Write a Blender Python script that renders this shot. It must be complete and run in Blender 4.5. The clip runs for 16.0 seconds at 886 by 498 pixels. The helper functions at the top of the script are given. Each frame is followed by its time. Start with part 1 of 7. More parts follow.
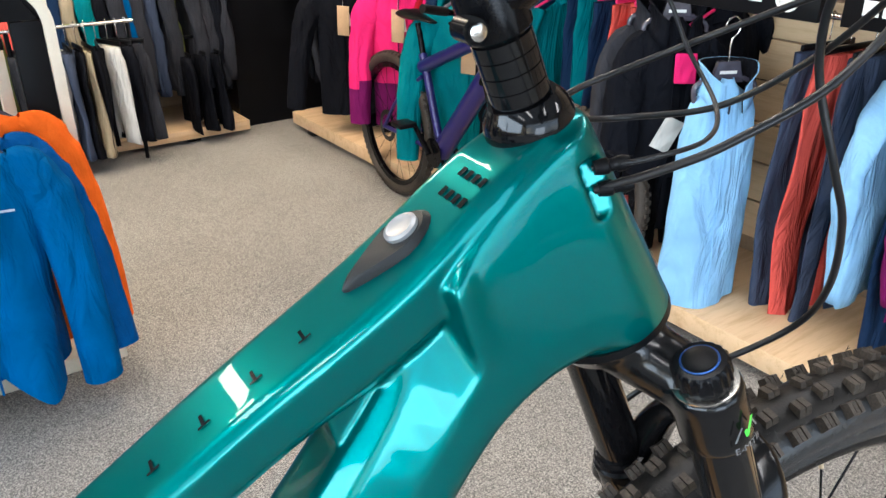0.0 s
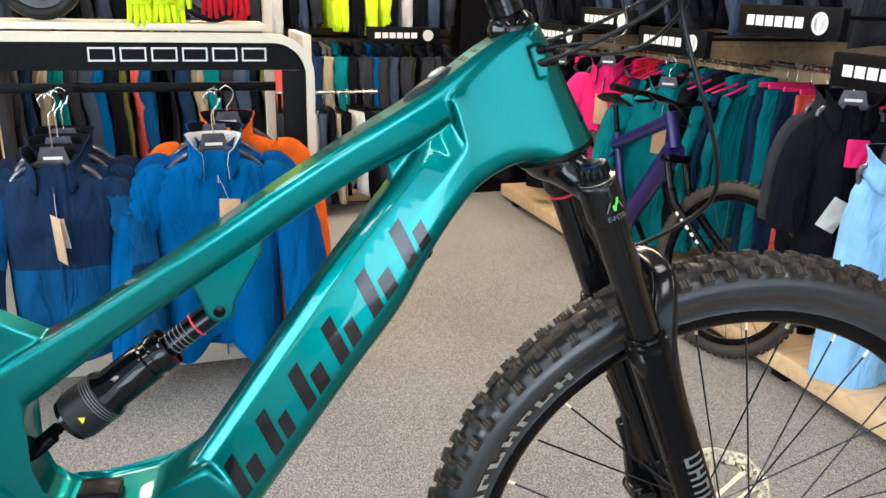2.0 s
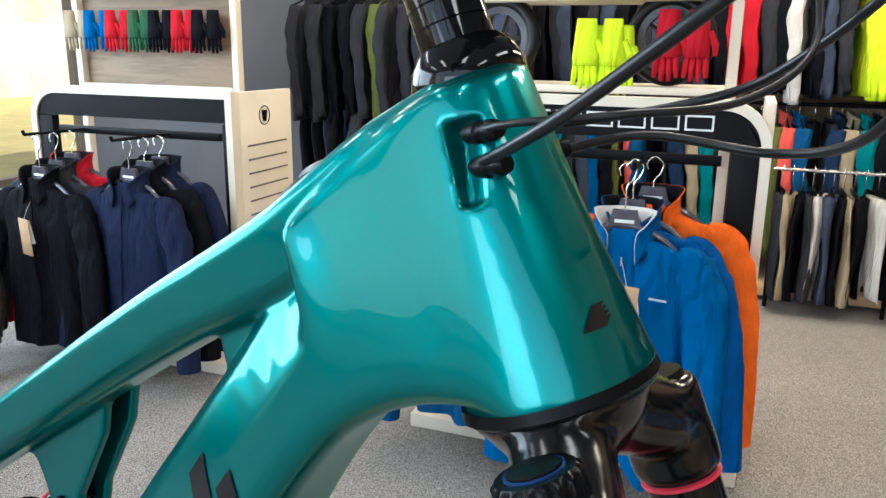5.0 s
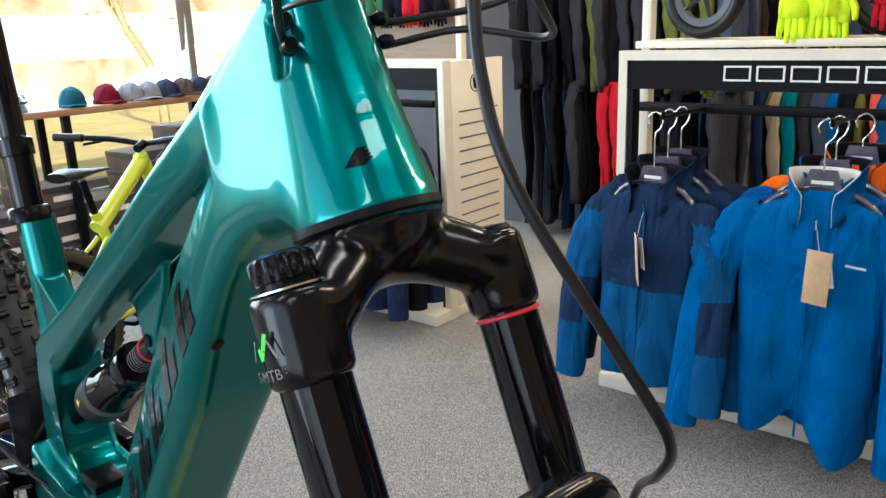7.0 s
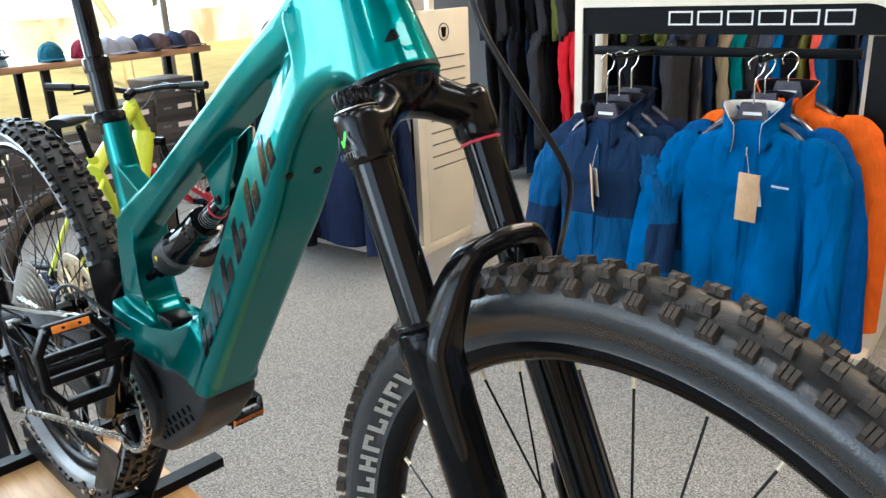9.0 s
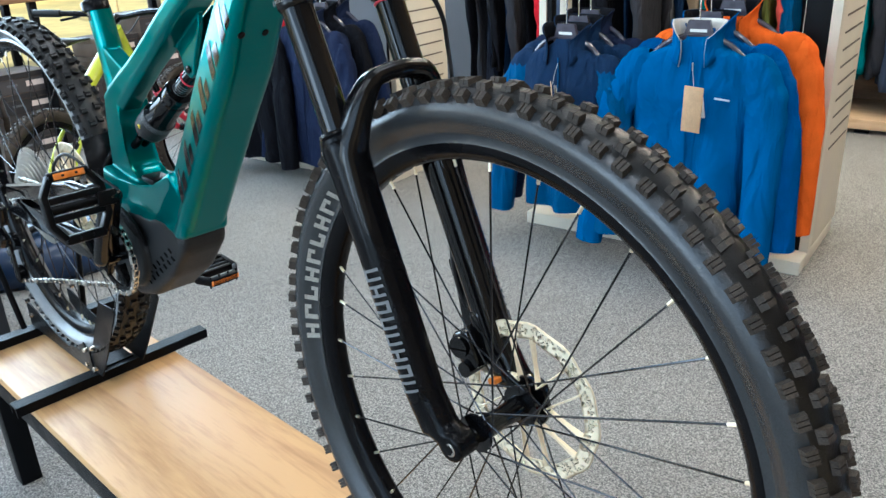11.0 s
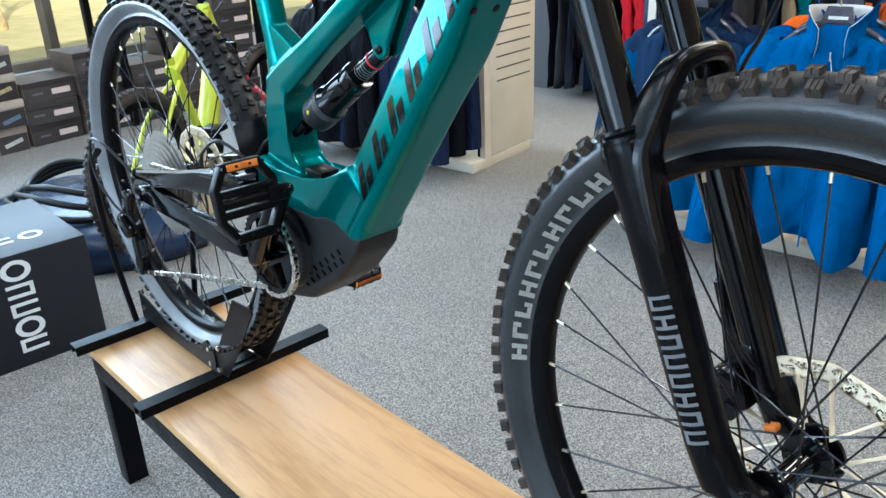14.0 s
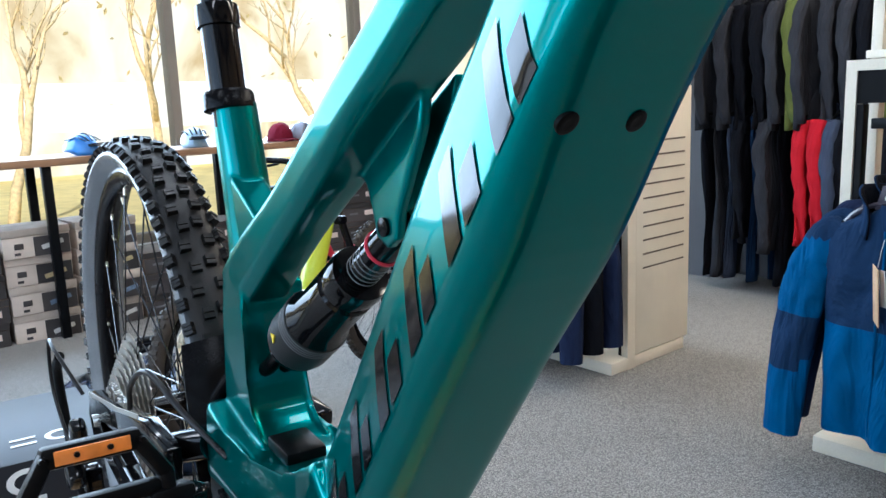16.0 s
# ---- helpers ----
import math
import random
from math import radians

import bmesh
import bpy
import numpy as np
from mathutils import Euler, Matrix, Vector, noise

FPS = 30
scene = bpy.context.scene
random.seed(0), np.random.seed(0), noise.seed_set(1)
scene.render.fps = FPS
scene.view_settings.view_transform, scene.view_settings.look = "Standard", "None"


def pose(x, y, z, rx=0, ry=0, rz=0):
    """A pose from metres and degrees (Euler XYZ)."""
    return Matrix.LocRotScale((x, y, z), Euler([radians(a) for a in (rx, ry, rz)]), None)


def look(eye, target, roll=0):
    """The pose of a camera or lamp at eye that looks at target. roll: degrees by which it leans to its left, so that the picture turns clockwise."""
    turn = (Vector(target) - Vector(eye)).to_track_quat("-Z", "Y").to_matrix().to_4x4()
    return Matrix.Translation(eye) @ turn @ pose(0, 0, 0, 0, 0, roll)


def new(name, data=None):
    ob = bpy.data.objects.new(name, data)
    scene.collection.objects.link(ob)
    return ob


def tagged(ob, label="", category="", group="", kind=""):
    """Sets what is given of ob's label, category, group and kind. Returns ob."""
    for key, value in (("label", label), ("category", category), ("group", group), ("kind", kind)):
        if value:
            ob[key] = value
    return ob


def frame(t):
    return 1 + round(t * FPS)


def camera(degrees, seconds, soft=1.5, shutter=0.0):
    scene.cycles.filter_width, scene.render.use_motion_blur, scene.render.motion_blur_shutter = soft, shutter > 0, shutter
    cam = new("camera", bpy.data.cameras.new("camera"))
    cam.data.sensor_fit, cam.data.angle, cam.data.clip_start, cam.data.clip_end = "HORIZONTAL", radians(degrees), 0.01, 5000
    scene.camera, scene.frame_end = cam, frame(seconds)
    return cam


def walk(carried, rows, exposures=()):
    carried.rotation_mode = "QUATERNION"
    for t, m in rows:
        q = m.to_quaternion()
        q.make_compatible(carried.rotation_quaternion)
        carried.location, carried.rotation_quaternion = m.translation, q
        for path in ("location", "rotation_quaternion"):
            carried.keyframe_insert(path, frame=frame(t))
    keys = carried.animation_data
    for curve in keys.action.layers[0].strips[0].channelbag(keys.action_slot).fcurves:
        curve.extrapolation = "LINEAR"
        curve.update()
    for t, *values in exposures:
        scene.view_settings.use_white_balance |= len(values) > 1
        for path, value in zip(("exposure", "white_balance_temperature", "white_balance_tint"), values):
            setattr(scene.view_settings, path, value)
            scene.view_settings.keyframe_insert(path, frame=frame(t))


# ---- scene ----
cam = camera(58.5, 16.0)
PATH = [
    (0, (-0.507, -0.34, 1.498), (0.234, 1.308, 0.641), -0.0),
    (0.5, (-0.477, -0.45, 1.48), (0.092, 1.324, 0.751), -0.3),
    (1, (-0.487, -0.562, 1.463), (-0.057, 1.27, 0.787), 0.2),
    (1.5, (-0.513, -0.711, 1.428), (-0.165, 1.153, 0.791), 1.3),
    (2, (-0.474, -0.796, 1.419), (-0.222, 1.088, 0.795), 1.6),
    (2.5, (-0.37, -0.734, 1.401), (-0.254, 1.165, 0.785), 1.8),
    (3, (-0.235, -0.539, 1.382), (-0.349, 1.367, 0.787), 1.7),
    (3.5, (-0.17, -0.424, 1.384), (-0.512, 1.46, 0.808), 1.5),
    (4, (-0.153, -0.364, 1.386), (-0.736, 1.469, 0.839), 1.4),
    (4.5, (-0.148, -0.317, 1.395), (-0.975, 1.429, 0.878), 1.2),
    (5, (-0.138, -0.284, 1.397), (-1.164, 1.358, 0.9), 0.7),
    (5.2, (-0.123, -0.278, 1.398), (-1.23, 1.314, 0.907), 0.7),
    (7.3, (0.116, -0.236, 1.362), (-1.381, 0.962, 0.792), -2.2),
    (7.5, (0.132, -0.241, 1.365), (-1.362, 0.951, 0.778), -2.0),
    (8, (0.169, -0.285, 1.352), (-1.308, 0.919, 0.744), -2.6),
    (8.5, (0.232, -0.365, 1.357), (-1.213, 0.865, 0.726), -2.9),
    (9, (0.292, -0.449, 1.346), (-1.117, 0.813, 0.697), -2.6),
    (9.2, (0.32, -0.478, 1.339), (-1.073, 0.794, 0.674), -2.5),
    (11.3, (0.553, -0.559, 1.281), (-0.812, 0.669, 0.487), -2.9),
    (11.5, (0.567, -0.567, 1.275), (-0.795, 0.653, 0.466), -3.0),
    (12, (0.59, -0.579, 1.259), (-0.766, 0.621, 0.408), -3.0),
    (12.5, (0.598, -0.578, 1.242), (-0.76, 0.597, 0.361), -2.9),
    (13, (0.569, -0.572, 1.242), (-0.805, 0.578, 0.354), -2.7),
    (13.5, (0.45, -0.578, 1.247), (-0.942, 0.567, 0.381), -2.6),
    (14, (0.264, -0.631, 1.272), (-1.153, 0.529, 0.469), -2.2),
    (14.5, (0.127, -0.548, 1.282), (-1.357, 0.598, 0.586), -2.5),
    (15, (-0.051, -0.326, 1.233), (-1.639, 0.755, 0.677), -3.1),
    (15.5, (-0.142, -0.246, 1.193), (-1.808, 0.769, 0.751), -2.8),
    (16, (-0.154, -0.227, 1.174), (-1.871, 0.73, 0.805), -2.3),
]
walk(cam, [(t, look(eye, target, roll)) for t, eye, target, roll in PATH], [(0.0, 0.72, 5850, 10), (2.0, 0.58, 6000, 10), (3.2, 0.58, 5950, 9), (5.0, 0.45, 5750, 9), (7.5, 0.36, 5850, 9), (9.0, 0.54, 5800, 8), (11.5, 0.5, 5250, 4), (12.5, 0.47, 5250, 4), (14.0, 0.54, 5150, 4), (14.5, 0.55, 5050, 4), (15.0, 0.5, 5200, 6), (16.0, 0.24, 5250, 9)])

# world, sun and the lights of the shop
world = bpy.data.worlds.new("world")
scene.world = world
world.use_nodes = True
wn = world.node_tree
sky = wn.nodes.new("ShaderNodeTexSky")
sky.sky_type, sky.sun_disc = "NISHITA", False
sky.sun_elevation, sky.sun_rotation = radians(29), radians(107)
wn.links.new(sky.outputs[0], wn.nodes["Background"].inputs[0])
wn.nodes["Background"].inputs[1].default_value = 0.10


def lamp(name, kind, m, energy, color, **more):
    d = bpy.data.lights.new(name, kind)
    d.energy, d.color = energy, color
    if kind == "AREA":
        d.shape, d.size, d.size_y = "RECTANGLE", more["size"], more["size_y"]
    if kind == "SUN":
        d.angle = radians(0.6)
    ob = new(name, d)
    ob.matrix_world = m
    return ob


SHOP = Matrix.Rotation(radians(11), 4, "Z")
BENCH = 0.368


def at(u, v, z, rz=0):
    """A pose in the shop's own axes, which are turned a little from the bench."""
    return SHOP @ pose(u, v, z, 0, 0, rz)


def spot(u, v, z):
    return (SHOP @ Vector((u, v, z)))


lamp("sun", "SUN", look((0, 0, 8), (-13.0, 4.0, 0.5)), 3.0, (1.0, 0.9, 0.76))
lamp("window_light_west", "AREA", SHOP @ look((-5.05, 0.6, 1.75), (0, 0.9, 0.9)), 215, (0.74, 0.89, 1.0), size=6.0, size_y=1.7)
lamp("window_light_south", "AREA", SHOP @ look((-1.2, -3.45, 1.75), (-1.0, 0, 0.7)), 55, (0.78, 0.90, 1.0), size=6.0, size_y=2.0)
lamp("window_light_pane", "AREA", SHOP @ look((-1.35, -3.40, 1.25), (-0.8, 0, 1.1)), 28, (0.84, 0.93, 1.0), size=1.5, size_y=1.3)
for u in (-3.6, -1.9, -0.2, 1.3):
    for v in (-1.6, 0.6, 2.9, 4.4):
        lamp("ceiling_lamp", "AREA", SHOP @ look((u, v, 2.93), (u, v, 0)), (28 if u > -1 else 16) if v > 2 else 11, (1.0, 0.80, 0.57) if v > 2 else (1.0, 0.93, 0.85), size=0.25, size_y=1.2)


# materials
def links_of(m):
    return m.node_tree.nodes, m.node_tree.links


def material(name, color, rough=0.6, metal=0.0, coat=0.0, spec=0.5, grain=0.0, grain_size=200.0, stain=0.0, stain_size=6.0, bump=0.0, bump_size=300.0, sheen=0.0, vary=0.0, rough_vary=0.0):
    """A principled surface: its colour with a fine grain, broad stains, a small relief and a change from piece to piece."""
    m = bpy.data.materials.new(name)
    m.use_nodes = True
    n, l = links_of(m)
    b = n["Principled BSDF"]
    b.inputs["Base Color"].default_value = (*color, 1)
    b.inputs["Roughness"].default_value, b.inputs["Metallic"].default_value = rough, metal
    b.inputs["Coat Weight"].default_value, b.inputs["Coat Roughness"].default_value = coat, 0.04
    b.inputs["Specular IOR Level"].default_value = spec
    b.inputs["Sheen Weight"].default_value = sheen
    if not (grain or stain or bump or vary or rough_vary):
        return m
    tc = n.new("ShaderNodeTexCoord")

    def noise_of(size, detail=3.0):
        t = n.new("ShaderNodeTexNoise")
        t.inputs["Scale"].default_value, t.inputs["Detail"].default_value = size, detail
        l.new(tc.outputs["Object"], t.inputs["Vector"])
        return t.outputs["Fac"]

    value = None
    for amount, size in ((grain, grain_size), (stain, stain_size)):
        if amount:
            r = n.new("ShaderNodeMapRange")
            r.inputs["From Min"].default_value, r.inputs["From Max"].default_value = 0.3, 0.7
            r.inputs["To Min"].default_value, r.inputs["To Max"].default_value = 1 - amount, 1 + amount
            l.new(noise_of(size), r.inputs["Value"])
            if value is None:
                value = r.outputs[0]
            else:
                p = n.new("ShaderNodeMath")
                p.operation = "MULTIPLY"
                l.new(value, p.inputs[0]), l.new(r.outputs[0], p.inputs[1])
                value = p.outputs[0]
    if vary:
        info = n.new("ShaderNodeObjectInfo")
        r = n.new("ShaderNodeMapRange")
        r.inputs["To Min"].default_value, r.inputs["To Max"].default_value = 1 - vary, 1 + vary
        l.new(info.outputs["Random"], r.inputs["Value"])
        if value is None:
            value = r.outputs[0]
        else:
            p = n.new("ShaderNodeMath")
            p.operation = "MULTIPLY"
            l.new(value, p.inputs[0]), l.new(r.outputs[0], p.inputs[1])
            value = p.outputs[0]
    if value is not None:
        h = n.new("ShaderNodeHueSaturation")
        h.inputs["Color"].default_value = (*color, 1)
        l.new(value, h.inputs["Value"])
        l.new(h.outputs[0], b.inputs["Base Color"])
    if rough_vary:
        r = n.new("ShaderNodeMapRange")
        r.inputs["From Min"].default_value, r.inputs["From Max"].default_value = 0.3, 0.7
        r.inputs["To Min"].default_value, r.inputs["To Max"].default_value = max(0.02, rough - rough_vary), min(1, rough + rough_vary)
        l.new(noise_of(stain_size * 2, 5), r.inputs["Value"])
        l.new(r.outputs[0], b.inputs["Roughness"])
    if bump:
        k = n.new("ShaderNodeBump")
        k.inputs["Strength"].default_value, k.inputs["Distance"].default_value = bump, 0.002
        l.new(noise_of(bump_size), k.inputs["Height"])
        l.new(k.outputs[0], b.inputs["Normal"])
    return m


def cloth(name, color, fold=0.75):
    m = material(name, color, rough=0.8, grain=0.12, grain_size=700, stain=0.12, stain_size=9, bump=0.35, bump_size=60, spec=0.06)
    # soft creases that run down the cloth
    n, l = links_of(m)
    tc, mp, t, k = n.new("ShaderNodeTexCoord"), n.new("ShaderNodeMapping"), n.new("ShaderNodeTexNoise"), n.new("ShaderNodeBump")
    mp.inputs["Scale"].default_value = (9, 9, 2.6)
    l.new(tc.outputs["Object"], mp.inputs["Vector"]), l.new(mp.outputs[0], t.inputs["Vector"])
    t.inputs["Scale"].default_value, t.inputs["Detail"].default_value, t.inputs["Distortion"].default_value = 1.0, 3.5, 1.2
    k.inputs["Strength"].default_value, k.inputs["Distance"].default_value = fold, 0.06
    old = n["Principled BSDF"].inputs["Normal"].links[0].from_socket
    l.new(old, k.inputs["Normal"]), l.new(t.outputs["Fac"], k.inputs["Height"]), l.new(k.outputs[0], n["Principled BSDF"].inputs["Normal"])
    return m


def wood(name, light, dark, along="X", rough=0.42, size=1.0):
    m = bpy.data.materials.new(name)
    m.use_nodes = True
    n, l = links_of(m)
    b = n["Principled BSDF"]
    tc, mp = n.new("ShaderNodeTexCoord"), n.new("ShaderNodeMapping")
    scale = {"X": (1.2, 11, 11), "Y": (11, 1.2, 11), "Z": (11, 11, 1.2)}[along]
    mp.inputs["Scale"].default_value = [s * size for s in scale]
    l.new(tc.outputs["Object"], mp.inputs["Vector"])
    t = n.new("ShaderNodeTexNoise")
    t.inputs["Scale"].default_value, t.inputs["Detail"].default_value, t.inputs["Distortion"].default_value = 1.6, 9, 1.1
    l.new(mp.outputs[0], t.inputs["Vector"])
    fine = n.new("ShaderNodeTexNoise")
    fine.inputs["Scale"].default_value, fine.inputs["Detail"].default_value = 16, 4
    l.new(mp.outputs[0], fine.inputs["Vector"])
    knot = n.new("ShaderNodeTexVoronoi")
    knot.inputs["Scale"].default_value = 4.3
    l.new(tc.outputs["Object"], knot.inputs["Vector"])
    kr = n.new("ShaderNodeMapRange")
    kr.inputs["From Min"].default_value, kr.inputs["From Max"].default_value = 0.0, 0.13
    kr.inputs["To Min"].default_value, kr.inputs["To Max"].default_value = 0.35, 0.0
    l.new(knot.outputs["Distance"], kr.inputs["Value"])
    mix = n.new("ShaderNodeMath")
    mix.operation = "MULTIPLY_ADD"
    l.new(fine.outputs["Fac"], mix.inputs[0])
    mix.inputs[1].default_value = 0.35
    l.new(t.outputs["Fac"], mix.inputs[2])
    add = n.new("ShaderNodeMath")
    add.operation = "SUBTRACT"
    l.new(mix.outputs[0], add.inputs[0]), l.new(kr.outputs[0], add.inputs[1])
    ramp = n.new("ShaderNodeValToRGB")
    ramp.color_ramp.elements[0].position, ramp.color_ramp.elements[0].color = 0.38, (*dark, 1)
    ramp.color_ramp.elements[1].position, ramp.color_ramp.elements[1].color = 0.72, (*light, 1)
    l.new(add.outputs[0], ramp.inputs[0]), l.new(ramp.outputs[0], b.inputs["Base Color"])
    b.inputs["Roughness"].default_value = rough
    k = n.new("ShaderNodeBump")
    k.inputs["Strength"].default_value, k.inputs["Distance"].default_value = 0.12, 0.002
    l.new(fine.outputs["Fac"], k.inputs["Height"]), l.new(k.outputs[0], b.inputs["Normal"])
    return m


def carpet_material():
    m = bpy.data.materials.new("speckled_carpet")
    m.use_nodes = True
    n, l = links_of(m)
    b = n["Principled BSDF"]
    tc = n.new("ShaderNodeTexCoord")
    ramp = n.new("ShaderNodeValToRGB")
    t = n.new("ShaderNodeTexNoise")
    t.inputs["Scale"].default_value, t.inputs["Detail"].default_value, t.inputs["Roughness"].default_value = 210, 4, 0.8
    big = n.new("ShaderNodeTexNoise")
    big.inputs["Scale"].default_value, big.inputs["Detail"].default_value = 1.3, 5
    l.new(tc.outputs["Object"], t.inputs["Vector"]), l.new(tc.outputs["Object"], big.inputs["Vector"])
    e = ramp.color_ramp.elements
    e[0].position, e[0].color = 0.38, (0.070, 0.068, 0.066, 1)
    e[1].position, e[1].color = 0.63, (0.49, 0.46, 0.42, 1)
    mid = ramp.color_ramp.elements.new(0.5)
    mid.color = (0.225, 0.213, 0.197, 1)
    l.new(t.outputs["Fac"], ramp.inputs[0])
    r = n.new("ShaderNodeMapRange")
    r.inputs["From Min"].default_value, r.inputs["From Max"].default_value = 0.3, 0.7
    r.inputs["To Min"].default_value, r.inputs["To Max"].default_value = 0.9, 1.1
    l.new(big.outputs["Fac"], r.inputs["Value"])
    h = n.new("ShaderNodeHueSaturation")
    l.new(ramp.outputs[0], h.inputs["Color"]), l.new(r.outputs[0], h.inputs["Value"])
    l.new(h.outputs[0], b.inputs["Base Color"])
    b.inputs["Roughness"].default_value, b.inputs["Sheen Weight"].default_value = 0.95, 0.05
    b.inputs["Specular IOR Level"].default_value = 0.15
    k = n.new("ShaderNodeBump")
    k.inputs["Strength"].default_value, k.inputs["Distance"].default_value = 0.6, 0.004
    l.new(t.outputs["Fac"], k.inputs["Height"]), l.new(k.outputs[0], b.inputs["Normal"])
    return m


def paint_material():
    """Teal pearl paint under clear lacquer."""
    m = material("teal_pearl_paint", (0.0, 0.156, 0.154), rough=0.28, metal=0.8, coat=0.5, grain=0.05, grain_size=2600, stain=0.03, stain_size=5)
    b = m.node_tree.nodes["Principled BSDF"]
    b.inputs["Coat Roughness"].default_value = 0.015
    b.inputs["Specular Tint"].default_value = (0.02, 0.55, 0.52, 1)
    return m


def glow(name, color, strength):
    m = bpy.data.materials.new(name)
    m.use_nodes = True
    n, l = links_of(m)
    b = n["Principled BSDF"]
    b.inputs["Base Color"].default_value = (0.8, 0.8, 0.8, 1)
    b.inputs["Emission Color"].default_value = (*color, 1)
    b.inputs["Emission Strength"].default_value = strength
    return m


TEAL = paint_material()
CARPET = carpet_material()
OAK = wood("oak_bench_top", (0.55, 0.325, 0.135), (0.33, 0.165, 0.062), "X", 0.44)
PINE = wood("pale_plinth_wood", (0.66, 0.46, 0.27), (0.48, 0.30, 0.15), "X", 0.55)
PINE_Y = wood("pale_wall_plank", (0.60, 0.43, 0.25), (0.42, 0.27, 0.14), "Y", 0.55)
BOARD = wood("wall_board_wood", (0.27, 0.18, 0.105), (0.15, 0.095, 0.05), "X", 0.6)
SHELF = wood("brown_shelf_wood", (0.33, 0.18, 0.09), (0.17, 0.085, 0.04), "Y", 0.5)
BLACK_STEEL = material("black_powder_coat", (0.003, 0.0035, 0.0045), 0.36, 0.0, spec=0.10, grain=0.2, grain_size=900, stain=0.15, stain_size=7, bump=0.15, bump_size=1400, rough_vary=0.08)
GLOSS_BLACK = material("gloss_black_lacquer", (0.003, 0.003, 0.0035), 0.08, 0.0, coat=0.2, spec=0.22, stain=0.2, stain_size=9, rough_vary=0.05)
SATIN_BLACK = material("satin_black_alloy", (0.003, 0.003, 0.0036), 0.22, 0.0, spec=0.12, grain=0.12, grain_size=800, stain=0.2, stain_size=12, rough_vary=0.08)
CROWN_BLACK = material("semi_gloss_black_paint", (0.003, 0.003, 0.0035), 0.19, 0.0, coat=0.08, spec=0.3, stain=0.2, stain_size=9, rough_vary=0.04)
PLASTIC = material("black_plastic", (0.003, 0.003, 0.0036), 0.34, spec=0.11, grain=0.15, grain_size=700, stain=0.15, stain_size=20, bump=0.12, bump_size=1500)
GREY_PLASTIC = material("dark_grey_motor_cover", (0.014, 0.015, 0.016), 0.45, spec=0.22, grain=0.12, grain_size=900, stain=0.12, stain_size=14, bump=0.15, bump_size=1800)
RUBBER = material("tyre_rubber", (0.005, 0.0047, 0.0045), 0.38, spec=0.30, grain=0.15, grain_size=600, stain=0.3, stain_size=7, bump=0.2, bump_size=500, rough_vary=0.1)
# Both sidewall greys are raised so the base colour also carries window sheen.
GREYED_SHEEN_RUBBER = material("greyed_sheen_sidewall_rubber", (0.15, 0.157, 0.165), 0.26, spec=0.6, grain=0.15, grain_size=600, stain=0.25, stain_size=7, bump=0.2, bump_size=500)
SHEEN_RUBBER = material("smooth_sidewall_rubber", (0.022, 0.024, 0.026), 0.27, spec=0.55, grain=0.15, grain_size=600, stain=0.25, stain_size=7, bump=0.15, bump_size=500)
DUSTY_RUBBER = material("worn_tread_rubber", (0.042, 0.034, 0.027), 0.55, spec=0.25, grain=0.35, grain_size=500, stain=0.4, stain_size=9, bump=0.3, bump_size=700)
HOSE = material("black_cable_hose", (0.008, 0.008, 0.009), 0.33, spec=0.3, stain=0.15, stain_size=30)
STEEL = material("bright_steel", (0.62, 0.6, 0.56), 0.24, 1.0, grain=0.1, grain_size=500, stain=0.12, stain_size=18, rough_vary=0.08)
BRASS = material("brass_nipple", (0.75, 0.6, 0.32), 0.28, 1.0, stain=0.2, stain_size=40)
NIPPLE = material("pale_brass_nipple", (0.78, 0.70, 0.52), 0.28, 0.9, stain=0.2, stain_size=40)
ROTOR = material("brushed_rotor_steel", (0.92, 0.80, 0.58), 0.40, 0.2, grain=0.12, grain_size=900, stain=0.15, stain_size=25)
SPOKE = material("black_spoke", (0.035, 0.035, 0.038), 0.18, 0.7, stain=0.2, stain_size=20)
PALE_STEEL = material("pale_cassette_steel", (0.50, 0.48, 0.43), 0.33, 0.75, grain=0.1, grain_size=500, stain=0.12, stain_size=18)
DECAL = material("dark_chrome_decal", (0.03, 0.03, 0.032), 0.09, 0.8, stain=0.2, stain_size=14)
GREY_DECAL = material("grey_decal", (0.13, 0.134, 0.14), 0.4, grain=0.1, grain_size=900)
PALE_DECAL = material("pale_grey_tyre_print", (0.30, 0.29, 0.255), 0.6, grain=0.25, grain_size=500)
RED = material("red_ring_rubber", (0.62, 0.03, 0.06), 0.4, stain=0.1, stain_size=30)
GREEN = material("green_decal", (0.1, 0.75, 0.06), 0.4, stain=0.1, stain_size=60)
ORANGE = material("orange_reflector", (0.75, 0.22, 0.03), 0.25, coat=0.5, stain=0.25, stain_size=50)
YELLOW = material("yellow_label", (0.8, 0.6, 0.02), 0.4, stain=0.1, stain_size=60)
WHITE_PRINT = material("white_print", (0.75, 0.75, 0.73), 0.5, grain=0.05, grain_size=300)
BLUE_RING = material("blue_anodised_ring", (0.015, 0.06, 0.22), 0.3, 0.6, stain=0.1, stain_size=60)
CREAM = material("cream_painted_steel", (0.72, 0.65, 0.52), 0.5, grain=0.05, grain_size=300, stain=0.07, stain_size=5, rough_vary=0.1)
RACK_BLACK = material("black_rack_panel", (0.004, 0.004, 0.0048), 0.45, spec=0.1, grain=0.15, grain_size=500, stain=0.2, stain_size=5, rough_vary=0.1)
WALL = material("grey_wall_paint", (0.10, 0.10, 0.108), 0.8, grain=0.05, grain_size=250, stain=0.08, stain_size=2, bump=0.1, bump_size=250)
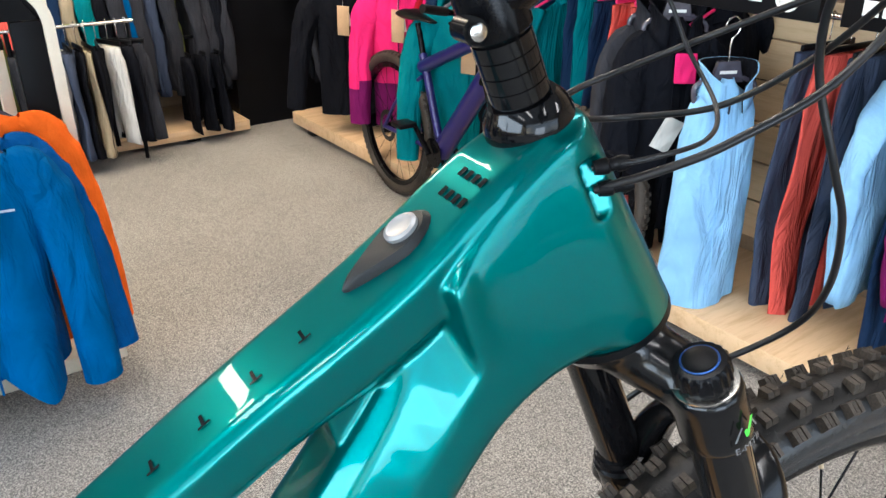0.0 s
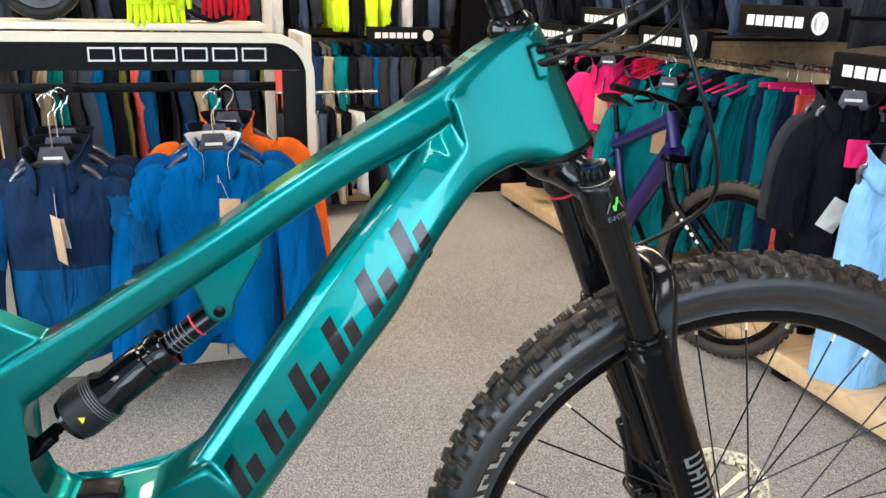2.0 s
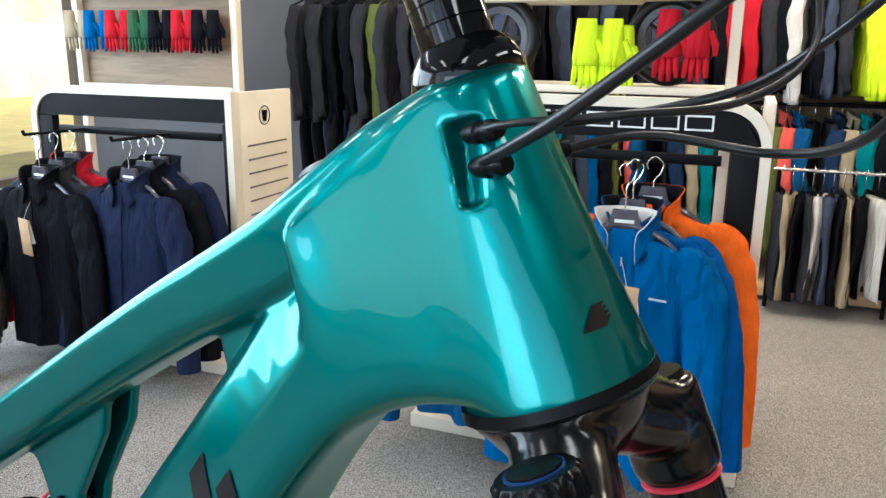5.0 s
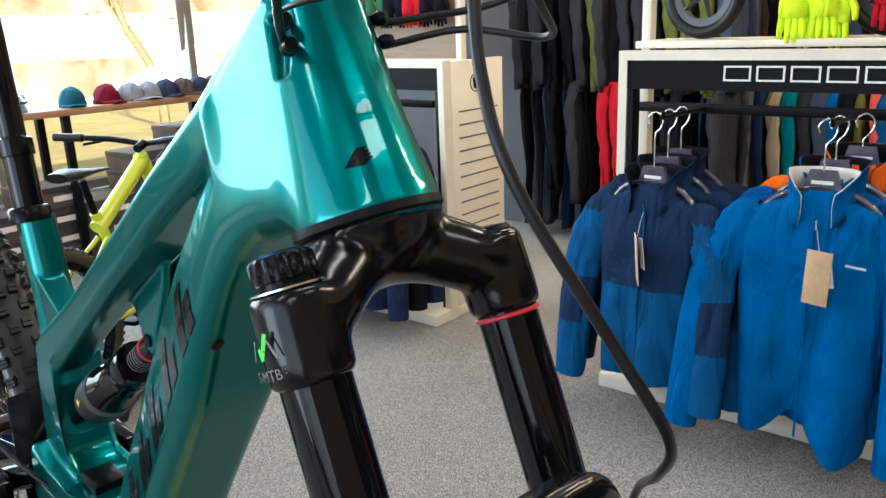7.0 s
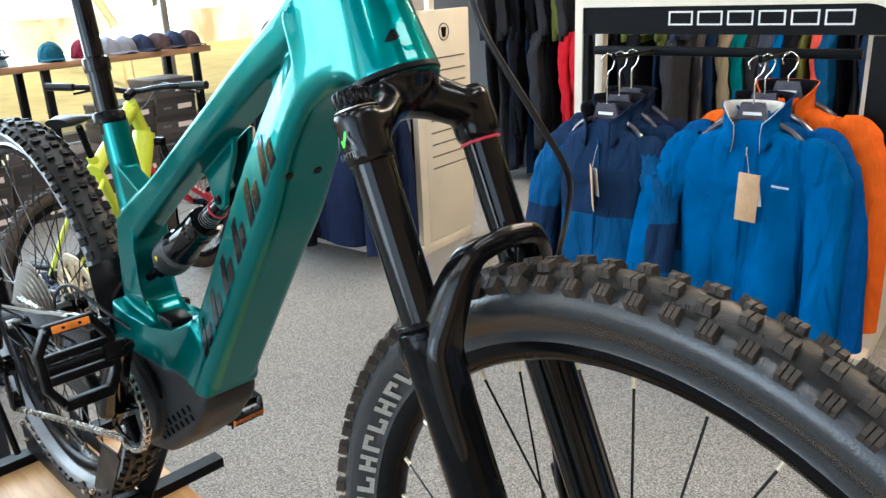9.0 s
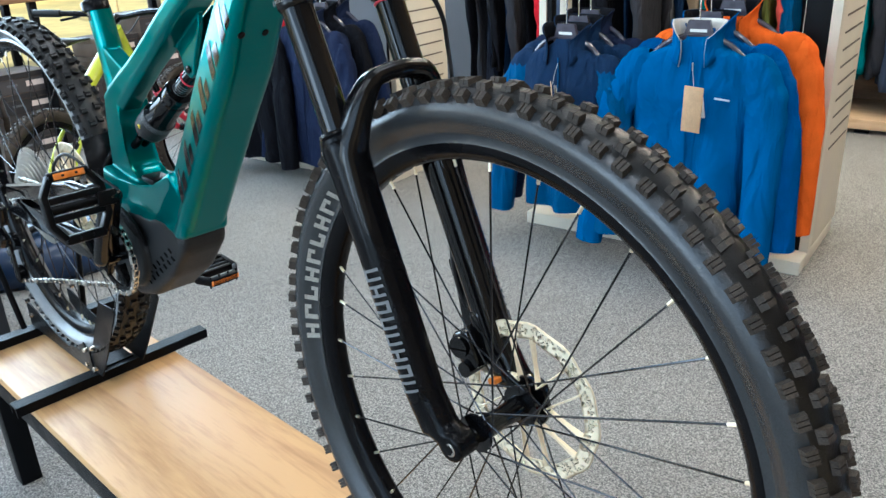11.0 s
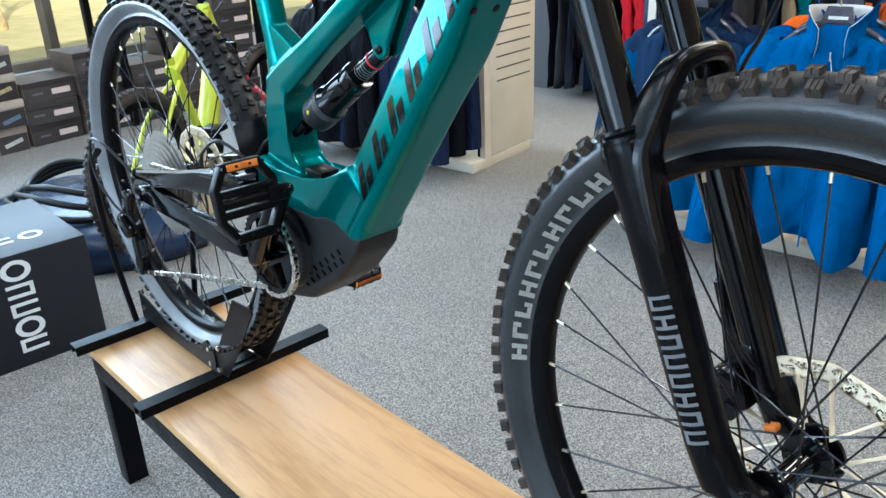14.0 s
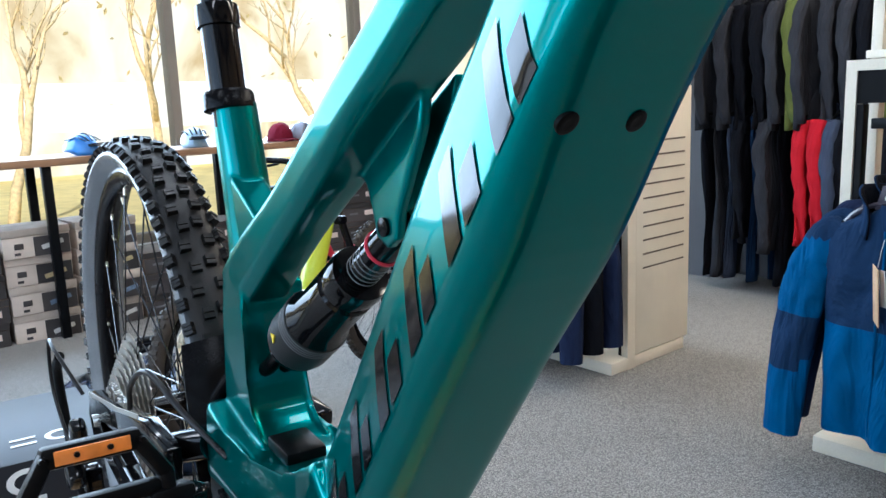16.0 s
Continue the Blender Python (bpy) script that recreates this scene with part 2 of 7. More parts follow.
WHITE_WALL = material("white_wall_paint", (0.72, 0.71, 0.68), 0.8, grain=0.03, grain_size=250, stain=0.05, stain_size=2, bump=0.1, bump_size=250)
CEILING = material("ceiling_paint", (0.34, 0.34, 0.34), 0.9, grain=0.04, grain_size=200, stain=0.06, stain_size=1.5)
CARD = material("kraft_card", (0.52, 0.34, 0.19), 0.8, grain=0.12, grain_size=300, stain=0.1, stain_size=20)
BOX_BLACK = material("dark_shoe_box", (0.035, 0.03, 0.03), 0.6, grain=0.1, grain_size=300, stain=0.2, stain_size=9, vary=0.5)
BOX_GREY = material("pale_shoe_box", (0.44, 0.37, 0.31), 0.7, grain=0.1, grain_size=300, stain=0.15, stain_size=9, vary=0.25)


# building helpers
def thing(name, label, category, m=None, group="", kind=""):
    ob = new(name)
    ob.empty_display_size = 0.1
    if m is not None:
        ob.matrix_basis = m
    return tagged(ob, label, category, group, kind)


def mesh_of(name, bm, mats, smooth=True, angle=40):
    me = bpy.data.meshes.new(name)
    bmesh.ops.recalc_face_normals(bm, faces=bm.faces)
    if smooth:
        limit = radians(angle)
        for f in bm.faces:
            f.smooth = True
        for e in bm.edges:
            if len(e.link_faces) == 2:
                e.smooth = e.calc_face_angle(0) < limit
    bm.to_mesh(me)
    bm.free()
    for m in mats if isinstance(mats, (list, tuple)) else [mats]:
        me.materials.append(m)
    return me


def part(name, bm, mats, parent, label="", m=None, smooth=True, angle=40):
    ob = new(name, mesh_of(name, bm, mats, smooth, angle))
    ob.parent = parent
    if m is not None:
        ob.matrix_basis = m
    return tagged(ob, label)


def share(name, me, parent, m, label=""):
    ob = new(name, me)
    ob.parent = parent
    ob.matrix_basis = m
    return tagged(ob, label)


def solo(name, bm, mats, label, category, m=None, group="", kind="", smooth=True, angle=40):
    ob = new(name, mesh_of(name, bm, mats, smooth, angle))
    if m is not None:
        ob.matrix_basis = m
    return tagged(ob, label, category, group, kind)


def box(bm, size, at_m, bevel=0.0, mat=0, seg=2):
    if not isinstance(at_m, Matrix):
        at_m = Matrix.Translation(at_m)
    g = bmesh.ops.create_cube(bm, size=1.0, matrix=at_m @ Matrix.Diagonal((*size, 1)))
    fs = {f for v in g["verts"] for f in v.link_faces}
    for f in fs:
        f.material_index = mat
    if bevel:
        es = list({e for v in g["verts"] for e in v.link_edges})
        r = bmesh.ops.bevel(bm, geom=es, offset=bevel, segments=seg, affect="EDGES", profile=0.5)
        for f in r["faces"]:
            f.material_index = mat
    return bm


def rings_to_faces(bm, rings, closed=False, cap=True, mat=0):
    vs = [[bm.verts.new(p) for p in ring] for ring in rings]
    n = len(vs[0])
    pairs = list(zip(vs, vs[1:])) + ([(vs[-1], vs[0])] if closed else [])
    for a, b in pairs:
        for k in range(n):
            f = bm.faces.new((a[k], a[(k + 1) % n], b[(k + 1) % n], b[k]))
            f.material_index = mat
    if cap and not closed:
        for ring in (vs[0], vs[-1]):
            f = bm.faces.new(ring)
            f.material_index = mat
    return vs


def axis_frame(d):
    d = Vector(d).normalized()
    side = d.cross(Vector((0, 0, 1)))
    if side.length < 0.05:
        side = d.cross(Vector((0, 1, 0)))
    side.normalize()
    return side, side.cross(d).normalized(), d


def rod(bm, p0, p1, r0, r1=None, seg=16, mat=0, cap=True):
    p0, p1 = Vector(p0), Vector(p1)
    s, u, d = axis_frame(p1 - p0)
    r1 = r0 if r1 is None else r1
    rings = []
    for p, r in ((p0, r0), (p1, r1)):
        rings.append([p + r * (math.cos(a) * s + math.sin(a) * u) for a in np.linspace(0, 2 * math.pi, seg, endpoint=False)])
    rings_to_faces(bm, rings, mat=mat, cap=cap)
    return bm


def lathe(bm, p0, p1, profile, seg=24, mat=0, closed=False):
    """A turned form: profile rows are (metres along from p0 towards p1, radius)."""
    p0, p1 = Vector(p0), Vector(p1)
    s, u, d = axis_frame(p1 - p0)
    rings = [[p0 + d * h + r * (math.cos(a) * s + math.sin(a) * u) for a in np.linspace(0, 2 * math.pi, seg, endpoint=False)] for h, r in profile]
    rings_to_faces(bm, rings, mat=mat, closed=closed)
    return bm


def smooth_path(pts, steps=8):
    """Catmull-Rom through the points."""
    p = [Vector(q) for q in pts]
    p = [2 * p[0] - p[1]] + p + [2 * p[-1] - p[-2]]
    out = []
    for i in range(1, len(p) - 2):
        for k in range(steps):
            t = k / steps
            out.append(0.5 * (2 * p[i] + (p[i + 1] - p[i - 1]) * t + (2 * p[i - 1] - 5 * p[i] + 4 * p[i + 1] - p[i + 2]) * t * t + (3 * p[i] - p[i - 1] - 3 * p[i + 1] + p[i + 2]) * t ** 3))
    return out + [p[-2]]


def tube(bm, pts, radius, seg=10, mat=0, flat=1.0):
    """A tube along points; radius is one number or one for each point."""
    pts = [Vector(p) for p in pts]
    rad = radius if isinstance(radius, (list, tuple)) else [radius] * len(pts)
    s, u, d = axis_frame(pts[1] - pts[0])
    rings = []
    for i, p in enumerate(pts):
        t = (pts[min(i + 1, len(pts) - 1)] - pts[max(i - 1, 0)]).normalized()
        s = (s - t * s.dot(t)).normalized()
        u = t.cross(s)
        rings.append([p + rad[i] * (math.cos(a) * s + flat * math.sin(a) * u) for a in np.linspace(0, 2 * math.pi, seg, endpoint=False)])
    rings_to_faces(bm, rings, mat=mat)
    return bm


def prism(bm, poly, y0, y1, bevel=0.0, mat=0):
    """A plate: a polygon in x and z, from y0 to y1."""
    a, b = [bm.verts.new((x, y0, z)) for x, z in poly], [bm.verts.new((x, y1, z)) for x, z in poly]
    fs = [bm.faces.new(a), bm.faces.new(list(reversed(b)))]
    n = len(poly)
    for k in range(n):
        fs.append(bm.faces.new((a[k], b[k], b[(k + 1) % n], a[(k + 1) % n])))
    for f in fs:
        f.material_index = mat
    if bevel:
        es = list({e for f in fs for e in f.edges})
        r = bmesh.ops.bevel(bm, geom=es, offset=bevel, segments=2, affect="EDGES", profile=0.5)
        for f in r["faces"]:
            f.material_index = mat
    return bm


def B():
    return bmesh.new()


# the room
def slab(name, size, m, mats, label, category, bevel=0.0):
    return solo(name, box(B(), size, Matrix.Identity(4), bevel), mats, label, category, m, kind="structure")


slab("floor", (8.2, 10.6, 0.06), at(-1.55, 1.15, -0.03), CARPET, "speckled grey looped carpet over the shop floor", "floor")
slab("ceiling", (8.2, 10.6, 0.1), at(-1.55, 1.15, 3.05), CEILING, "plain off-white ceiling", "ceiling")
slab("wall_north", (8.2, 0.15, 3.0), at(-1.55, 5.14, 1.5), BOARD, "brown wooden board wall behind clothes rails", "wall")
slab("wall_east", (0.15, 9.6, 3.0), at(2.2, 0.75, 1.5), BOARD, "wooden board wall behind clothes rails", "wall")


def window_wall(name, length, sill, head, m, panes, label):
    """A wall with one long glazed opening, its mullions and panes; local x runs along the wall."""
    bm = B()
    box(bm, (length, 0.15, sill), (0, 0, sill / 2))
    box(bm, (length, 0.15, 3.0 - head), (0, 0, (3.0 + head) / 2))
    for s in (-1, 1):
        box(bm, (0.35, 0.149, head - sill), (s * (length / 2 - 0.175), 0, (sill + head) / 2))
    solo(name, bm, WHITE_WALL, label, "wall", m, kind="structure")
    win = thing("window_1", "tall shop window with slim dark grey mullions", "window", m, kind="structure")
    span = length - 0.7
    for k in range(panes + 1):
        x = -span / 2 + span * k / panes
        part("mullion", box(B(), (0.06, 0.1, head - sill), (x, 0, (sill + head) / 2), 0.004), MULLION, win)
    for z in (sill + 0.03, head - 0.03):
        part("window_frame", box(B(), (span, 0.09, 0.06), (0, 0.002, z), 0.004), MULLION, win)
    for k in range(panes):
        x = -span / 2 + span * (k + 0.5) / panes
        ob = part("pane", box(B(), (span / panes - 0.06, 0.008, head - sill - 0.12), (x, 0, (sill + head) / 2)), GLASS, win)
        ob.visible_shadow = False
    return win


# Frame colour is lifted to grey-brown to carry the window's bloom.
MULLION = material("bloom_greyed_window_frame", (0.22, 0.19, 0.15), 0.5, grain=0.05, grain_size=300, stain=0.1, stain_size=5)
GLASS = material("window_glass", (1, 1, 1), 0.0)
GLASS.node_tree.nodes["Principled BSDF"].inputs["Transmission Weight"].default_value = 1.0
GLASS.node_tree.nodes["Principled BSDF"].inputs["IOR"].default_value = 1.02
window_wall("wall_west", 9.37, 0.35, 2.7, at(-5.3, 0.43, 0, 90), 6, "white window wall with a low sill")
window_wall("wall_south", 7.4, 0.5, 2.6, at(-1.5, -3.75, 0, 0), 4, "white window wall with a low sill")


def outdoors():
    """Sky and bare trees far beyond the glass; their sunlight is emitted by the sheet."""
    m = bpy.data.materials.new("glowing_outdoors")
    m.use_nodes = True
    n, l = links_of(m)
    b = n["Principled BSDF"]
    tc, mp = n.new("ShaderNodeTexCoord"), n.new("ShaderNodeMapping")
    mp.inputs["Scale"].default_value = (0.9, 0.9, 0.55)
    l.new(tc.outputs["Object"], mp.inputs["Vector"])
    t = n.new("ShaderNodeTexNoise")
    t.inputs["Scale"].default_value, t.inputs["Detail"].default_value, t.inputs["Distortion"].default_value = 0.8, 10, 0.5
    l.new(mp.outputs[0], t.inputs["Vector"])
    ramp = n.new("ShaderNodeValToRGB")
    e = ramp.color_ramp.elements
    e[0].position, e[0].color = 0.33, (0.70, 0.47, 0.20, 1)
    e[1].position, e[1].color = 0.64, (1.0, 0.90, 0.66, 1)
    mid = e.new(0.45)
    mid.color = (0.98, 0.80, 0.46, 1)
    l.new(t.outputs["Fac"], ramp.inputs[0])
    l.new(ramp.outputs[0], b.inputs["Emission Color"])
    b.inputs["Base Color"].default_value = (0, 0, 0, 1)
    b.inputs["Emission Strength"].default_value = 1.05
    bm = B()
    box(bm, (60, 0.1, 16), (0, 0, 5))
    solo("backdrop", bm, m, "glowing sheet of hazy sky with yellow autumn trees", "backdrop", at(-22, 2, 0, 90), kind="structure")


outdoors()
slab("low_building", (1.0, 34, 1.15), at(-21, 3, 1.35), material("sunlit_render", (0.88, 0.86, 0.80), 0.8, grain=0.05, grain_size=3, stain=0.1, stain_size=0.4), "long low white building far beyond the trees", "building")
# Lawn colour is raised so the ground reads as overexposed by sun.
slab("ground", (60, 60, 0.1), at(-38, 0, -0.4), material("glare_lightened_lawn", (0.80, 0.66, 0.27), 0.9, grain=0.1, grain_size=3, stain=0.15, stain_size=0.3), "yellow grass outside the window, sun glare put in its colour", "ground")

# plinths under the wall rails
slab("plinth_east", (0.66, 6.0, 0.075), at(1.85, 1.4, 0.0775), PINE, "pale wooden plinth deck along the clothes wall", "plinth", 0.004)
slab("plinth_north", (2.9, 0.60, 0.06), at(-0.2, 4.755, 0.06), PINE, "pale wooden plinth deck under the clothes wall", "plinth", 0.004)
for k, v in enumerate((-1.2, 0.2, 1.55, 2.9, 4.2)):
    solo("plinth_foot", box(B(), (0.06, 0.08, 0.04), Matrix.Identity(4), 0.005), BLACK_STEEL, "small black block foot under the wooden plinth", "foot", at(1.57, v, 0.02), group="plinth feet")
for k, u in enumerate((-1.5, -0.3, 0.9)):
    solo("plinth_foot", box(B(), (0.08, 0.06, 0.03), Matrix.Identity(4), 0.005), BLACK_STEEL, "small black block foot under the wooden plinth", "foot", at(u, 4.52, 0.015), group="plinth feet")
slab("corner_panel", (0.75, 0.2, 2.9), at(1.63, 4.72, 1.45), RACK_BLACK, "matt black panel closing the corner", "panel")
slab("wall_stub", (0.9, 0.2, 2.95), at(-3.31, 4.36, 1.475), WALL, "dark grey painted wall pier", "wall")

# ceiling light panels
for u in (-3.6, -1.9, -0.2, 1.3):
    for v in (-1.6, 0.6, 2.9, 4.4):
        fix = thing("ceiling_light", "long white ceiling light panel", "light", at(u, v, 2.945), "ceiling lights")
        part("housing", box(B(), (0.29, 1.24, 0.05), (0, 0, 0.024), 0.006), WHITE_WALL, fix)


def bare_tree(u, v, tall, seed, label):
    """A leafless autumn tree outside the glass."""
    ob = thing("bare_tree", label, "tree", at(u, v, -0.35), "trees outside")
    rng = random.Random(seed)
    bm, twigs = B(), []

    def grow(p, d, length, r, depth, into):
        pts, q, w = [p], p, d
        for k in range(4):
            w = (w + Vector((rng.uniform(-0.25, 0.25), rng.uniform(-0.25, 0.25), rng.uniform(-0.05, 0.2)))).normalized()
            q = q + w * length / 4
            pts.append(q)
        tube(into, pts, [r * (1 - 0.13 * k) for k in range(5)], 6 if depth < 2 else 4)
        if depth < 4:
            for k in range(3 if depth < 3 else 2):
                s = (w + Vector((rng.uniform(-1, 1), rng.uniform(-1, 1), rng.uniform(-0.2, 0.7)))).normalized()
                grow(pts[2 + k % 3], s, length * rng.uniform(0.55, 0.75), r * 0.5, depth + 1, into)

    grow(Vector((0, 0, 0)), Vector((0, 0, 1)), tall * 0.42, tall * 0.015, 0, bm)
    part("trunk", bm, BARK, ob, "brown bark and twigs, haze put into their pale colour", angle=180)
    # sparse yellow leaves
    verts, faces = [], []
    for k in range(70):
        c = Vector((rng.gauss(0, tall * 0.22), rng.gauss(0, tall * 0.22), tall * (0.62 + rng.gauss(0, 0.17))))
        a = Vector((rng.uniform(-1, 1), rng.uniform(-1, 1), rng.uniform(-1, 1))).normalized() * 0.06
        b = a.cross(Vector((rng.uniform(-1, 1), rng.uniform(-1, 1), 1))).normalized() * 0.03
        i = len(verts)
        verts += [tuple(c - a), tuple(c + b), tuple(c + a), tuple(c - b)]
        faces.append((i, i + 1, i + 2, i + 3))
    me = bpy.data.meshes.new("leaves")
    me.from_pydata(verts, [], faces)
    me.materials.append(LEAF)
    tagged(share("leaves", me, ob, Matrix.Identity(4), "sparse yellow autumn leaves"), kind="stuff")


# Bark and leaf colours are lightened to carry the glare and haze outside.
BARK = material("haze_lightened_bark", (0.80, 0.60, 0.30), 0.9, grain=0.2, grain_size=20, stain=0.2, stain_size=2)
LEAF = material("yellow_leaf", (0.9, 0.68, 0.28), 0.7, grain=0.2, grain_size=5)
ln, ll = links_of(LEAF)
leaf_mix, leaf_glow = ln.new("ShaderNodeMixShader"), ln.new("ShaderNodeBsdfTranslucent")
leaf_glow.inputs[0].default_value = (0.98, 0.82, 0.45, 1)
leaf_mix.inputs[0].default_value = 0.8
ll.new(ln["Principled BSDF"].outputs[0], leaf_mix.inputs[1]), ll.new(leaf_glow.outputs[0], leaf_mix.inputs[2])
ll.new(leaf_mix.outputs[0], ln["Material Output"].inputs[0])
for k, (u, v, tall) in enumerate([(-12.0, 2.2, 5.5), (-13.5, 5.0, 6.5), (-11.0, -0.6, 5.0), (-15.0, 0.8, 7.0), (-12.5, 7.5, 6.0)]):
    bare_tree(u, v, tall, 40 + k, "bare autumn tree with a few yellow leaves outside")


# the teal bike on its bench
BIKE_M = pose(-0.0128, -0.0101, 0.0007, -0.946, 0.803, 0.673) @ pose(0, 0, BENCH, 0, 0, 3)
ebike = thing("electric_mountain_bike", "glossy teal full suspension electric mountain bike standing on a wooden bench", "bicycle", BIKE_M)
DROP = Matrix.Translation((0, 0, -BENCH))


def bike(name, bm, mats, parent=None, label="", angle=40):
    """A part of the teal bike, given at its true height over the floor."""
    bm.transform(DROP)
    return part(name, bm, mats, parent or ebike, label, angle=angle)


def glide(t, rows, at_t):
    """Values between rows without overshoot: monotone cubics through each column."""
    h, d = np.diff(t)[:, None], np.diff(rows, axis=0) / np.diff(t)[:, None]
    m = np.zeros_like(rows)
    m[0], m[-1] = d[0], d[-1]
    same = d[:-1] * d[1:] > 0
    w1, w2 = 2 * h[1:] + h[:-1], h[1:] + 2 * h[:-1]
    safe = np.where(same, d[:-1], 1.0), np.where(same, d[1:], 1.0)
    m[1:-1] = np.where(same, (w1 + w2) / (w1 / safe[0] + w2 / safe[1]), 0.0)
    out = []
    for q in at_t:
        i = min(max(int(np.searchsorted(t, q)) - 1, 0), len(t) - 2)
        f, k = (q - t[i]) / h[i][0], h[i][0]
        out.append((1 + 2 * f) * (1 - f) ** 2 * rows[i] + f * (1 - f) ** 2 * k * m[i] + f * f * (3 - 2 * f) * rows[i + 1] + f * f * (f - 1) * k * m[i + 1])
    return np.array(out)


def rounded(poly, r, n=4):
    """A closed polygon with each corner turned into a short curve."""
    out = []
    for k, p in enumerate(poly):
        a, b = poly[k - 1], poly[(k + 1) % len(poly)]
        a, b = p + (a - p) * min(0.45, r / max((a - p).length, 1e-6)), p + (b - p) * min(0.45, r / max((b - p).length, 1e-6))
        for i in range(n):
            f = i / (n - 1)
            out.append(a * (1 - f) ** 2 + p * (2 * f * (1 - f)) + b * f * f)
    return out


def fused(bm, voxel, rounds, cut=None):
    """One skin round overlapping forms, with soft fillets; cut is carved out of it."""
    def temp(b):
        me = bpy.data.meshes.new("temp")
        bmesh.ops.recalc_face_normals(b, faces=b.faces)
        b.to_mesh(me)
        b.free()
        return new("temp", me)

    ob = temp(bm)
    r = ob.modifiers.new("a", "REMESH")
    r.mode, r.voxel_size = "VOXEL", voxel
    knife = None
    if cut is not None:
        knife = temp(cut)
        k = ob.modifiers.new("b", "BOOLEAN")
        k.operation, k.object, k.solver = "DIFFERENCE", knife, "EXACT"
        r2 = ob.modifiers.new("c", "REMESH")
        r2.mode, r2.voxel_size = "VOXEL", voxel
    s = ob.modifiers.new("d", "SMOOTH")
    s.factor, s.iterations = 0.5, rounds
    me = bpy.data.meshes.new_from_object(ob.evaluated_get(bpy.context.evaluated_depsgraph_get()))
    bpy.data.objects.remove(ob)
    if knife:
        bpy.data.objects.remove(knife)
    out = B()
    out.from_mesh(me)
    bpy.data.meshes.remove(me)
    return out


CHARCOAL_RING = material("dull_silver_ring", (0.30, 0.31, 0.32), 0.4, 0.6, stain=0.1, stain_size=60)
HEAD_TOP, HEAD_LOW = Vector((-0.311, 0.009, 1.378)), Vector((-0.259, 0, 1.256))
FORK_D = Vector((0.052, 0, -0.122)).normalized()
FORK_N = Vector((-FORK_D.z, 0, FORK_D.x))


def main_frame():
    bm = B()
    # head box and down tube: rows of upper edge, lower edge and half widths from the one to the other
    tube_w = (0.0170, 0.0300, 0.0385, 0.0430, 0.0375, 0.0280)
    round_w = (0.0250, 0.0270, 0.0335, 0.0385, 0.0405, 0.0415)
    rows = []
    for a in (82, 66, 48, 30, 14):
        f, g = math.sin(radians(a)), math.cos(radians(a))
        rows.append(((-0.311 + 0.92 * 0.0250 * f, 1.376 + 0.392 * 0.0250 * f), (-0.2605 + 0.92 * 0.0415 * f, 1.259 + 0.392 * 0.0415 * f), [w * g for w in round_w]))
    rows += [
        ((-0.311, 1.376), (-0.2605, 1.259), round_w),
        ((-0.340, 1.354), (-0.286, 1.2555), (0.0250, 0.0275, 0.0335, 0.0375, 0.0385, 0.0330)),
        ((-0.364, 1.331), (-0.316, 1.2460), (0.0275, 0.0300, 0.0345, 0.0375, 0.0370, 0.0280)),
        ((-0.3775, 1.3145), (-0.345, 1.2265), (0.0330, 0.0345, 0.0365, 0.0380, 0.0370, 0.0275)),
        ((-0.3815, 1.3090), (-0.3490, 1.2225), (0.0130, 0.0140, 0.0367, 0.0382, 0.0370, 0.0275)),
        ((-0.408, 1.2620), (-0.371, 1.1930), (0.0140, 0.0255, 0.0376, 0.0400, 0.0370, 0.0275)),
        ((-0.4415, 1.2146), (-0.392, 1.1570), (0.0160, 0.0295, 0.0383, 0.0420, 0.0372, 0.0278)),
    ]
    for x, z, h in ((-0.450, 1.126, 0.046), (-0.500, 1.052, 0.0455), (-0.560, 0.962, 0.0455), (-0.625, 0.865, 0.046), (-0.640, 0.843, 0.046)):
        rows.append(((x - 0.83 * h, z + 0.558 * h), (x + 0.83 * 0.82 * h, z - 0.558 * 0.82 * h), tube_w))
    across = (0.0, 0.13, 0.52, 0.80, 0.93, 1.0)
    at_t = np.cumsum([0.0] + [math.dist(p[0], q[0]) * 0.5 + math.dist(p[1], q[1]) * 0.5 for p, q in zip(rows, rows[1:])])
    table = glide(at_t, np.array([[*u, *l, *y] for u, l, y in rows]), np.unique(np.r_[np.linspace(0, at_t[9], 60), np.linspace(at_t[9], at_t[-1], 34)]))
    rings = []
    for row in table:
        u, l, y = Vector((row[0], 0, row[1])), Vector((row[2], 0, row[3])), row[4:]
        half = [u.lerp(l, q) + Vector((0, w, 0)) for q, w in zip(across, y)]
        rings.append(rounded(half + [Vector((p.x, -p.y, p.z)) for p in reversed(half)], 0.005))
    rings_to_faces(bm, rings)
    lathe(bm, HEAD_TOP, HEAD_LOW, [(0, 0.0240), (0.075, 0.0320), (0.110, 0.0370), (0.134, 0.0400)], 48)
    # top tube: a flat top with narrow chamfers, flanks that lean in below
    tops = [(-0.306, 1.3660, 0.016, 0.0245), (-0.335, 1.3440, 0.0195, 0.0280), (-0.385, 1.3025, 0.021, 0.0305), (-0.47, 1.251, 0.0185, 0.0285), (-0.60, 1.163, 0.0175, 0.0265), (-0.71, 1.088, 0.019, 0.022), (-0.80, 1.026, 0.024, 0.023), (-0.825, 1.008, 0.024, 0.023)]
    at_t = np.cumsum([0.0] + [math.dist(p[:2], q[:2]) for p, q in zip(tops, tops[1:])])
    table = glide(at_t, np.array(tops), np.linspace(0, at_t[-1], 40))
    rings = []
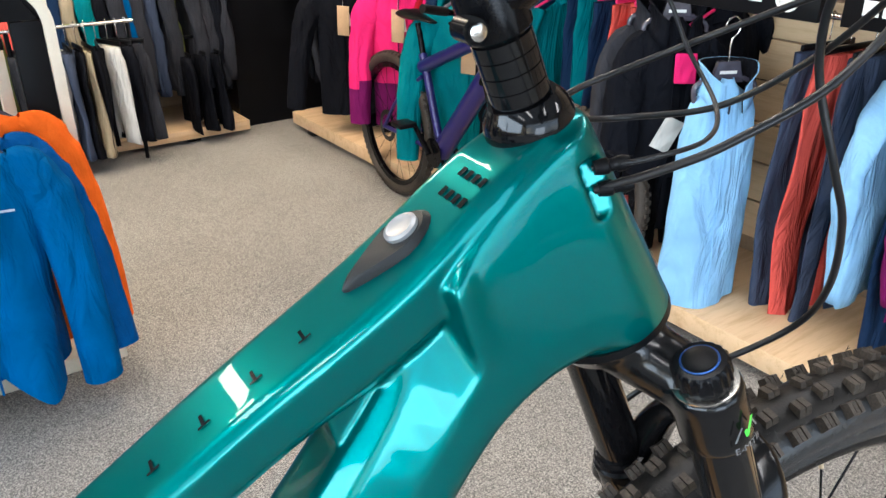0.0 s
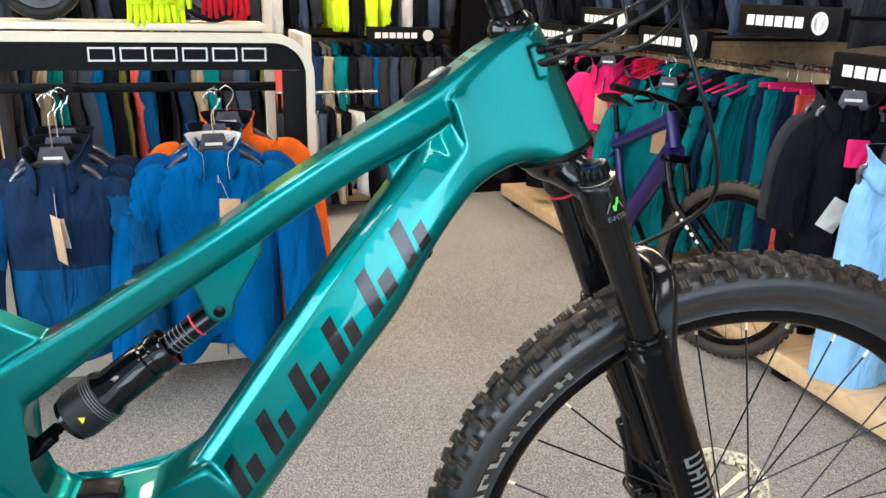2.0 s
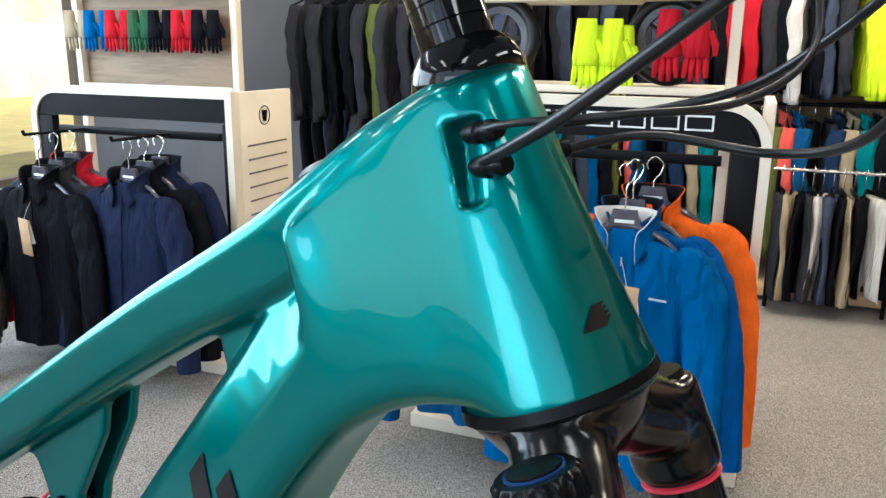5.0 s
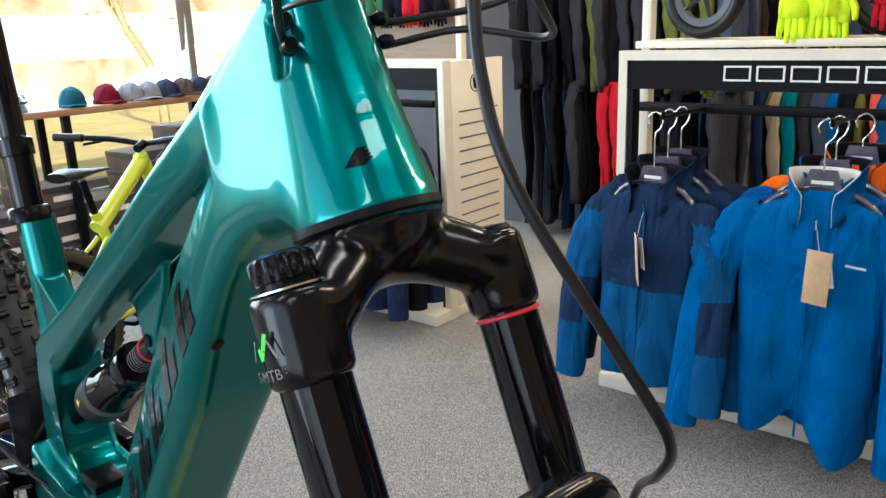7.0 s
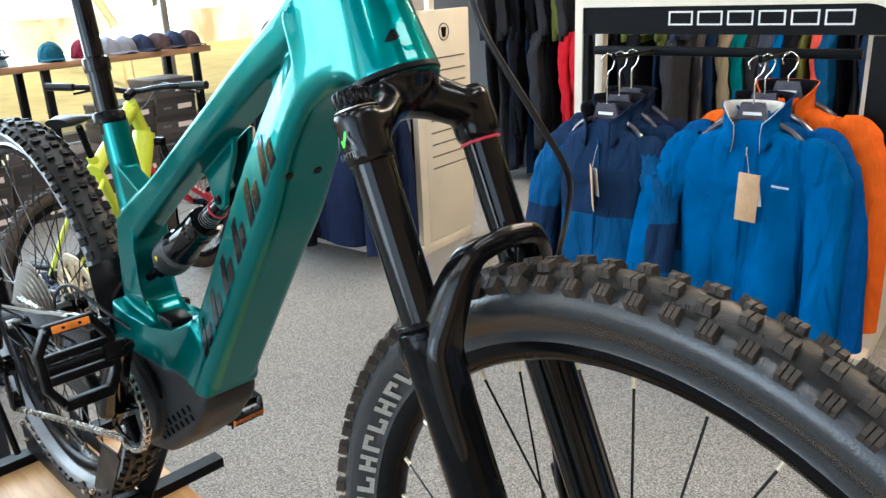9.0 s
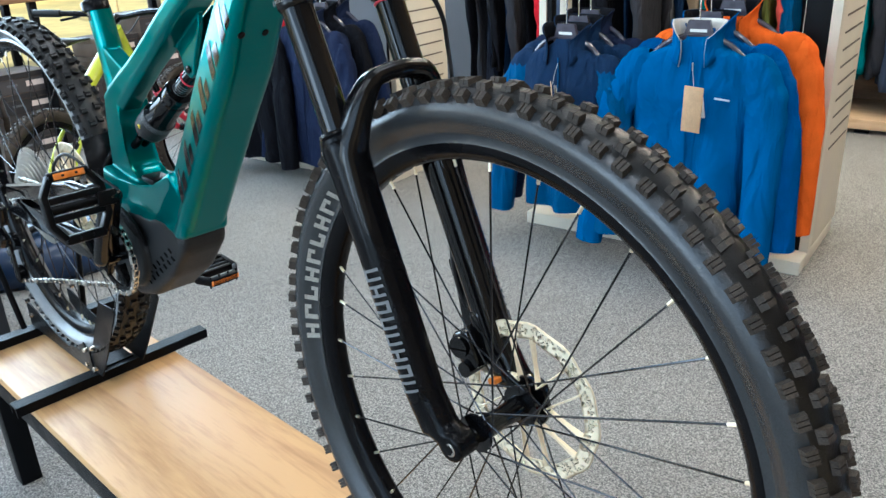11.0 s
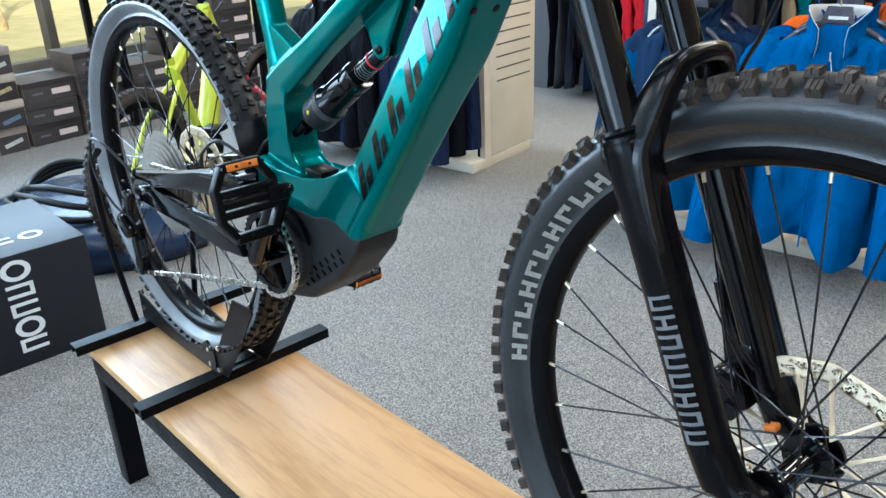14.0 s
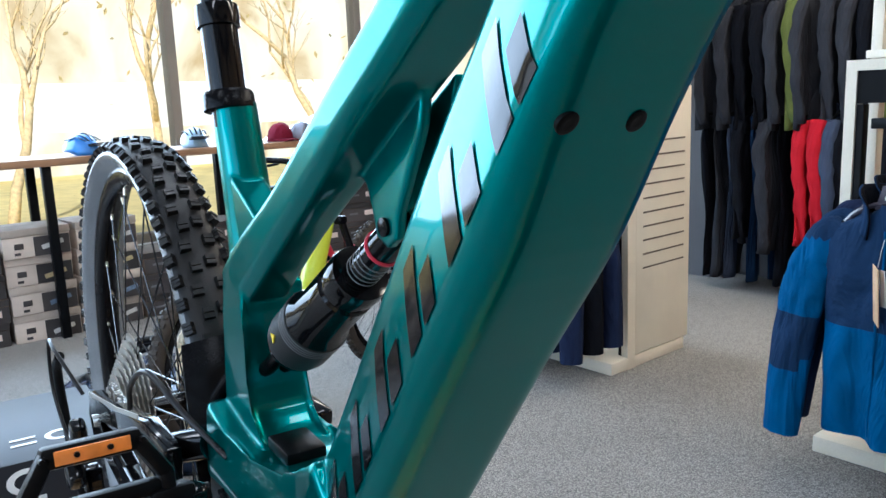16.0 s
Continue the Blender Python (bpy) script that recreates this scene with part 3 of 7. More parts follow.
    for i, (x, z, h, w) in enumerate(table):
        p, q = table[max(i - 1, 0)], table[min(i + 1, len(table) - 1)]
        d = Vector((q[0] - p[0], 0, q[1] - p[1])).normalized()
        n = Vector((d.z, 0, -d.x)) if d.x > 0 else Vector((-d.z, 0, d.x))
        n = n if n.z < 0 else -n
        side = 0.0055 * max(0.0, min(1.0, (z - 1.05) / 0.15))
        half = [(-h, 0.80 * w), (-0.74 * h, w), (0.50 * h, 0.97 * w), (h, 0.70 * w)]
        c = Vector((x, side, z))
        rings.append(rounded([c + n * k + Vector((0, y, 0)) for k, y in half] + [c + n * k - Vector((0, y, 0)) for k, y in reversed(half)], 0.0030))
    rings_to_faces(bm, rings)
    prism(bm, [(-0.350, 1.330), (-0.400, 1.285), (-0.436, 1.248), (-0.424, 1.20), (-0.37, 1.20), (-0.33, 1.28)], -0.011, 0.015)
    # seat tube, its kink, the cradle over the motor
    lathe(bm, (-0.853, 0.004, 1.165), (-0.815, 0.006, 0.995), [(0, 0.0195), (0.09, 0.0205), (0.175, 0.026)], 24)
    prism(bm, [(-0.838, 1.03), (-0.842, 0.985), (-0.847, 0.93), (-0.852, 0.87), (-0.858, 0.82), (-0.76, 0.82), (-0.738, 0.884), (-0.768, 0.893), (-0.786, 0.908), (-0.795, 0.935), (-0.796, 0.975), (-0.785, 1.02)], -0.0225, 0.0335, 0.007)
    prism(bm, [(-0.856, 0.905), (-0.80, 0.893), (-0.735, 0.887), (-0.668, 0.902), (-0.62, 0.94), (-0.58, 0.90), (-0.60, 0.83), (-0.68, 0.80), (-0.80, 0.80), (-0.87, 0.83)], -0.041, 0.041, 0.008)
    # gusset between seat tube and top tube, shock bracket
    prism(bm, [(-0.845, 1.115), (-0.832, 1.03), (-0.745, 1.062)], -0.012, 0.016)
    for y in (0.0115, 0.0325):
        prism(bm, [(-0.645, 1.125), (-0.553, 1.182), (-0.559, 1.150), (-0.587, 1.098), (-0.590, 1.082), (-0.602, 1.074), (-0.616, 1.080), (-0.622, 1.098), (-0.628, 1.112)], y, y + 0.008)
    cut = B()
    turn = math.degrees(math.atan2(FORK_D.x, -FORK_D.z))
    for s in (-1, 1):
        box(cut, (0.040, 0.026, 0.032), pose(-0.2840, s * 0.0395, 1.3570, s * 8, -turn, s * 22))
    out = fused(bm, 0.0014, 5, cut)
    return bike("main_frame", out, TEAL, label="glossy teal pearl carbon frame", angle=60)


FRAME = main_frame()
bpy.context.view_layer.update()


def on_side(x, z, lift=0.0008, s=-1):
    """The frame's skin at x and z, seen from the side; None past its edge."""
    hit, p, nrm, _ = FRAME.ray_cast(Vector((x, s * 0.2, z - BENCH)), Vector((0, -s, 0)), distance=0.19)
    return (p + nrm * lift + Vector((0, 0, BENCH))) if hit else None


def on_top(x, y, lift=0.0008):
    hit, p, nrm, _ = FRAME.ray_cast(Vector((x, y, 1.6 - BENCH)), Vector((0, 0, -1)))
    return (p + nrm * lift + Vector((0, 0, BENCH))) if hit else None


def decal(name, quads, mats, place, label="", cuts=5):
    """Thin print laid on a surface: each quad's four (p, q) corners are gridded and dropped on it by place(p, q)."""
    bm = B()
    for quad in quads:
        g = []
        for i in range(cuts + 1):
            row = []
            for j in range(cuts + 1):
                u, v = i / cuts, j / cuts
                top = [quad[0][k] * (1 - u) + quad[1][k] * u for k in (0, 1)]
                low = [quad[3][k] * (1 - u) + quad[2][k] * u for k in (0, 1)]
                w = place(*[top[k] * (1 - v) + low[k] * v for k in (0, 1)])
                row.append(bm.verts.new(w) if w is not None else None)
            g.append(row)
        for i in range(cuts):
            for j in range(cuts):
                c = (g[i][j], g[i + 1][j], g[i + 1][j + 1], g[i][j + 1])
                if all(c):
                    bm.faces.new(c)
    return bike(name, bm, mats, label=label)


# wordmark on the down tube, as plain slanted shapes; s runs up the tube, a towards the underside
LOGO_0, LOGO_S, LOGO_A = Vector((-0.600, 0, 0.905)), Vector((0.558, 0, 0.830)), Vector((0.830, 0, -0.558))


def on_tube(s, a):
    w = LOGO_0 + LOGO_S * s + LOGO_A * a
    return on_side(w.x, w.z)


def bar(s0, a0, s1, a1, w):
    """A slanted stroke from (s0, a0) to (s1, a1) of width w along s."""
    return [(s0, a0), (s1, a1), (s1 + w, a1), (s0 + w, a0)]


strokes = []
for k in range(6):
    s = 0.0 + 0.0600 * k
    strokes += [bar(s + 0.002, 0.019, s + 0.023, -0.019, 0.0170), bar(s + 0.025, 0.019, s + 0.036, -0.001, 0.0190 - 0.003 * (k % 2))]
decal("wordmark_print", strokes, DECAL, on_tube, "mirror black slanted letter-like shapes")


def on_head(s, a):
    w = Vector((-0.2455, 0, 1.297)) + Vector((0.92, 0, 0.28)) * s + Vector((0.3, 0, -0.95)) * a
    return on_side(w.x, w.z)


decal("head_badge_print", [bar(0.0, 0.0045, 0.003, -0.0045, 0.006), bar(0.008, 0.0045, 0.011, -0.0045, 0.006), bar(0.016, 0.0045, 0.019, -0.0045, 0.005)], DECAL, on_head, "small dark badge print")
for x0 in (-0.444, -0.469, -0.495, -0.520):
    decal("top_tube_print", [[(x0, -0.004), (x0 + 0.006, -0.004), (x0 + 0.006, -0.0025), (x0, -0.0025)], [(x0 + 0.002, -0.0025), (x0 + 0.0035, -0.0025), (x0 + 0.0035, 0.005), (x0 + 0.002, 0.005)]], DECAL, on_top, "tiny black mark", 2)
quads = []
for i in range(2):
    for j in range(4):
        x0, y0 = -0.352 - 0.011 * i, -0.013 + 0.0065 * j
        quads.append([(x0, y0), (x0 + 0.0045, y0), (x0 + 0.0045, y0 + 0.0036), (x0, y0 + 0.0036)])
decal("top_tube_motto", quads, DECAL, on_top, "two short lines of black print", 3)

# display button on the top tube
bm = B()
d = Vector((0.82, 0, 0.572))
n_up = Vector((-0.572, 0, 0.82))
c0 = Vector((-0.387, 0.006, 1.3255))
rings = []
for h, g in ((-0.006, 1.0), (0.003, 1.0), (0.006, 0.86)):
    ring = []
    for k in range(20):
        t = 2 * math.pi * k / 20
        wide = 0.0145 if math.cos(t) > 0 else 0.0145 - 0.007 * min(1, -math.cos(t) * 1.2)
        ring.append(c0 + d * ((0.022 if math.cos(t) > 0 else 0.036) * math.cos(t) * g) + Vector((0, wide * math.sin(t) * g, 0)) + n_up * h)
    rings.append(ring)
rings_to_faces(bm, rings)
pod = bike("control_pod", bm, GREY_PLASTIC, label="grey teardrop control button")
bm = B()
lathe(bm, c0 + d * 0.006 + n_up * 0.005, c0 + d * 0.006 + n_up * 0.02, [(0, 0.0095), (0.003, 0.0095), (0.004, 0.0075), (0.0032, 0.006), (0.0032, 0.001)], 24)
bike("button_ring", bm, CHARCOAL_RING, pod, "dull silver ring button")

# headset, spacers, stem, handlebar
bm = B()
up = -FORK_D
lathe(bm, HEAD_TOP - up * 0.002, HEAD_TOP + up * 0.2, [(0, 0.0240), (0.004, 0.0246), (0.011, 0.0225), (0.017, 0.0180)], 32)
headset = bike("headset", bm, GLOSS_BLACK, label="glossy black tapered headset cover")
for k in range(4):
    bm = B()
    lathe(bm, HEAD_TOP + up * (0.0155 + 0.0085 * k), HEAD_TOP + up * 0.3, [(0, 0.0152), (0.0003, 0.0157), (0.0081, 0.0157), (0.0084, 0.0152)], 32)
    bike("spacer", bm, GLOSS_BLACK)
STEM = HEAD_TOP + up * 0.068
BAR = STEM + Vector((0.045, 0, 0.030))
bm = B()
lathe(bm, HEAD_TOP + up * 0.05, HEAD_TOP + up * 0.2, [(0, 0.0155), (0.002, 0.0172), (0.036, 0.0172), (0.039, 0.015), (0.041, 0.008)], 28)
tube(bm, [STEM, STEM * 0.5 + BAR * 0.5, BAR], [0.018, 0.0165, 0.02], 16)
rod(bm, BAR + Vector((0, -0.026, 0)), BAR + Vector((0, 0.026, 0)), 0.0225, None, 20)
stem = bike("stem", bm, SATIN_BLACK, label="short black alloy stem")
for h in (0.004, 0.03):
    bm = B()
    p = HEAD_TOP + up * (0.052 + h)
    rod(bm, p + Vector((-0.024, -0.022, 0)), p + Vector((-0.024, -0.009, 0)), 0.0062, None, 14)
    lathe(bm, p + Vector((-0.024, -0.0255, 0)), p + Vector((-0.024, 0.1, 0)), [(0, 0.0028), (0.0005, 0.0042), (0.003, 0.0042), (0.0031, 0.002)], 12, 1)
    bike("clamp_bolt", bm, [SATIN_BLACK, STEEL], stem)
bm = B()
tube(bm, smooth_path([BAR + Vector((-0.06, s * y, dz)) if y > 0.3 else BAR + Vector((-0.03 * y / 0.2, s * y, dz)) for s, y, dz in [(-1, 0.38, 0.035), (-1, 0.28, 0.03), (-1, 0.13, 0.018), (-1, 0.05, 0.0), (1, 0.05, 0.0), (1, 0.13, 0.018), (1, 0.28, 0.03), (1, 0.38, 0.035)]], 6), 0.0145, 14)
bike("handlebar", bm, SATIN_BLACK, label="black riser handlebar")
for s in (-1, 1):
    bm = B()
    p0, p1 = BAR + Vector((-0.058, s * 0.25, 0.031)), BAR + Vector((-0.063, s * 0.385, 0.036))
    lathe(bm, p0, p1, [(0, 0.0165), (0.004, 0.0175)] + [(0.008 + 0.004 * k, 0.0158 + 0.0009 * (k % 2)) for k in range(30)] + [(0.133, 0.0165)], 16)
    bike("grip", bm, RUBBER, label="ribbed black rubber grip")
    bm = B()
    q = BAR + Vector((-0.05, s * 0.21, 0.028))
    rod(bm, q + Vector((0, -s * 0.012, 0)), q + Vector((0, s * 0.012, 0)), 0.021, None, 16)
    tube(bm, smooth_path([q + Vector((0.015, 0, -0.01)), q + Vector((0.05, -s * 0.02, -0.012)), q + Vector((0.062, -s * 0.06, -0.016))], 4), 0.008, 10)
    tube(bm, smooth_path([q + Vector((0.05, -s * 0.01, -0.012)), q + Vector((0.06, s * 0.05, -0.016)), q + Vector((0.055, s * 0.12, -0.018))], 4), 0.005, 8, flat=0.6)
    bike("brake_lever", bm, SATIN_BLACK, label="black hydraulic brake lever")

# cable ends in the head tube pockets
for s in (-1, 1):
    for z, dx in ((1.3605, 0.0), (1.3485, 0.004)):
        bm = B()
        p = Vector((-0.294 + dx, s * 0.0245, z))
        q = p + Vector((0.02, s * 0.010, 0.0045))
        lathe(bm, p, q, [(0, 0.0036), (0.004, 0.0043), (0.007, 0.0043), (0.008, 0.0034), (0.011, 0.0034), (0.012, 0.0041), (0.015, 0.0041), (0.018, 0.0031)], 14)
        bike("cable_grommet", bm, PLASTIC)


def hose(name, pts, r, label="black cable hose"):
    bm = B()
    tube(bm, smooth_path(pts, 10), r, 10)
    return bike(name, bm, HOSE, label=label)


hose("rear_brake_hose", [(-0.292, -0.024, 1.3485), (-0.268, -0.042, 1.360), (-0.240, -0.060, 1.376), (-0.195, -0.080, 1.408), (-0.155, -0.070, 1.446), (-0.160, 0.02, 1.478), (-0.21, 0.15, 1.488)], 0.0023)
hose("dropper_cable", [(-0.295, -0.024, 1.3605), (-0.27, -0.040, 1.367), (-0.235, -0.040, 1.372), (-0.20, -0.01, 1.378), (-0.185, 0.03, 1.40), (-0.20, 0.06, 1.45), (-0.23, 0.13, 1.49)], 0.0014)
hose("gear_cable", [(-0.285, 0.034, 1.3605), (-0.24, 0.075, 1.370), (-0.20, 0.065, 1.386), (-0.155, 0.0, 1.425), (-0.15, -0.09, 1.465), (-0.21, -0.16, 1.49)], 0.0021)
hose("display_cable", [(-0.285, 0.034, 1.3485), (-0.25, 0.062, 1.357), (-0.197, 0.068, 1.353), (-0.163, 0.022, 1.367), (-0.150, -0.03, 1.405), (-0.165, -0.09, 1.455), (-0.215, -0.17, 1.488)], 0.0021)
hose("front_brake_hose", [(-0.21, -0.15, 1.485), (-0.175, -0.06, 1.455), (-0.155, -0.035, 1.405), (-0.136, -0.044, 1.344), (-0.118, -0.045, 1.305), (-0.088, -0.026, 1.248), (-0.076, 0.0, 1.202), (-0.100, 0.036, 1.160), (-0.140, 0.085, 1.112), (-0.158, 0.101, 1.06), (-0.150, 0.092, 1.00), (-0.125, 0.060, 0.93), (-0.105, 0.055, 0.86), (-0.075, 0.066, 0.81)], 0.0025)

# fork
AXLE = Vector((0.0, 0, 0.755))
LEG_Y = 0.066
STAN = HEAD_LOW + FORK_N * 0.014


def leg_at(h, y):
    """A point h metres down the stanchion line."""
    return STAN + FORK_D * h + Vector((0, y, 0))


bm = B()
lathe(bm, HEAD_LOW - FORK_D * 0.004, HEAD_LOW + FORK_D, [(0, 0.038), (0.004, 0.0405), (0.008, 0.036), (0.018, 0.031), (0.026, 0.022)], 32)
sweep = [leg_at(0.042, -LEG_Y), leg_at(0.032, -0.052), HEAD_LOW + FORK_D * 0.015 + Vector((0.005, -0.026, 0)), HEAD_LOW + FORK_D * 0.012]
sweep = smooth_path(sweep + [Vector((p.x, -p.y, p.z)) for p in reversed(sweep[:-1])], 6)
tube(bm, sweep, [0.0180 + 0.0032 * math.sin(math.pi * i / (len(sweep) - 1)) ** 1.3 for i in range(len(sweep))], 20)
for s in (-1, 1):
    lathe(bm, leg_at(0.020, s * LEG_Y), leg_at(1, s * LEG_Y), [(0, 0.0185), (0.003, 0.0207), (0.034, 0.0214), (0.044, 0.0210), (0.046, 0.0178)], 24)
crown = bike("fork_crown", fused(bm, 0.0026, 14), CROWN_BLACK, label="glossy black forged fork crown", angle=60)
bm = B()
lathe(bm, HEAD_LOW - FORK_D * 0.007, HEAD_LOW + FORK_D, [(0, 0.0410), (0.0045, 0.0416), (0.006, 0.040)], 32)
bike("crown_race_seal", bm, PLASTIC)
for s in (-1, 1):
    bm = B()
    rod(bm, leg_at(0.05, s * LEG_Y), leg_at(0.24, s * LEG_Y), 0.0175, None, 28)
    st = bike("stanchion", bm, GLOSS_BLACK, label="glossy black fork stanchion")
    bm = B()
    if s > 0:
        lathe(bm, leg_at(0.066, s * LEG_Y), leg_at(1, s * LEG_Y), [(0, 0.0178), (0.0008, 0.0192), (0.0022, 0.0192), (0.003, 0.0178)], 28)
        bike("travel_ring", bm, RED, st, "thin red travel o-ring")
    bm = B()
    if s > 0:
        lathe(bm, leg_at(0.020, s * LEG_Y), leg_at(-1, s * LEG_Y), [(0, 0.016), (0.003, 0.015), (0.0045, 0.004)], 24)
    else:
        rings = []
        for h, r, e in ((0.021, 0.0145, 0), (0.0165, 0.0145, 0), (0.016, 0.0156, 0.0005), (0.006, 0.0154, 0.0005), (0.0042, 0.0140, 0), (0.0036, 0.004, 0)):
            rings.append([leg_at(h, s * LEG_Y) + (FORK_N * math.cos(a) + Vector((0, 1, 0)) * math.sin(a)) * (r + e * (1 if k % 4 < 2 else -1)) for k, a in enumerate(np.linspace(0, 2 * math.pi, 72, endpoint=False))])
        rings_to_faces(bm, rings)
    cap = bike("fork_top_cap", bm, SATIN_BLACK if s < 0 else PLASTIC, label="black knurled adjuster knob" if s < 0 else "low black air cap")
    if s < 0:
        bm = B()
        lathe(bm, leg_at(0.0212, s * LEG_Y), leg_at(-1, s * LEG_Y), [(0, 0.0165), (0.0004, 0.0185), (0.0014, 0.0185), (0.0018, 0.0165)], 28)
        bike("cap_collar", bm, STEEL, cap, "thin bright collar")
        bm = B()
        lathe(bm, leg_at(0.0040, s * LEG_Y), leg_at(-1, s * LEG_Y), [(0, 0.0108), (0.0006, 0.0108), (0.0007, 0.0100), (0.0003, 0.0098)], 28)
        bike("adjuster_ring", bm, BLUE_RING, cap, "blue ring round the damping knob")
        bm = B()
        lathe(bm, leg_at(0.0040, s * LEG_Y), leg_at(-1, s * LEG_Y), [(0, 0.0096), (0.0012, 0.0096), (0.0016, 0.0088), (0.0016, 0.001)], 28)
        bike("knob_centre", bm, PLASTIC, cap)
    # lower leg, wiper seal, dropout
    bm = B()
    foot = leg_at(0.535, s * LEG_Y)
    tube(bm, [leg_at(h2, s * LEG_Y) for h2 in (0.205, 0.215, 0.24, 0.30, 0.42, 0.50, 0.545)], [0.0225, 0.0245, 0.0238, 0.0228, 0.0225, 0.022, 0.018], 20)
    tip = AXLE + Vector((0, s * 0.066, 0))
    tube(bm, [leg_at(0.49, s * LEG_Y), (leg_at(0.53, s * LEG_Y) + tip) / 2 + Vector((-0.004, 0, 0.002)), tip], [0.020, 0.0195, 0.0165], 16)
    rod(bm, tip + Vector((0, -0.0165, 0)), tip + Vector((0, 0.0165, 0)), 0.0165, None, 20)
    if s > 0:
        prism(bm, [(-0.115, 0.905), (-0.128, 0.90), (-0.112, 0.86), (-0.1, 0.80), (-0.06, 0.80), (-0.07, 0.86)], 0.055, 0.07, 0.003)
    low = bike("fork_leg", fused(bm, 0.0026, 5), GLOSS_BLACK if s > 0 else SATIN_BLACK, label="black tapered lower fork leg", angle=60)
    bm = B()
    lathe(bm, leg_at(0.198, s * LEG_Y), leg_at(1, s * LEG_Y), [(0, 0.0182), (0.001, 0.0215), (0.004, 0.0225), (0.006, 0.021), (0.008, 0.0238), (0.012, 0.0242), (0.0135, 0.022)], 28)
    bike("wiper_seal", bm, SATIN_BLACK, low, "dark wiper seal with a bright lip")
    bm = B()
    for k in range(8):
        h0 = 0.350 + 0.0185 * k
        for p0, p1, q0, q1 in ((0.0, 0.0034, 0.0, 1.0), (0.0100, 0.0134, 0.0, 1.0), (0.0034, 0.0100, *((0.0, 0.2), (0.4, 0.6), (0.8, 1.0), (0.0, 0.2))[k % 4])):
            n_a = 6 if q1 - q0 > 0.5 else 2
            g = []
            for h1 in (p0, p1):
                for q in np.linspace(q0, q1, n_a):
                    ang = -0.30 + 0.92 * q
                    g.append(bm.verts.new(leg_at(h0 + h1, s * LEG_Y) + (FORK_N * math.sin(ang) + Vector((0, s, 0)) * math.cos(ang)) * 0.0236))
            for i in range(n_a - 1):
                bm.faces.new((g[i], g[i + 1], g[i + n_a + 1], g[i + n_a]))
    bike("leg_print", bm, GREY_DECAL, low, "grey block print down the leg")
# brace over the tyre
bm = B()
rows = [(0.33, 0.066, 0.0, 0.019, 0.020), (0.27, 0.067, 0.002, 0.020, 0.020), (0.230, 0.067, 0.005, 0.021, 0.0195), (0.198, 0.059, 0.022, 0.017, 0.0145), (0.170, 0.0465, 0.040, 0.0140, 0.0115), (0.159, 0.033, 0.0465, 0.0135, 0.0100), (0.1555, 0.0, 0.0495, 0.0135, 0.0095)]
rows = np.array([(h, -y, n, a, b) for h, y, n, a, b in rows] + [(h, y, n, a, b) for h, y, n, a, b in reversed(rows[:-1])])
rows = glide(np.arange(13.0), rows, np.linspace(0, 12, 61))
line = [leg_at(h, y) + FORK_N * n for h, y, n, a, b in rows]
rings = []
for i, (p, (h, y, n, a, b)) in enumerate(zip(line, rows)):
    d = (line[min(i + 1, len(line) - 1)] - line[max(i - 1, 0)]).normalized()
    out = d.cross(FORK_N).normalized()
    fore = out.cross(d).normalized()
    rings.append([p + fore * u.x + out * u.y for u in rounded([Vector((-a, -b)), Vector((a, -b)), Vector((a, b)), Vector((-a, b))], b * 0.75)])
rings_to_faces(bm, rings)
for s in (-1, 1):
    tube(bm, [leg_at(0.198, s * 0.074) - FORK_N * 0.012, leg_at(0.220, s * 0.0765) - FORK_N * 0.015, leg_at(0.262, s * 0.071) - FORK_N * 0.006], [0.007, 0.0105, 0.0105], 12)
bike("fork_brace", fused(bm, 0.0020, 6), CROWN_BLACK, label="glossy black fork brace arching over the tyre", angle=60)
# small emblem on the crown's leg
bm = B()


def on_leg(p, q):
    a = 0.86 * p / 0.0236
    return leg_at(0.040 + 0.86 * q, -LEG_Y) + (FORK_N * math.sin(a) + Vector((0, -1, 0)) * math.cos(a)) * 0.0240


def leg_quads(name, quads, m, label):
    bm = B()
    for quad in quads:
        g = []
        for i in range(5):
            u = i / 4
            for v in (0, 1):
                e0, e1 = (quad[0], quad[1]) if v == 0 else (quad[3], quad[2])
                g.append(bm.verts.new(on_leg(e0[0] * (1 - u) + e1[0] * u, e0[1] * (1 - u) + e1[1] * u)))
        for i in range(4):
            bm.faces.new((g[2 * i], g[2 * i + 2], g[2 * i + 3], g[2 * i + 1]))
    bike(name, bm, m, crown, label)


leg_quads("tick_mark", [[(0.0, 0.004), (0.0025, 0.003), (0.0035, 0.0095), (0.001, 0.0105)], [(0.001, 0.0085), (0.0075, -0.004), (0.010, -0.003), (0.0032, 0.0105)]], GREEN, "bright green tick")
leg_quads("peak_mark", [[(-0.008, 0.010), (-0.0065, 0.010), (-0.0005, 0.0), (-0.0015, -0.001)], [(0.008, 0.0), (0.0095, 0.0), (0.0135, 0.010), (0.012, 0.010)], [(0.004, 0.006), (0.0055, 0.006), (0.009, 0.0), (0.008, -0.001)]], GREY_DECAL, "grey peak outline")
cu = bpy.data.curves.new("text", "FONT")
cu.body, cu.size, cu.align_x = "E-MTB", 0.0080, "CENTER"
tmp = new("temp", cu)
me = bpy.data.meshes.new_from_object(tmp.evaluated_get(bpy.context.evaluated_depsgraph_get()))
bpy.data.objects.remove(tmp)
bm = B()
bm.from_mesh(me)
for v in bm.verts:
    v.co = on_leg(v.co.x + 0.002, 0.021 - v.co.y) + Vector((0, -0.0002, 0))
bike("leg_lettering", bm, GREY_DECAL, crown, "grey capital letters")


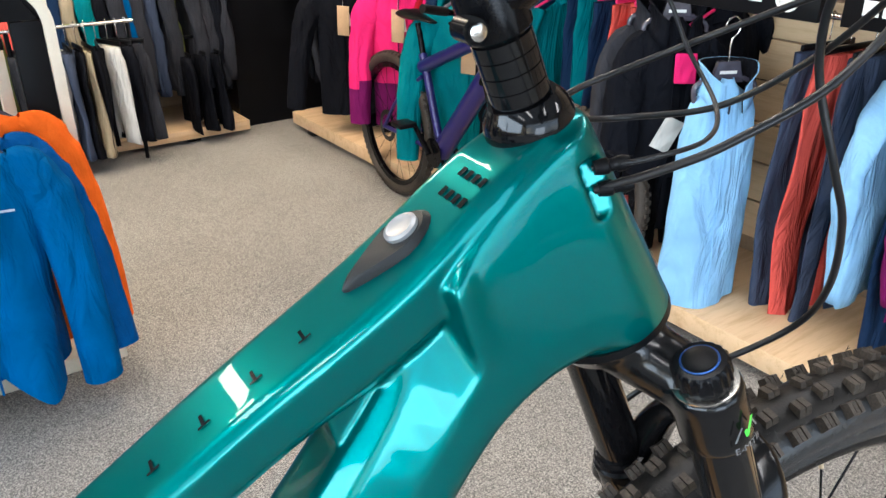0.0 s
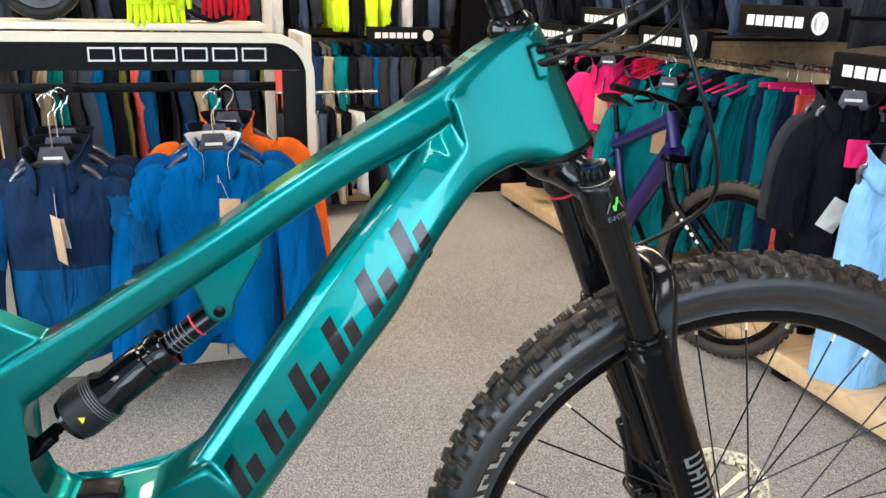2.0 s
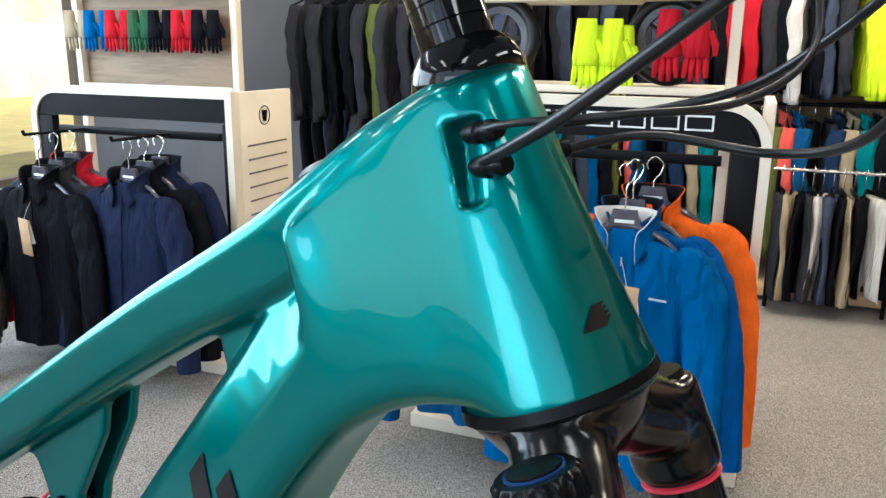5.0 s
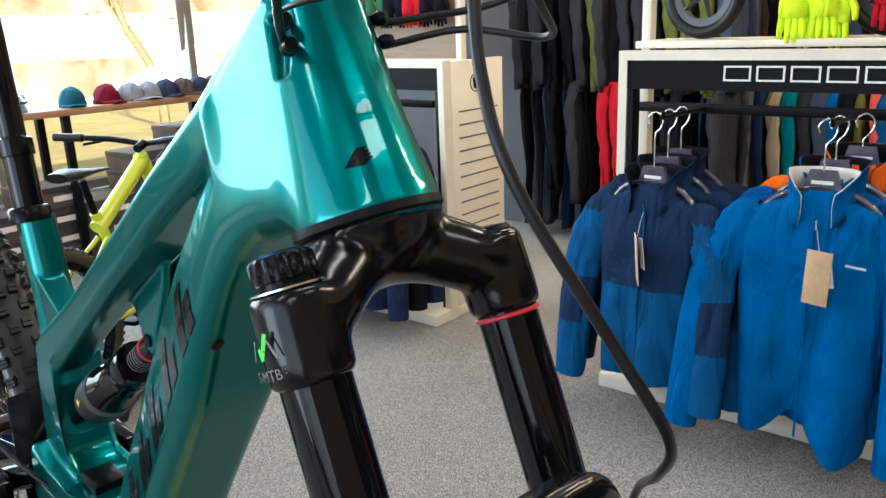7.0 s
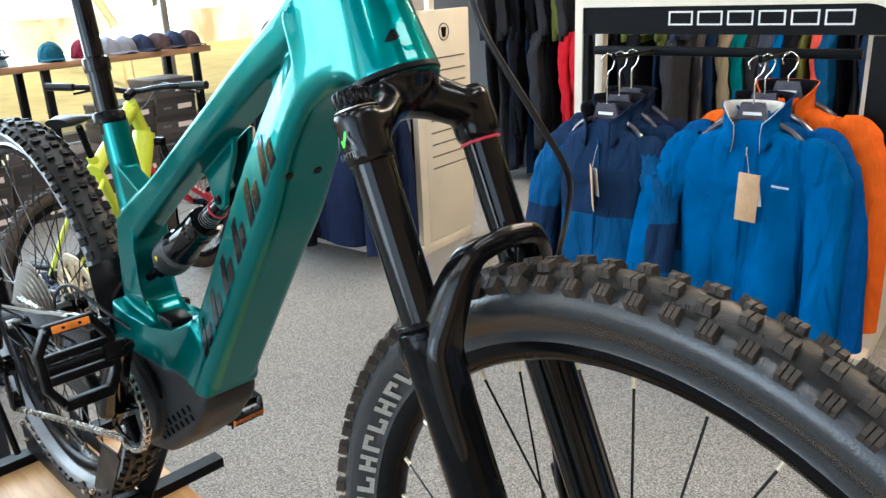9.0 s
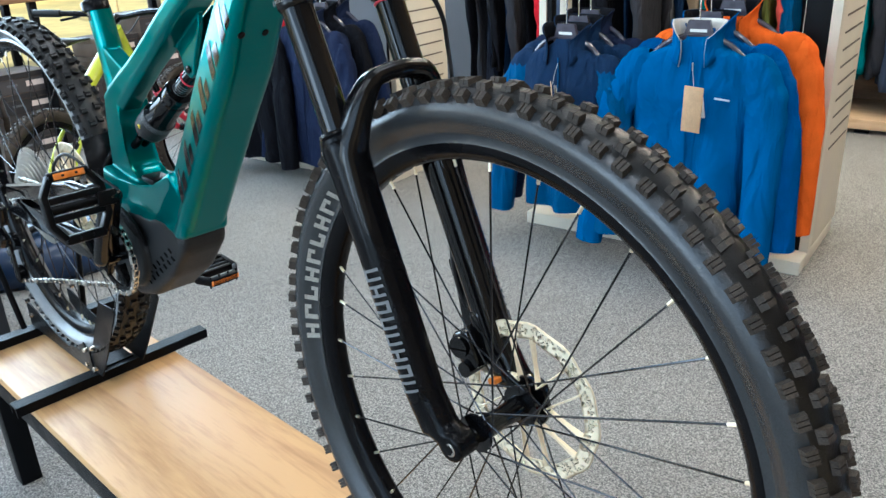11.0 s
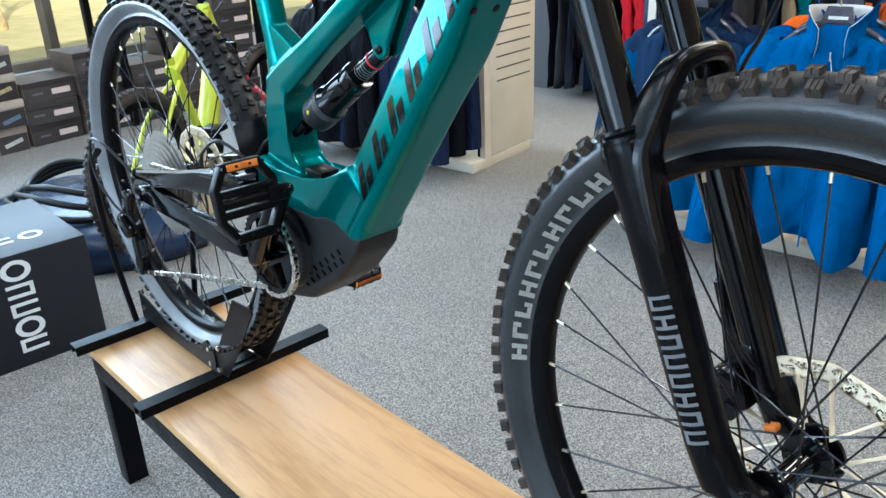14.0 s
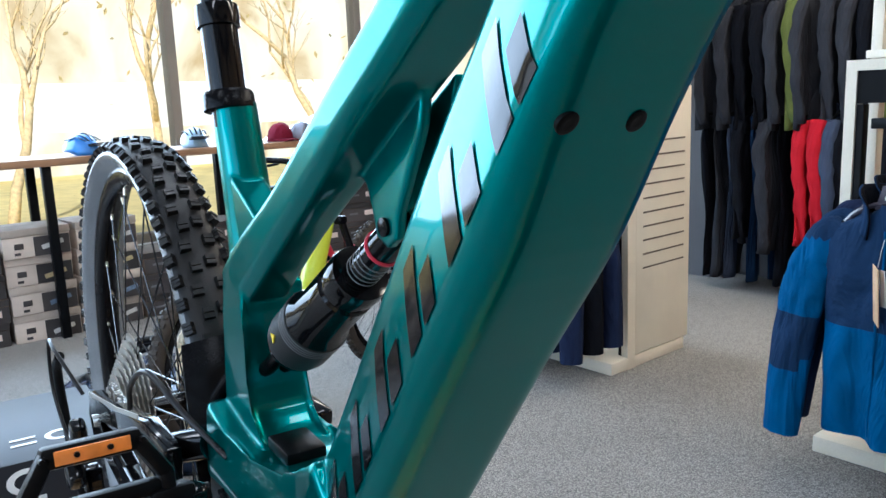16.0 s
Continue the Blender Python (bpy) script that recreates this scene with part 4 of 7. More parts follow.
# wheels
def ring_mesh(bm, prof, seg, mat=0):
    rings = []
    for k in range(seg):
        a = 2 * math.pi * k / seg
        rings.append([(r * math.cos(a), y, r * math.sin(a)) for r, y in prof])
    rings_to_faces(bm, rings, closed=True, cap=False, mat=mat)


def blocks_mesh(name, blocks, mats):
    """Many small tapered blocks in one mesh: rows of (angle, side, base radius, height, lean, size along, size across)."""
    verts, faces = [], []
    for ang, y, r, h, lean, sa, sy in blocks:
        c, s = math.cos(ang), math.sin(ang)
        er, et = np.array([c, 0, s]), np.array([-s, 0, c])
        ey = np.array([0, 1.0, 0])
        up = er * math.cos(lean) + ey * math.sin(lean)
        sd = ey * math.cos(lean) - er * math.sin(lean)
        o = er * r + ey * y
        i = len(verts)
        for hh, k in ((-0.003, 1.12), (h, 0.9)):
            for a, b in ((-1, -1), (1, -1), (1, 1), (-1, 1)):
                verts.append(tuple(o + up * hh + et * (a * sa * k / 2) + sd * (b * sy * k / 2)))
        faces += [(i + 4, i + 5, i + 6, i + 7)] + [(i + k, i + (k + 1) % 4, i + 4 + (k + 1) % 4, i + 4 + k) for k in range(4)]
    me = bpy.data.meshes.new(name)
    me.from_pydata(verts, [], faces)
    me.update()
    for m in mats:
        me.materials.append(m)
    return me


def tread_blocks(R, n):
    """Centre pairs, shoulder and edge knobs round a mud tyre; each carries two sipes."""
    rows = []
    for k in range(n):
        da = 2 * math.pi / n
        a = da * k
        wide = k % 2
        for s in (-1, 1):
            y = s * (0.0075 if wide else 0.0125)
            for piece in range(2):
                rows.append((a + da * (0.10 * s) + (piece - 0.5) * 0.0062 / R, y, R - 0.0006 - abs(y) * 0.08, 0.0055, s * 0.12, 0.0055, 0.0112))
            y2 = s * (0.0262 + 0.0012 * wide)
            for piece in range(3):
                rows.append((a + da * 0.5 + (piece - 1) * 0.0044 / R, y2, R - 0.0098, 0.0066 if piece != 1 else 0.0061, s * 0.72, 0.0038, 0.0108))
    return rows


def hairs(R, n):
    out = []
    rng = random.Random(8)
    for k in range(n):
        out.append((rng.uniform(0, 6.283), rng.choice((-1, 1)) * rng.uniform(0.012, 0.034), R - 0.004 - 0.008 * rng.random(), 0.0022, rng.uniform(-0.6, 0.6), 0.00035, 0.00035))
    return out


def wheel(name, R, m, rotor_side, label):
    """Rim with its tyre, tread, hub, spokes; local y is the axle."""
    RIM = 0.302
    bm = B()
    ring_mesh(bm, [(0.303, -0.0105), (0.300, -0.006), (0.3, 0.006), (0.303, 0.0105), (0.312, 0.0165), (0.320, 0.0168), (0.3215, 0.0150), (0.316, 0.0135), (0.312, 0.0), (0.316, -0.0135), (0.3215, -0.0150), (0.320, -0.0168), (0.312, -0.0165)], 96)
    rim = part(name, bm, SATIN_BLACK, ebike, label, m)
    casing = R - 0.006
    prof = []
    for t in np.linspace(-2.35, 2.35, 19):
        rc = (casing - 0.318) * 0.52
        prof.append((casing - rc + rc * math.cos(t) * (1.0 if abs(t) < 1.57 else 0.9), 0.033 * (math.sin(t) if abs(t) < 1.4 else math.copysign(0.985 - 0.5 * max(0, abs(t) - 1.5) / 0.85, t))))
    prof = [(0.3195, -0.0178)] + prof + [(0.3195, 0.0178)]
    bm = B()
    ring_mesh(bm, prof, 120)
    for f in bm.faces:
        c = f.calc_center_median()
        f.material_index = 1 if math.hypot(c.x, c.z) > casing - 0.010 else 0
    part("tyre", bm, [GREYED_SHEEN_RUBBER if R < 0.37 else SHEEN_RUBBER, RUBBER], rim, "greyed black rubber tyre casing, sheen put in its colour" if R < 0.37 else "black rubber mountain tyre casing", angle=60)
    me = blocks_mesh("tread", tread_blocks(casing, 86), [RUBBER if R < 0.37 else DUSTY_RUBBER])
    tagged(share("tread", me, rim, Matrix.Identity(4), "chunky worn rubber knobs"), kind="stuff")
    me = blocks_mesh("moulding_hairs", hairs(casing + 0.004, 420), [RUBBER])
    tagged(share("moulding_hairs", me, rim, Matrix.Identity(4), "fine rubber moulding hairs"), kind="stuff")
    # hub
    bm = B()
    lathe(bm, (0, -0.055, 0), (0, 1, 0), [(0, 0.008), (0.004, 0.0105), (0.012, 0.0105), (0.014, 0.0225), (0.018, 0.0225), (0.02, 0.0145), (0.055, 0.0125), (0.088, 0.0145), (0.090, 0.0255), (0.094, 0.0255), (0.096, 0.0105), (0.11, 0.0105), (0.112, 0.008)], 24)
    part("hub", bm, GLOSS_BLACK, rim, "glossy black hub")
    bm = B()
    lathe(bm, (0, -0.0835, 0), (0, 1, 0), [(0, 0.0035), (0.001, 0.0085), (0.003, 0.0098), (0.008, 0.0098), (0.0085, 0.005)], 20)
    lathe(bm, (0, -0.0842, 0), (0, 1, 0), [(0, 0.0035), (0.0002, 0.0062), (0.0008, 0.0064), (0.0009, 0.0036)], 6, 1)
    part("through_axle", bm, [STEEL, SATIN_BLACK], rim, "steel axle end with a hex socket")
    # spokes, each with its nipple
    for k in range(32):
        side = 1 if k % 2 else -1
        a = 2 * math.pi * (k + 0.22) / 32
        lead = (1 if (k // 2) % 2 else -1) * radians(74)
        fl = 0.0232
        h = Vector((fl * math.cos(a + lead), side * 0.036, fl * math.sin(a + lead)))
        e = Vector((0.3005 * math.cos(a), side * 0.003, 0.3005 * math.sin(a)))
        d = e - h
        rot = d.to_track_quat("X", "Z").to_matrix().to_4x4()
        key = round(d.length, 4)
        if key not in SPOKES:
            b2 = B()
            rod(b2, (0, 0, 0), (d.length, 0, 0), 0.00118, None, 6)
            rod(b2, (d.length - 0.010, 0, 0), (d.length + 0.002, 0, 0), 0.0019, 0.0021, 8, 1)
            SPOKES[key] = mesh_of("spoke", b2, [SPOKE, NIPPLE])
        share("spoke", SPOKES[key], rim, Matrix.Translation(h) @ rot)
    # brake rotor
    bm = B()
    yr = rotor_side * 0.052
    outer, holes = 0.100, 36
    seg = 120
    prof_in = lambda a: 0.0795 + 0.0012 * math.cos(12 * a)
    prof_out = lambda a: outer + 0.0012 * math.cos(12 * a)
    # braking band in three rings, the middle one pierced
    rad = lambda q, a: prof_in(a) * (1 - q) + prof_out(a) * q
    for q0, q1, pierced in ((0.0, 0.20, 0), (0.20, 0.32, 1), (0.32, 0.46, 0), (0.46, 0.58, 2), (0.58, 0.72, 0), (0.72, 0.84, 1), (0.84, 1.0, 0)):
        for k in range(216):
            if pierced and (k + 4 * pierced) % 8 == 0:
                continue
            a0, a1 = 2 * math.pi * k / 216, 2 * math.pi * (k + 1) / 216
            c = [(rad(q0, a0), a0), (rad(q1, a0), a0), (rad(q1, a1), a1), (rad(q0, a1), a1)]
            v0 = [bm.verts.new((r * math.cos(a), yr - 0.0009, r * math.sin(a))) for r, a in c]
            v1 = [bm.verts.new((r * math.cos(a), yr + 0.0009, r * math.sin(a))) for r, a in c]
            bm.faces.new(v0), bm.faces.new(list(reversed(v1)))
            for i in range(4):
                bm.faces.new((v0[i], v1[i], v1[(i + 1) % 4], v0[(i + 1) % 4]))
    bmesh.ops.remove_doubles(bm, verts=bm.verts, dist=0.0001)
    rotor = part("brake_rotor", bm, ROTOR, rim, "perforated steel brake rotor", angle=30)
    for k in range(6):
        a = 2 * math.pi * k / 6
        for off in (-0.16, 0.5):
            bm = B()
            p0 = Vector((0.026 * math.cos(a), yr, 0.026 * math.sin(a)))
            p1 = Vector((0.083 * math.cos(a + off), yr, 0.083 * math.sin(a + off)))
            tube(bm, [p0, (p0 + p1) / 2, p1], [0.0056, 0.0036, 0.0056], 8, flat=0.3)
            part("rotor_arm", bm, ROTOR, rim)
    bm = B()
    lathe(bm, (0, yr - 0.004, 0), (0, yr + 1, 0), [(0, 0.014), (0.0005, 0.031), (0.003, 0.032), (0.0075, 0.030), (0.0085, 0.016)], 24)
    part("rotor_carrier", bm, GLOSS_BLACK, rim)
    return rim


SPOKES = {}
front = wheel("front_wheel", 0.384, pose(AXLE.x + 0.004, 0, AXLE.z - BENCH, 0, 0, -3) @ Matrix.Diagonal((1.013, 1, 1.013, 1)), 1, "black front wheel with a knobbly tyre")
REAR = Vector((-1.235, 0, 0.762))
rear = wheel("rear_wheel", 0.366, pose(REAR.x, 0, REAR.z - BENCH, 0, 12, 0), 1, "black rear wheel with a knobbly tyre")


def tyre_print(owner, a0, a1, n, m, r0=0.3255, r1=0.3405):
    """Block shapes lying on the sidewall: each an upright, a cross stroke and a second upright."""
    bm = B()
    step = (a1 - a0) / n

    def stroke(t0, t1, lo, hi):
        v = []
        for r, t in ((lo, t0), (lo, t1), (hi, t1), (hi, t0)):
            v.append(bm.verts.new((r * math.cos(t), -min(0.0325, 0.0180 + 0.78 * (r - 0.327)), r * math.sin(t))))
        bm.faces.new(v)

    mid = (r0 + r1) / 2
    for k in range(n):
        t = a0 + step * k
        stroke(t + step * 0.08, t + step * 0.32, r0, r1)
        stroke(t + step * 0.33, t + step * 0.60, *((mid - 0.002, mid + 0.002), (r1 - 0.004, r1), (r0, r0 + 0.004))[k % 3])
        stroke(t + step * 0.61, t + step * 0.82, *((r0, r1), (mid, r1), (r0, mid))[k % 3])
    part("sidewall_print", bm, m, owner, "pale block print on the sidewall")


# the angles run from straight ahead upwards
tyre_print(front, radians(183), radians(131), 10, PALE_DECAL)
tyre_print(front, radians(1), radians(-42), 8, PALE_DECAL)
bm = B()
for k in range(6):
    t0, t1 = radians(-20 - 6 * k), radians(-24.5 - 6 * k)
    v = [bm.verts.new((r * math.cos(t), -0.0172 if r > 0.312 else -0.0148, r * math.sin(t))) for r, t in ((0.3085, t0), (0.3185, t0), (0.3185, t1), (0.3085, t1))]
    bm.faces.new(v)
part("rim_print", bm, GREY_DECAL, front, "grey block print on the rim")
bm = B()
t = radians(-52)
w = Vector((math.cos(t), 0, math.sin(t)))
rod(bm, w * 0.300, w * 0.272, 0.003, 0.0026, 10, 1)
rod(bm, w * 0.272, w * 0.258, 0.0042, 0.003, 10, 0)
part("valve", bm, [PLASTIC, BRASS], front, "brass valve with a black cap")

# front brake caliper
bm = B()
box(bm, (0.03, 0.034, 0.05), pose(-0.082, 0.052, 0.795, 0, -25, 0), 0.006)
box(bm, (0.02, 0.03, 0.03), pose(-0.07, 0.058, 0.835, 0, -25, 0), 0.005)
rod(bm, (-0.088, 0.03, 0.80), (-0.088, 0.075, 0.80), 0.014, None, 18)
rod(bm, (-0.078, 0.03, 0.772), (-0.078, 0.075, 0.772), 0.010, None, 18)
bike("brake_caliper", bm, GLOSS_BLACK, label="black front brake caliper")
bm = B()
box(bm, (0.014, 0.012, 0.007), pose(-0.032, 0.034, 0.775, 0, -20, 0), 0.002)
bike("spacer_clip", bm, ORANGE, label="small orange transit clip")

# seat post
SP_D = Vector((-0.20, 0, 0.98)).normalized()
SP0 = Vector((-0.853, 0, 1.165))
bm = B()
lathe(bm, SP0 - SP_D * 0.006, SP0 + SP_D, [(0, 0.020), (0.001, 0.0222), (0.013, 0.0222), (0.016, 0.0205), (0.017, 0.017)], 24)
box(bm, (0.012, 0.012, 0.012), pose(-0.877, 0, 1.168), 0.003)
bike("seat_clamp", bm, SATIN_BLACK, label="black seat clamp ring")
bm = B()
lathe(bm, SP0 - SP_D * 0.02, SP0 + SP_D, [(0, 0.0158), (0.085, 0.0158), (0.086, 0.0182), (0.095, 0.0186), (0.104, 0.0182), (0.106, 0.0135), (0.30, 0.0135)], 24)
bike("seat_post", bm, GLOSS_BLACK, label="glossy black dropper seat post")

# motor cover, guard, crank, chain
bm = B()
prism(bm, [(-0.862, 0.845), (-0.80, 0.838), (-0.70, 0.836), (-0.665, 0.862), (-0.628, 0.830), (-0.599, 0.840), (-0.609, 0.805), (-0.659, 0.747), (-0.735, 0.690), (-0.80, 0.672), (-0.855, 0.70), (-0.872, 0.77)], -0.0415, 0.0415, 0.012)
lathe(bm, (-0.792, -0.052, 0.765), (-0.792, 1, 0.765), [(0, 0.058), (0.004, 0.066), (0.1, 0.066), (0.104, 0.058)], 32)
cover = bike("motor_cover", fused(bm, 0.003, 4), GREY_PLASTIC, label="dark grey ribbed motor cover", angle=60)
for k in range(9):
    bm = B()
    f = k / 8
    box(bm, (0.0035, 0.006, 0.052 - 0.02 * abs(f - 0.5)), pose(-0.778 + 0.052 * f, -0.0505, 0.832 - 0.022 * f, 0, -38, 0), 0.001)
    bike("cooling_rib", bm, PLASTIC, cover)
for k in range(7):
    for j in range(2):
        bm = B()
        box(bm, (0.010, 0.003, 0.0022), pose(-0.650 - 0.016 * k + 0.006 * j, -0.0424, 0.800 - 0.0115 * k - 0.012 * j, 0, 35, 0))
        bike("vent_slot", bm, SATIN_BLACK, cover)
BB = Vector((-0.792, 0, 0.765))
CR = Vector((0.60, 0, 0.80)).normalized()
bm = B()
seg = 76
rings = []
for k in range(seg * 2):
    a = math.pi * k / seg
    r = 0.0695 + (0.0022 if k % 4 < 2 else -0.0018)
    rings.append([(BB.x + q * math.cos(a), y, BB.z + q * math.sin(a)) for q, y in ((r, -0.0745), (0.0575, -0.0745), (0.0575, -0.0715), (r, -0.0715))])
rings_to_faces(bm, rings, closed=True, cap=False)
for k in range(5):
    a = 2 * math.pi * k / 5 + 0.3
    tube(bm, [BB + Vector((0.02 * math.cos(a), -0.073, 0.02 * math.sin(a))), BB + Vector((0.06 * math.cos(a), -0.073, 0.06 * math.sin(a)))], [0.011, 0.006], 10, flat=0.3)
bike("chainring", bm, SATIN_BLACK, label="black toothed chainring")
for s, d in ((-1, CR), (1, -CR)):
    bm = B()
    y = s * 0.088
    p = [BB + Vector((0, y, 0)) - d * 0.016, BB + Vector((0, y, 0)), BB + Vector((0, s * 0.094, 0)) + d * 0.05, BB + Vector((0, s * 0.1, 0)) + d * 0.12, BB + Vector((0, s * 0.103, 0)) + d * 0.165, BB + Vector((0, s * 0.103, 0)) + d * 0.180]
    tube(bm, p, [0.017, 0.0235, 0.0215, 0.0190, 0.0195, 0.014], 16, flat=0.6)
    rod(bm, BB + Vector((0, s * 0.04, 0)), BB + Vector((0, s * 0.1, 0)), 0.014, None, 18)
    arm = bike("crank_arm", fused(bm, 0.003, 4), GLOSS_BLACK, label="black crank arm", angle=60)
    bm = B()
    c = BB + Vector((0, s * 0.104, 0))
    lathe(bm, c, c + Vector((0, s, 0)), [(0, 0.0075), (0.002, 0.0072), (0.0025, 0.004)], 14)
    bike("crank_bolt", bm, STEEL, arm)
    # flat platform pedal: a cage of bars with orange reflectors
    pc = BB + d * 0.170 + Vector((0, s * 0.157, 0))
    tilt = 14 if s < 0 else 8
    M = pose(pc.x, pc.y, pc.z, 0, tilt + (62 if s < 0 else 0), 0)
    pedal = None
    bm = B()
    rim_pts = [(-0.048, -0.027), (-0.048, 0.027), (-0.022, 0.043), (0.022, 0.043), (0.048, 0.027), (0.048, -0.027), (0.022, -0.043), (-0.022, -0.043)]
    for (x0, y0), (x1, y1) in zip(rim_pts, rim_pts[1:] + rim_pts[:1]):
        long = math.hypot(x1 - x0, y1 - y0)
        box(bm, (long + 0.007, 0.0145 if x0 == x1 else 0.0105, 0.017), M @ pose((x0 + x1) / 2, (y0 + y1) / 2, 0, 0, 0, math.degrees(math.atan2(y1 - y0, x1 - x0))), 0.003)
    for xx in (-0.014, 0.014):
        box(bm, (0.011, 0.078, 0.015), M @ pose(xx, 0, 0), 0.003)
    box(bm, (0.024, 0.03, 0.022), M @ pose(0, -s * 0.045, 0), 0.004)
    rod(bm, pc - Vector((0, s * 0.07, 0)), pc + Vector((0, s * 0.045, 0)), 0.007, None, 14)
    for xx in (-0.048, 0.048):
        for yy in np.linspace(-0.03, 0.03, 4):
            for zz in (-1, 1):
                rod(bm, M @ Vector((xx, yy, zz * 0.008)), M @ Vector((xx, yy, zz * 0.0135)), 0.0022, 0.0018, 8)
    pedal = bike("pedal", bm, PLASTIC, label="black platform pedal with orange reflectors")
    for xx in (-0.045, 0.045):
        bm = B()
        if s < 0:
            box(bm, (0.0095, 0.046, 0.003), M @ pose(xx * 1.06, 0.0, 0.0092 if xx < 0 else -0.0092), 0.001)
        else:
            box(bm, (0.0025, 0.062, 0.011), M @ pose(xx * 1.2, 0, 0), 0.001)
        bike("reflector", bm, ORANGE, pedal)

# cassette, derailleur, chainstay
bm = B()
for k in range(11):
    r = 0.103 - 0.0082 * k
    y = -0.024 - 0.0042 * k
    teeth = int(r * 480)
    rings = []
    for i in range(teeth * 2):
        a = math.pi * i / teeth
        rr = r + (0.0028 if i % 2 else -0.0008)
        inner = r * 0.72
        rings.append([(REAR.x + q * math.cos(a), yy, REAR.z + q * math.sin(a)) for q, yy in ((rr, y), (inner, y), (inner, y - 0.0018), (rr, y - 0.0018))])
    rings_to_faces(bm, rings, closed=True, cap=False)
lathe(bm, (REAR.x, -0.02, REAR.z), (REAR.x, -1, REAR.z), [(0, 0.028), (0.04, 0.02), (0.052, 0.016), (0.056, 0.012)], 24)
bike("cassette", bm, PALE_STEEL, label="bright steel wide-range cassette", angle=30)
bm = B()
for s in (-1, 1):
    prism(bm, [(-0.855, 0.825), (-0.845, 0.87), (-0.93, 0.870), (-1.05, 0.840), (-1.245, 0.800), (-1.268, 0.765), (-1.245, 0.735), (-1.05, 0.735), (-0.93, 0.730), (-0.86, 0.735), (-0.90, 0.775), (-1.05, 0.772), (-1.18, 0.775), (-1.17, 0.79), (-1.04, 0.812), (-0.92, 0.832)], s * 0.073 - 0.009, s * 0.073 + 0.009, 0.005)
for s in (-1, 1):
    tube(bm, smooth_path([(-0.905, s * 0.068, 0.84), (-0.89, s * 0.055, 0.85), (-0.86, s * 0.035, 0.86)], 4), 0.016, 12)
    tube(bm, smooth_path([(-0.905, s * 0.068, 0.755), (-0.89, s * 0.055, 0.75), (-0.86, s * 0.035, 0.745)], 4), 0.014, 12)
swing = bike("swingarm", bm, GLOSS_BLACK, label="glossy black rear swingarm")
bm = B()
prism(bm, [(-0.935, 0.8735), (-1.05, 0.8435), (-1.235, 0.8035), (-1.235, 0.7985), (-1.05, 0.8385), (-0.935, 0.8685)], -0.0835, -0.0825)
bike("stay_guard", bm, PALE_STEEL, swing, "shiny silver protective strip")
# short flexible guard that shields the frame from the rear tyre
bm = B()
rings = []
for k in range(11):
    a = math.radians(-6 + 3.5 * k)
    outer = [(0.374 + 0.012 * math.cos(2.1 * u), 0.047 * u) for u in np.linspace(-1, 1, 11)]
    prof = outer + [(r - 0.003, y) for r, y in reversed(outer)]
    rings.append([(REAR.x + r * math.cos(a), y * (1.0 - 0.012 * max(0, k - 7) ** 2), REAR.z + r * math.sin(a)) for r, y in prof])
rings_to_faces(bm, rings)
bike("splash_guard", bm, SATIN_BLACK, swing, "black flexible splash guard")
bm = B()
box(bm, (0.03, 0.02, 0.045), pose(-1.262, -0.098, 0.735, 0, 20, 0), 0.006)
box(bm, (0.05, 0.024, 0.03), pose(-1.275, -0.105, 0.685, 0, 35, 0), 0.007)
box(bm, (0.018, 0.008, 0.10), pose(-1.285, -0.09, 0.625, 0, -8, 0), 0.004)
box(bm, (0.018, 0.004, 0.10), pose(-1.285, -0.072, 0.625, 0, -8, 0), 0.001)
for p in ((-1.28, 0.665), (-1.29, 0.585)):
    rod(bm, (p[0], -0.088, p[1]), (p[0], -0.076, p[1]), 0.020, None, 14)
bike("rear_derailleur", bm, GLOSS_BLACK, label="black rear derailleur with its cage")


def chain(pts, name):
    """A run of chain: outer and inner links along a line."""
    bm = B()
    path = [Vector(p) for p in pts]
    lens = [(b - a).length for a, b in zip(path, path[1:])]
    total, pitch = sum(lens), 0.0127
    for k in range(int(total / pitch)):
        q, i = k * pitch, 0
        while i < len(lens) - 1 and q > lens[i]:
            q -= lens[i]
            i += 1
        d = (path[i + 1] - path[i]).normalized()
        c = path[i] + d * q
        ang = -math.degrees(math.atan2(d.z, d.x))
        w = 0.0030 if k % 2 else 0.0041
        for s in (-1, 1):
            box(bm, (0.0155, 0.0011, 0.0072), pose(c.x + d.x * 0.006, c.y + s * w, c.z + d.z * 0.006, 0, ang, 0))
        rod(bm, c + Vector((0, -0.0042, 0)), c + Vector((0, 0.0042, 0)), 0.0035, None, 6)
    return bike(name, bm, STEEL, label="bright steel chain run", angle=30)


arc = lambda c, r, a0, a1, n, y: [(c[0] + r * math.cos(radians(a)), y, c[1] + r * math.sin(radians(a))) for a in np.linspace(a0, a1, n)]
chain([(-1.27, -0.082, 0.575), (-1.1, -0.08, 0.625)] + arc((BB.x, BB.z), 0.0705, 250, 450, 16, -0.073) + [(-1.0, -0.07, 0.835), (-1.225, -0.058, 0.812)], "chain")
hose("derailleur_cable", [(-0.80, -0.04, 0.87), (-0.84, -0.062, 0.90), (-0.90, -0.078, 0.925), (-0.945, -0.085, 0.90), (-0.96, -0.085, 0.872)], 0.0028)
hose("derailleur_loop", [(-1.24, -0.09, 0.80), (-1.30, -0.11, 0.845), (-1.37, -0.11, 0.84), (-1.38, -0.11, 0.77), (-1.33, -0.105, 0.72), (-1.285, -0.1, 0.70)], 0.0026)

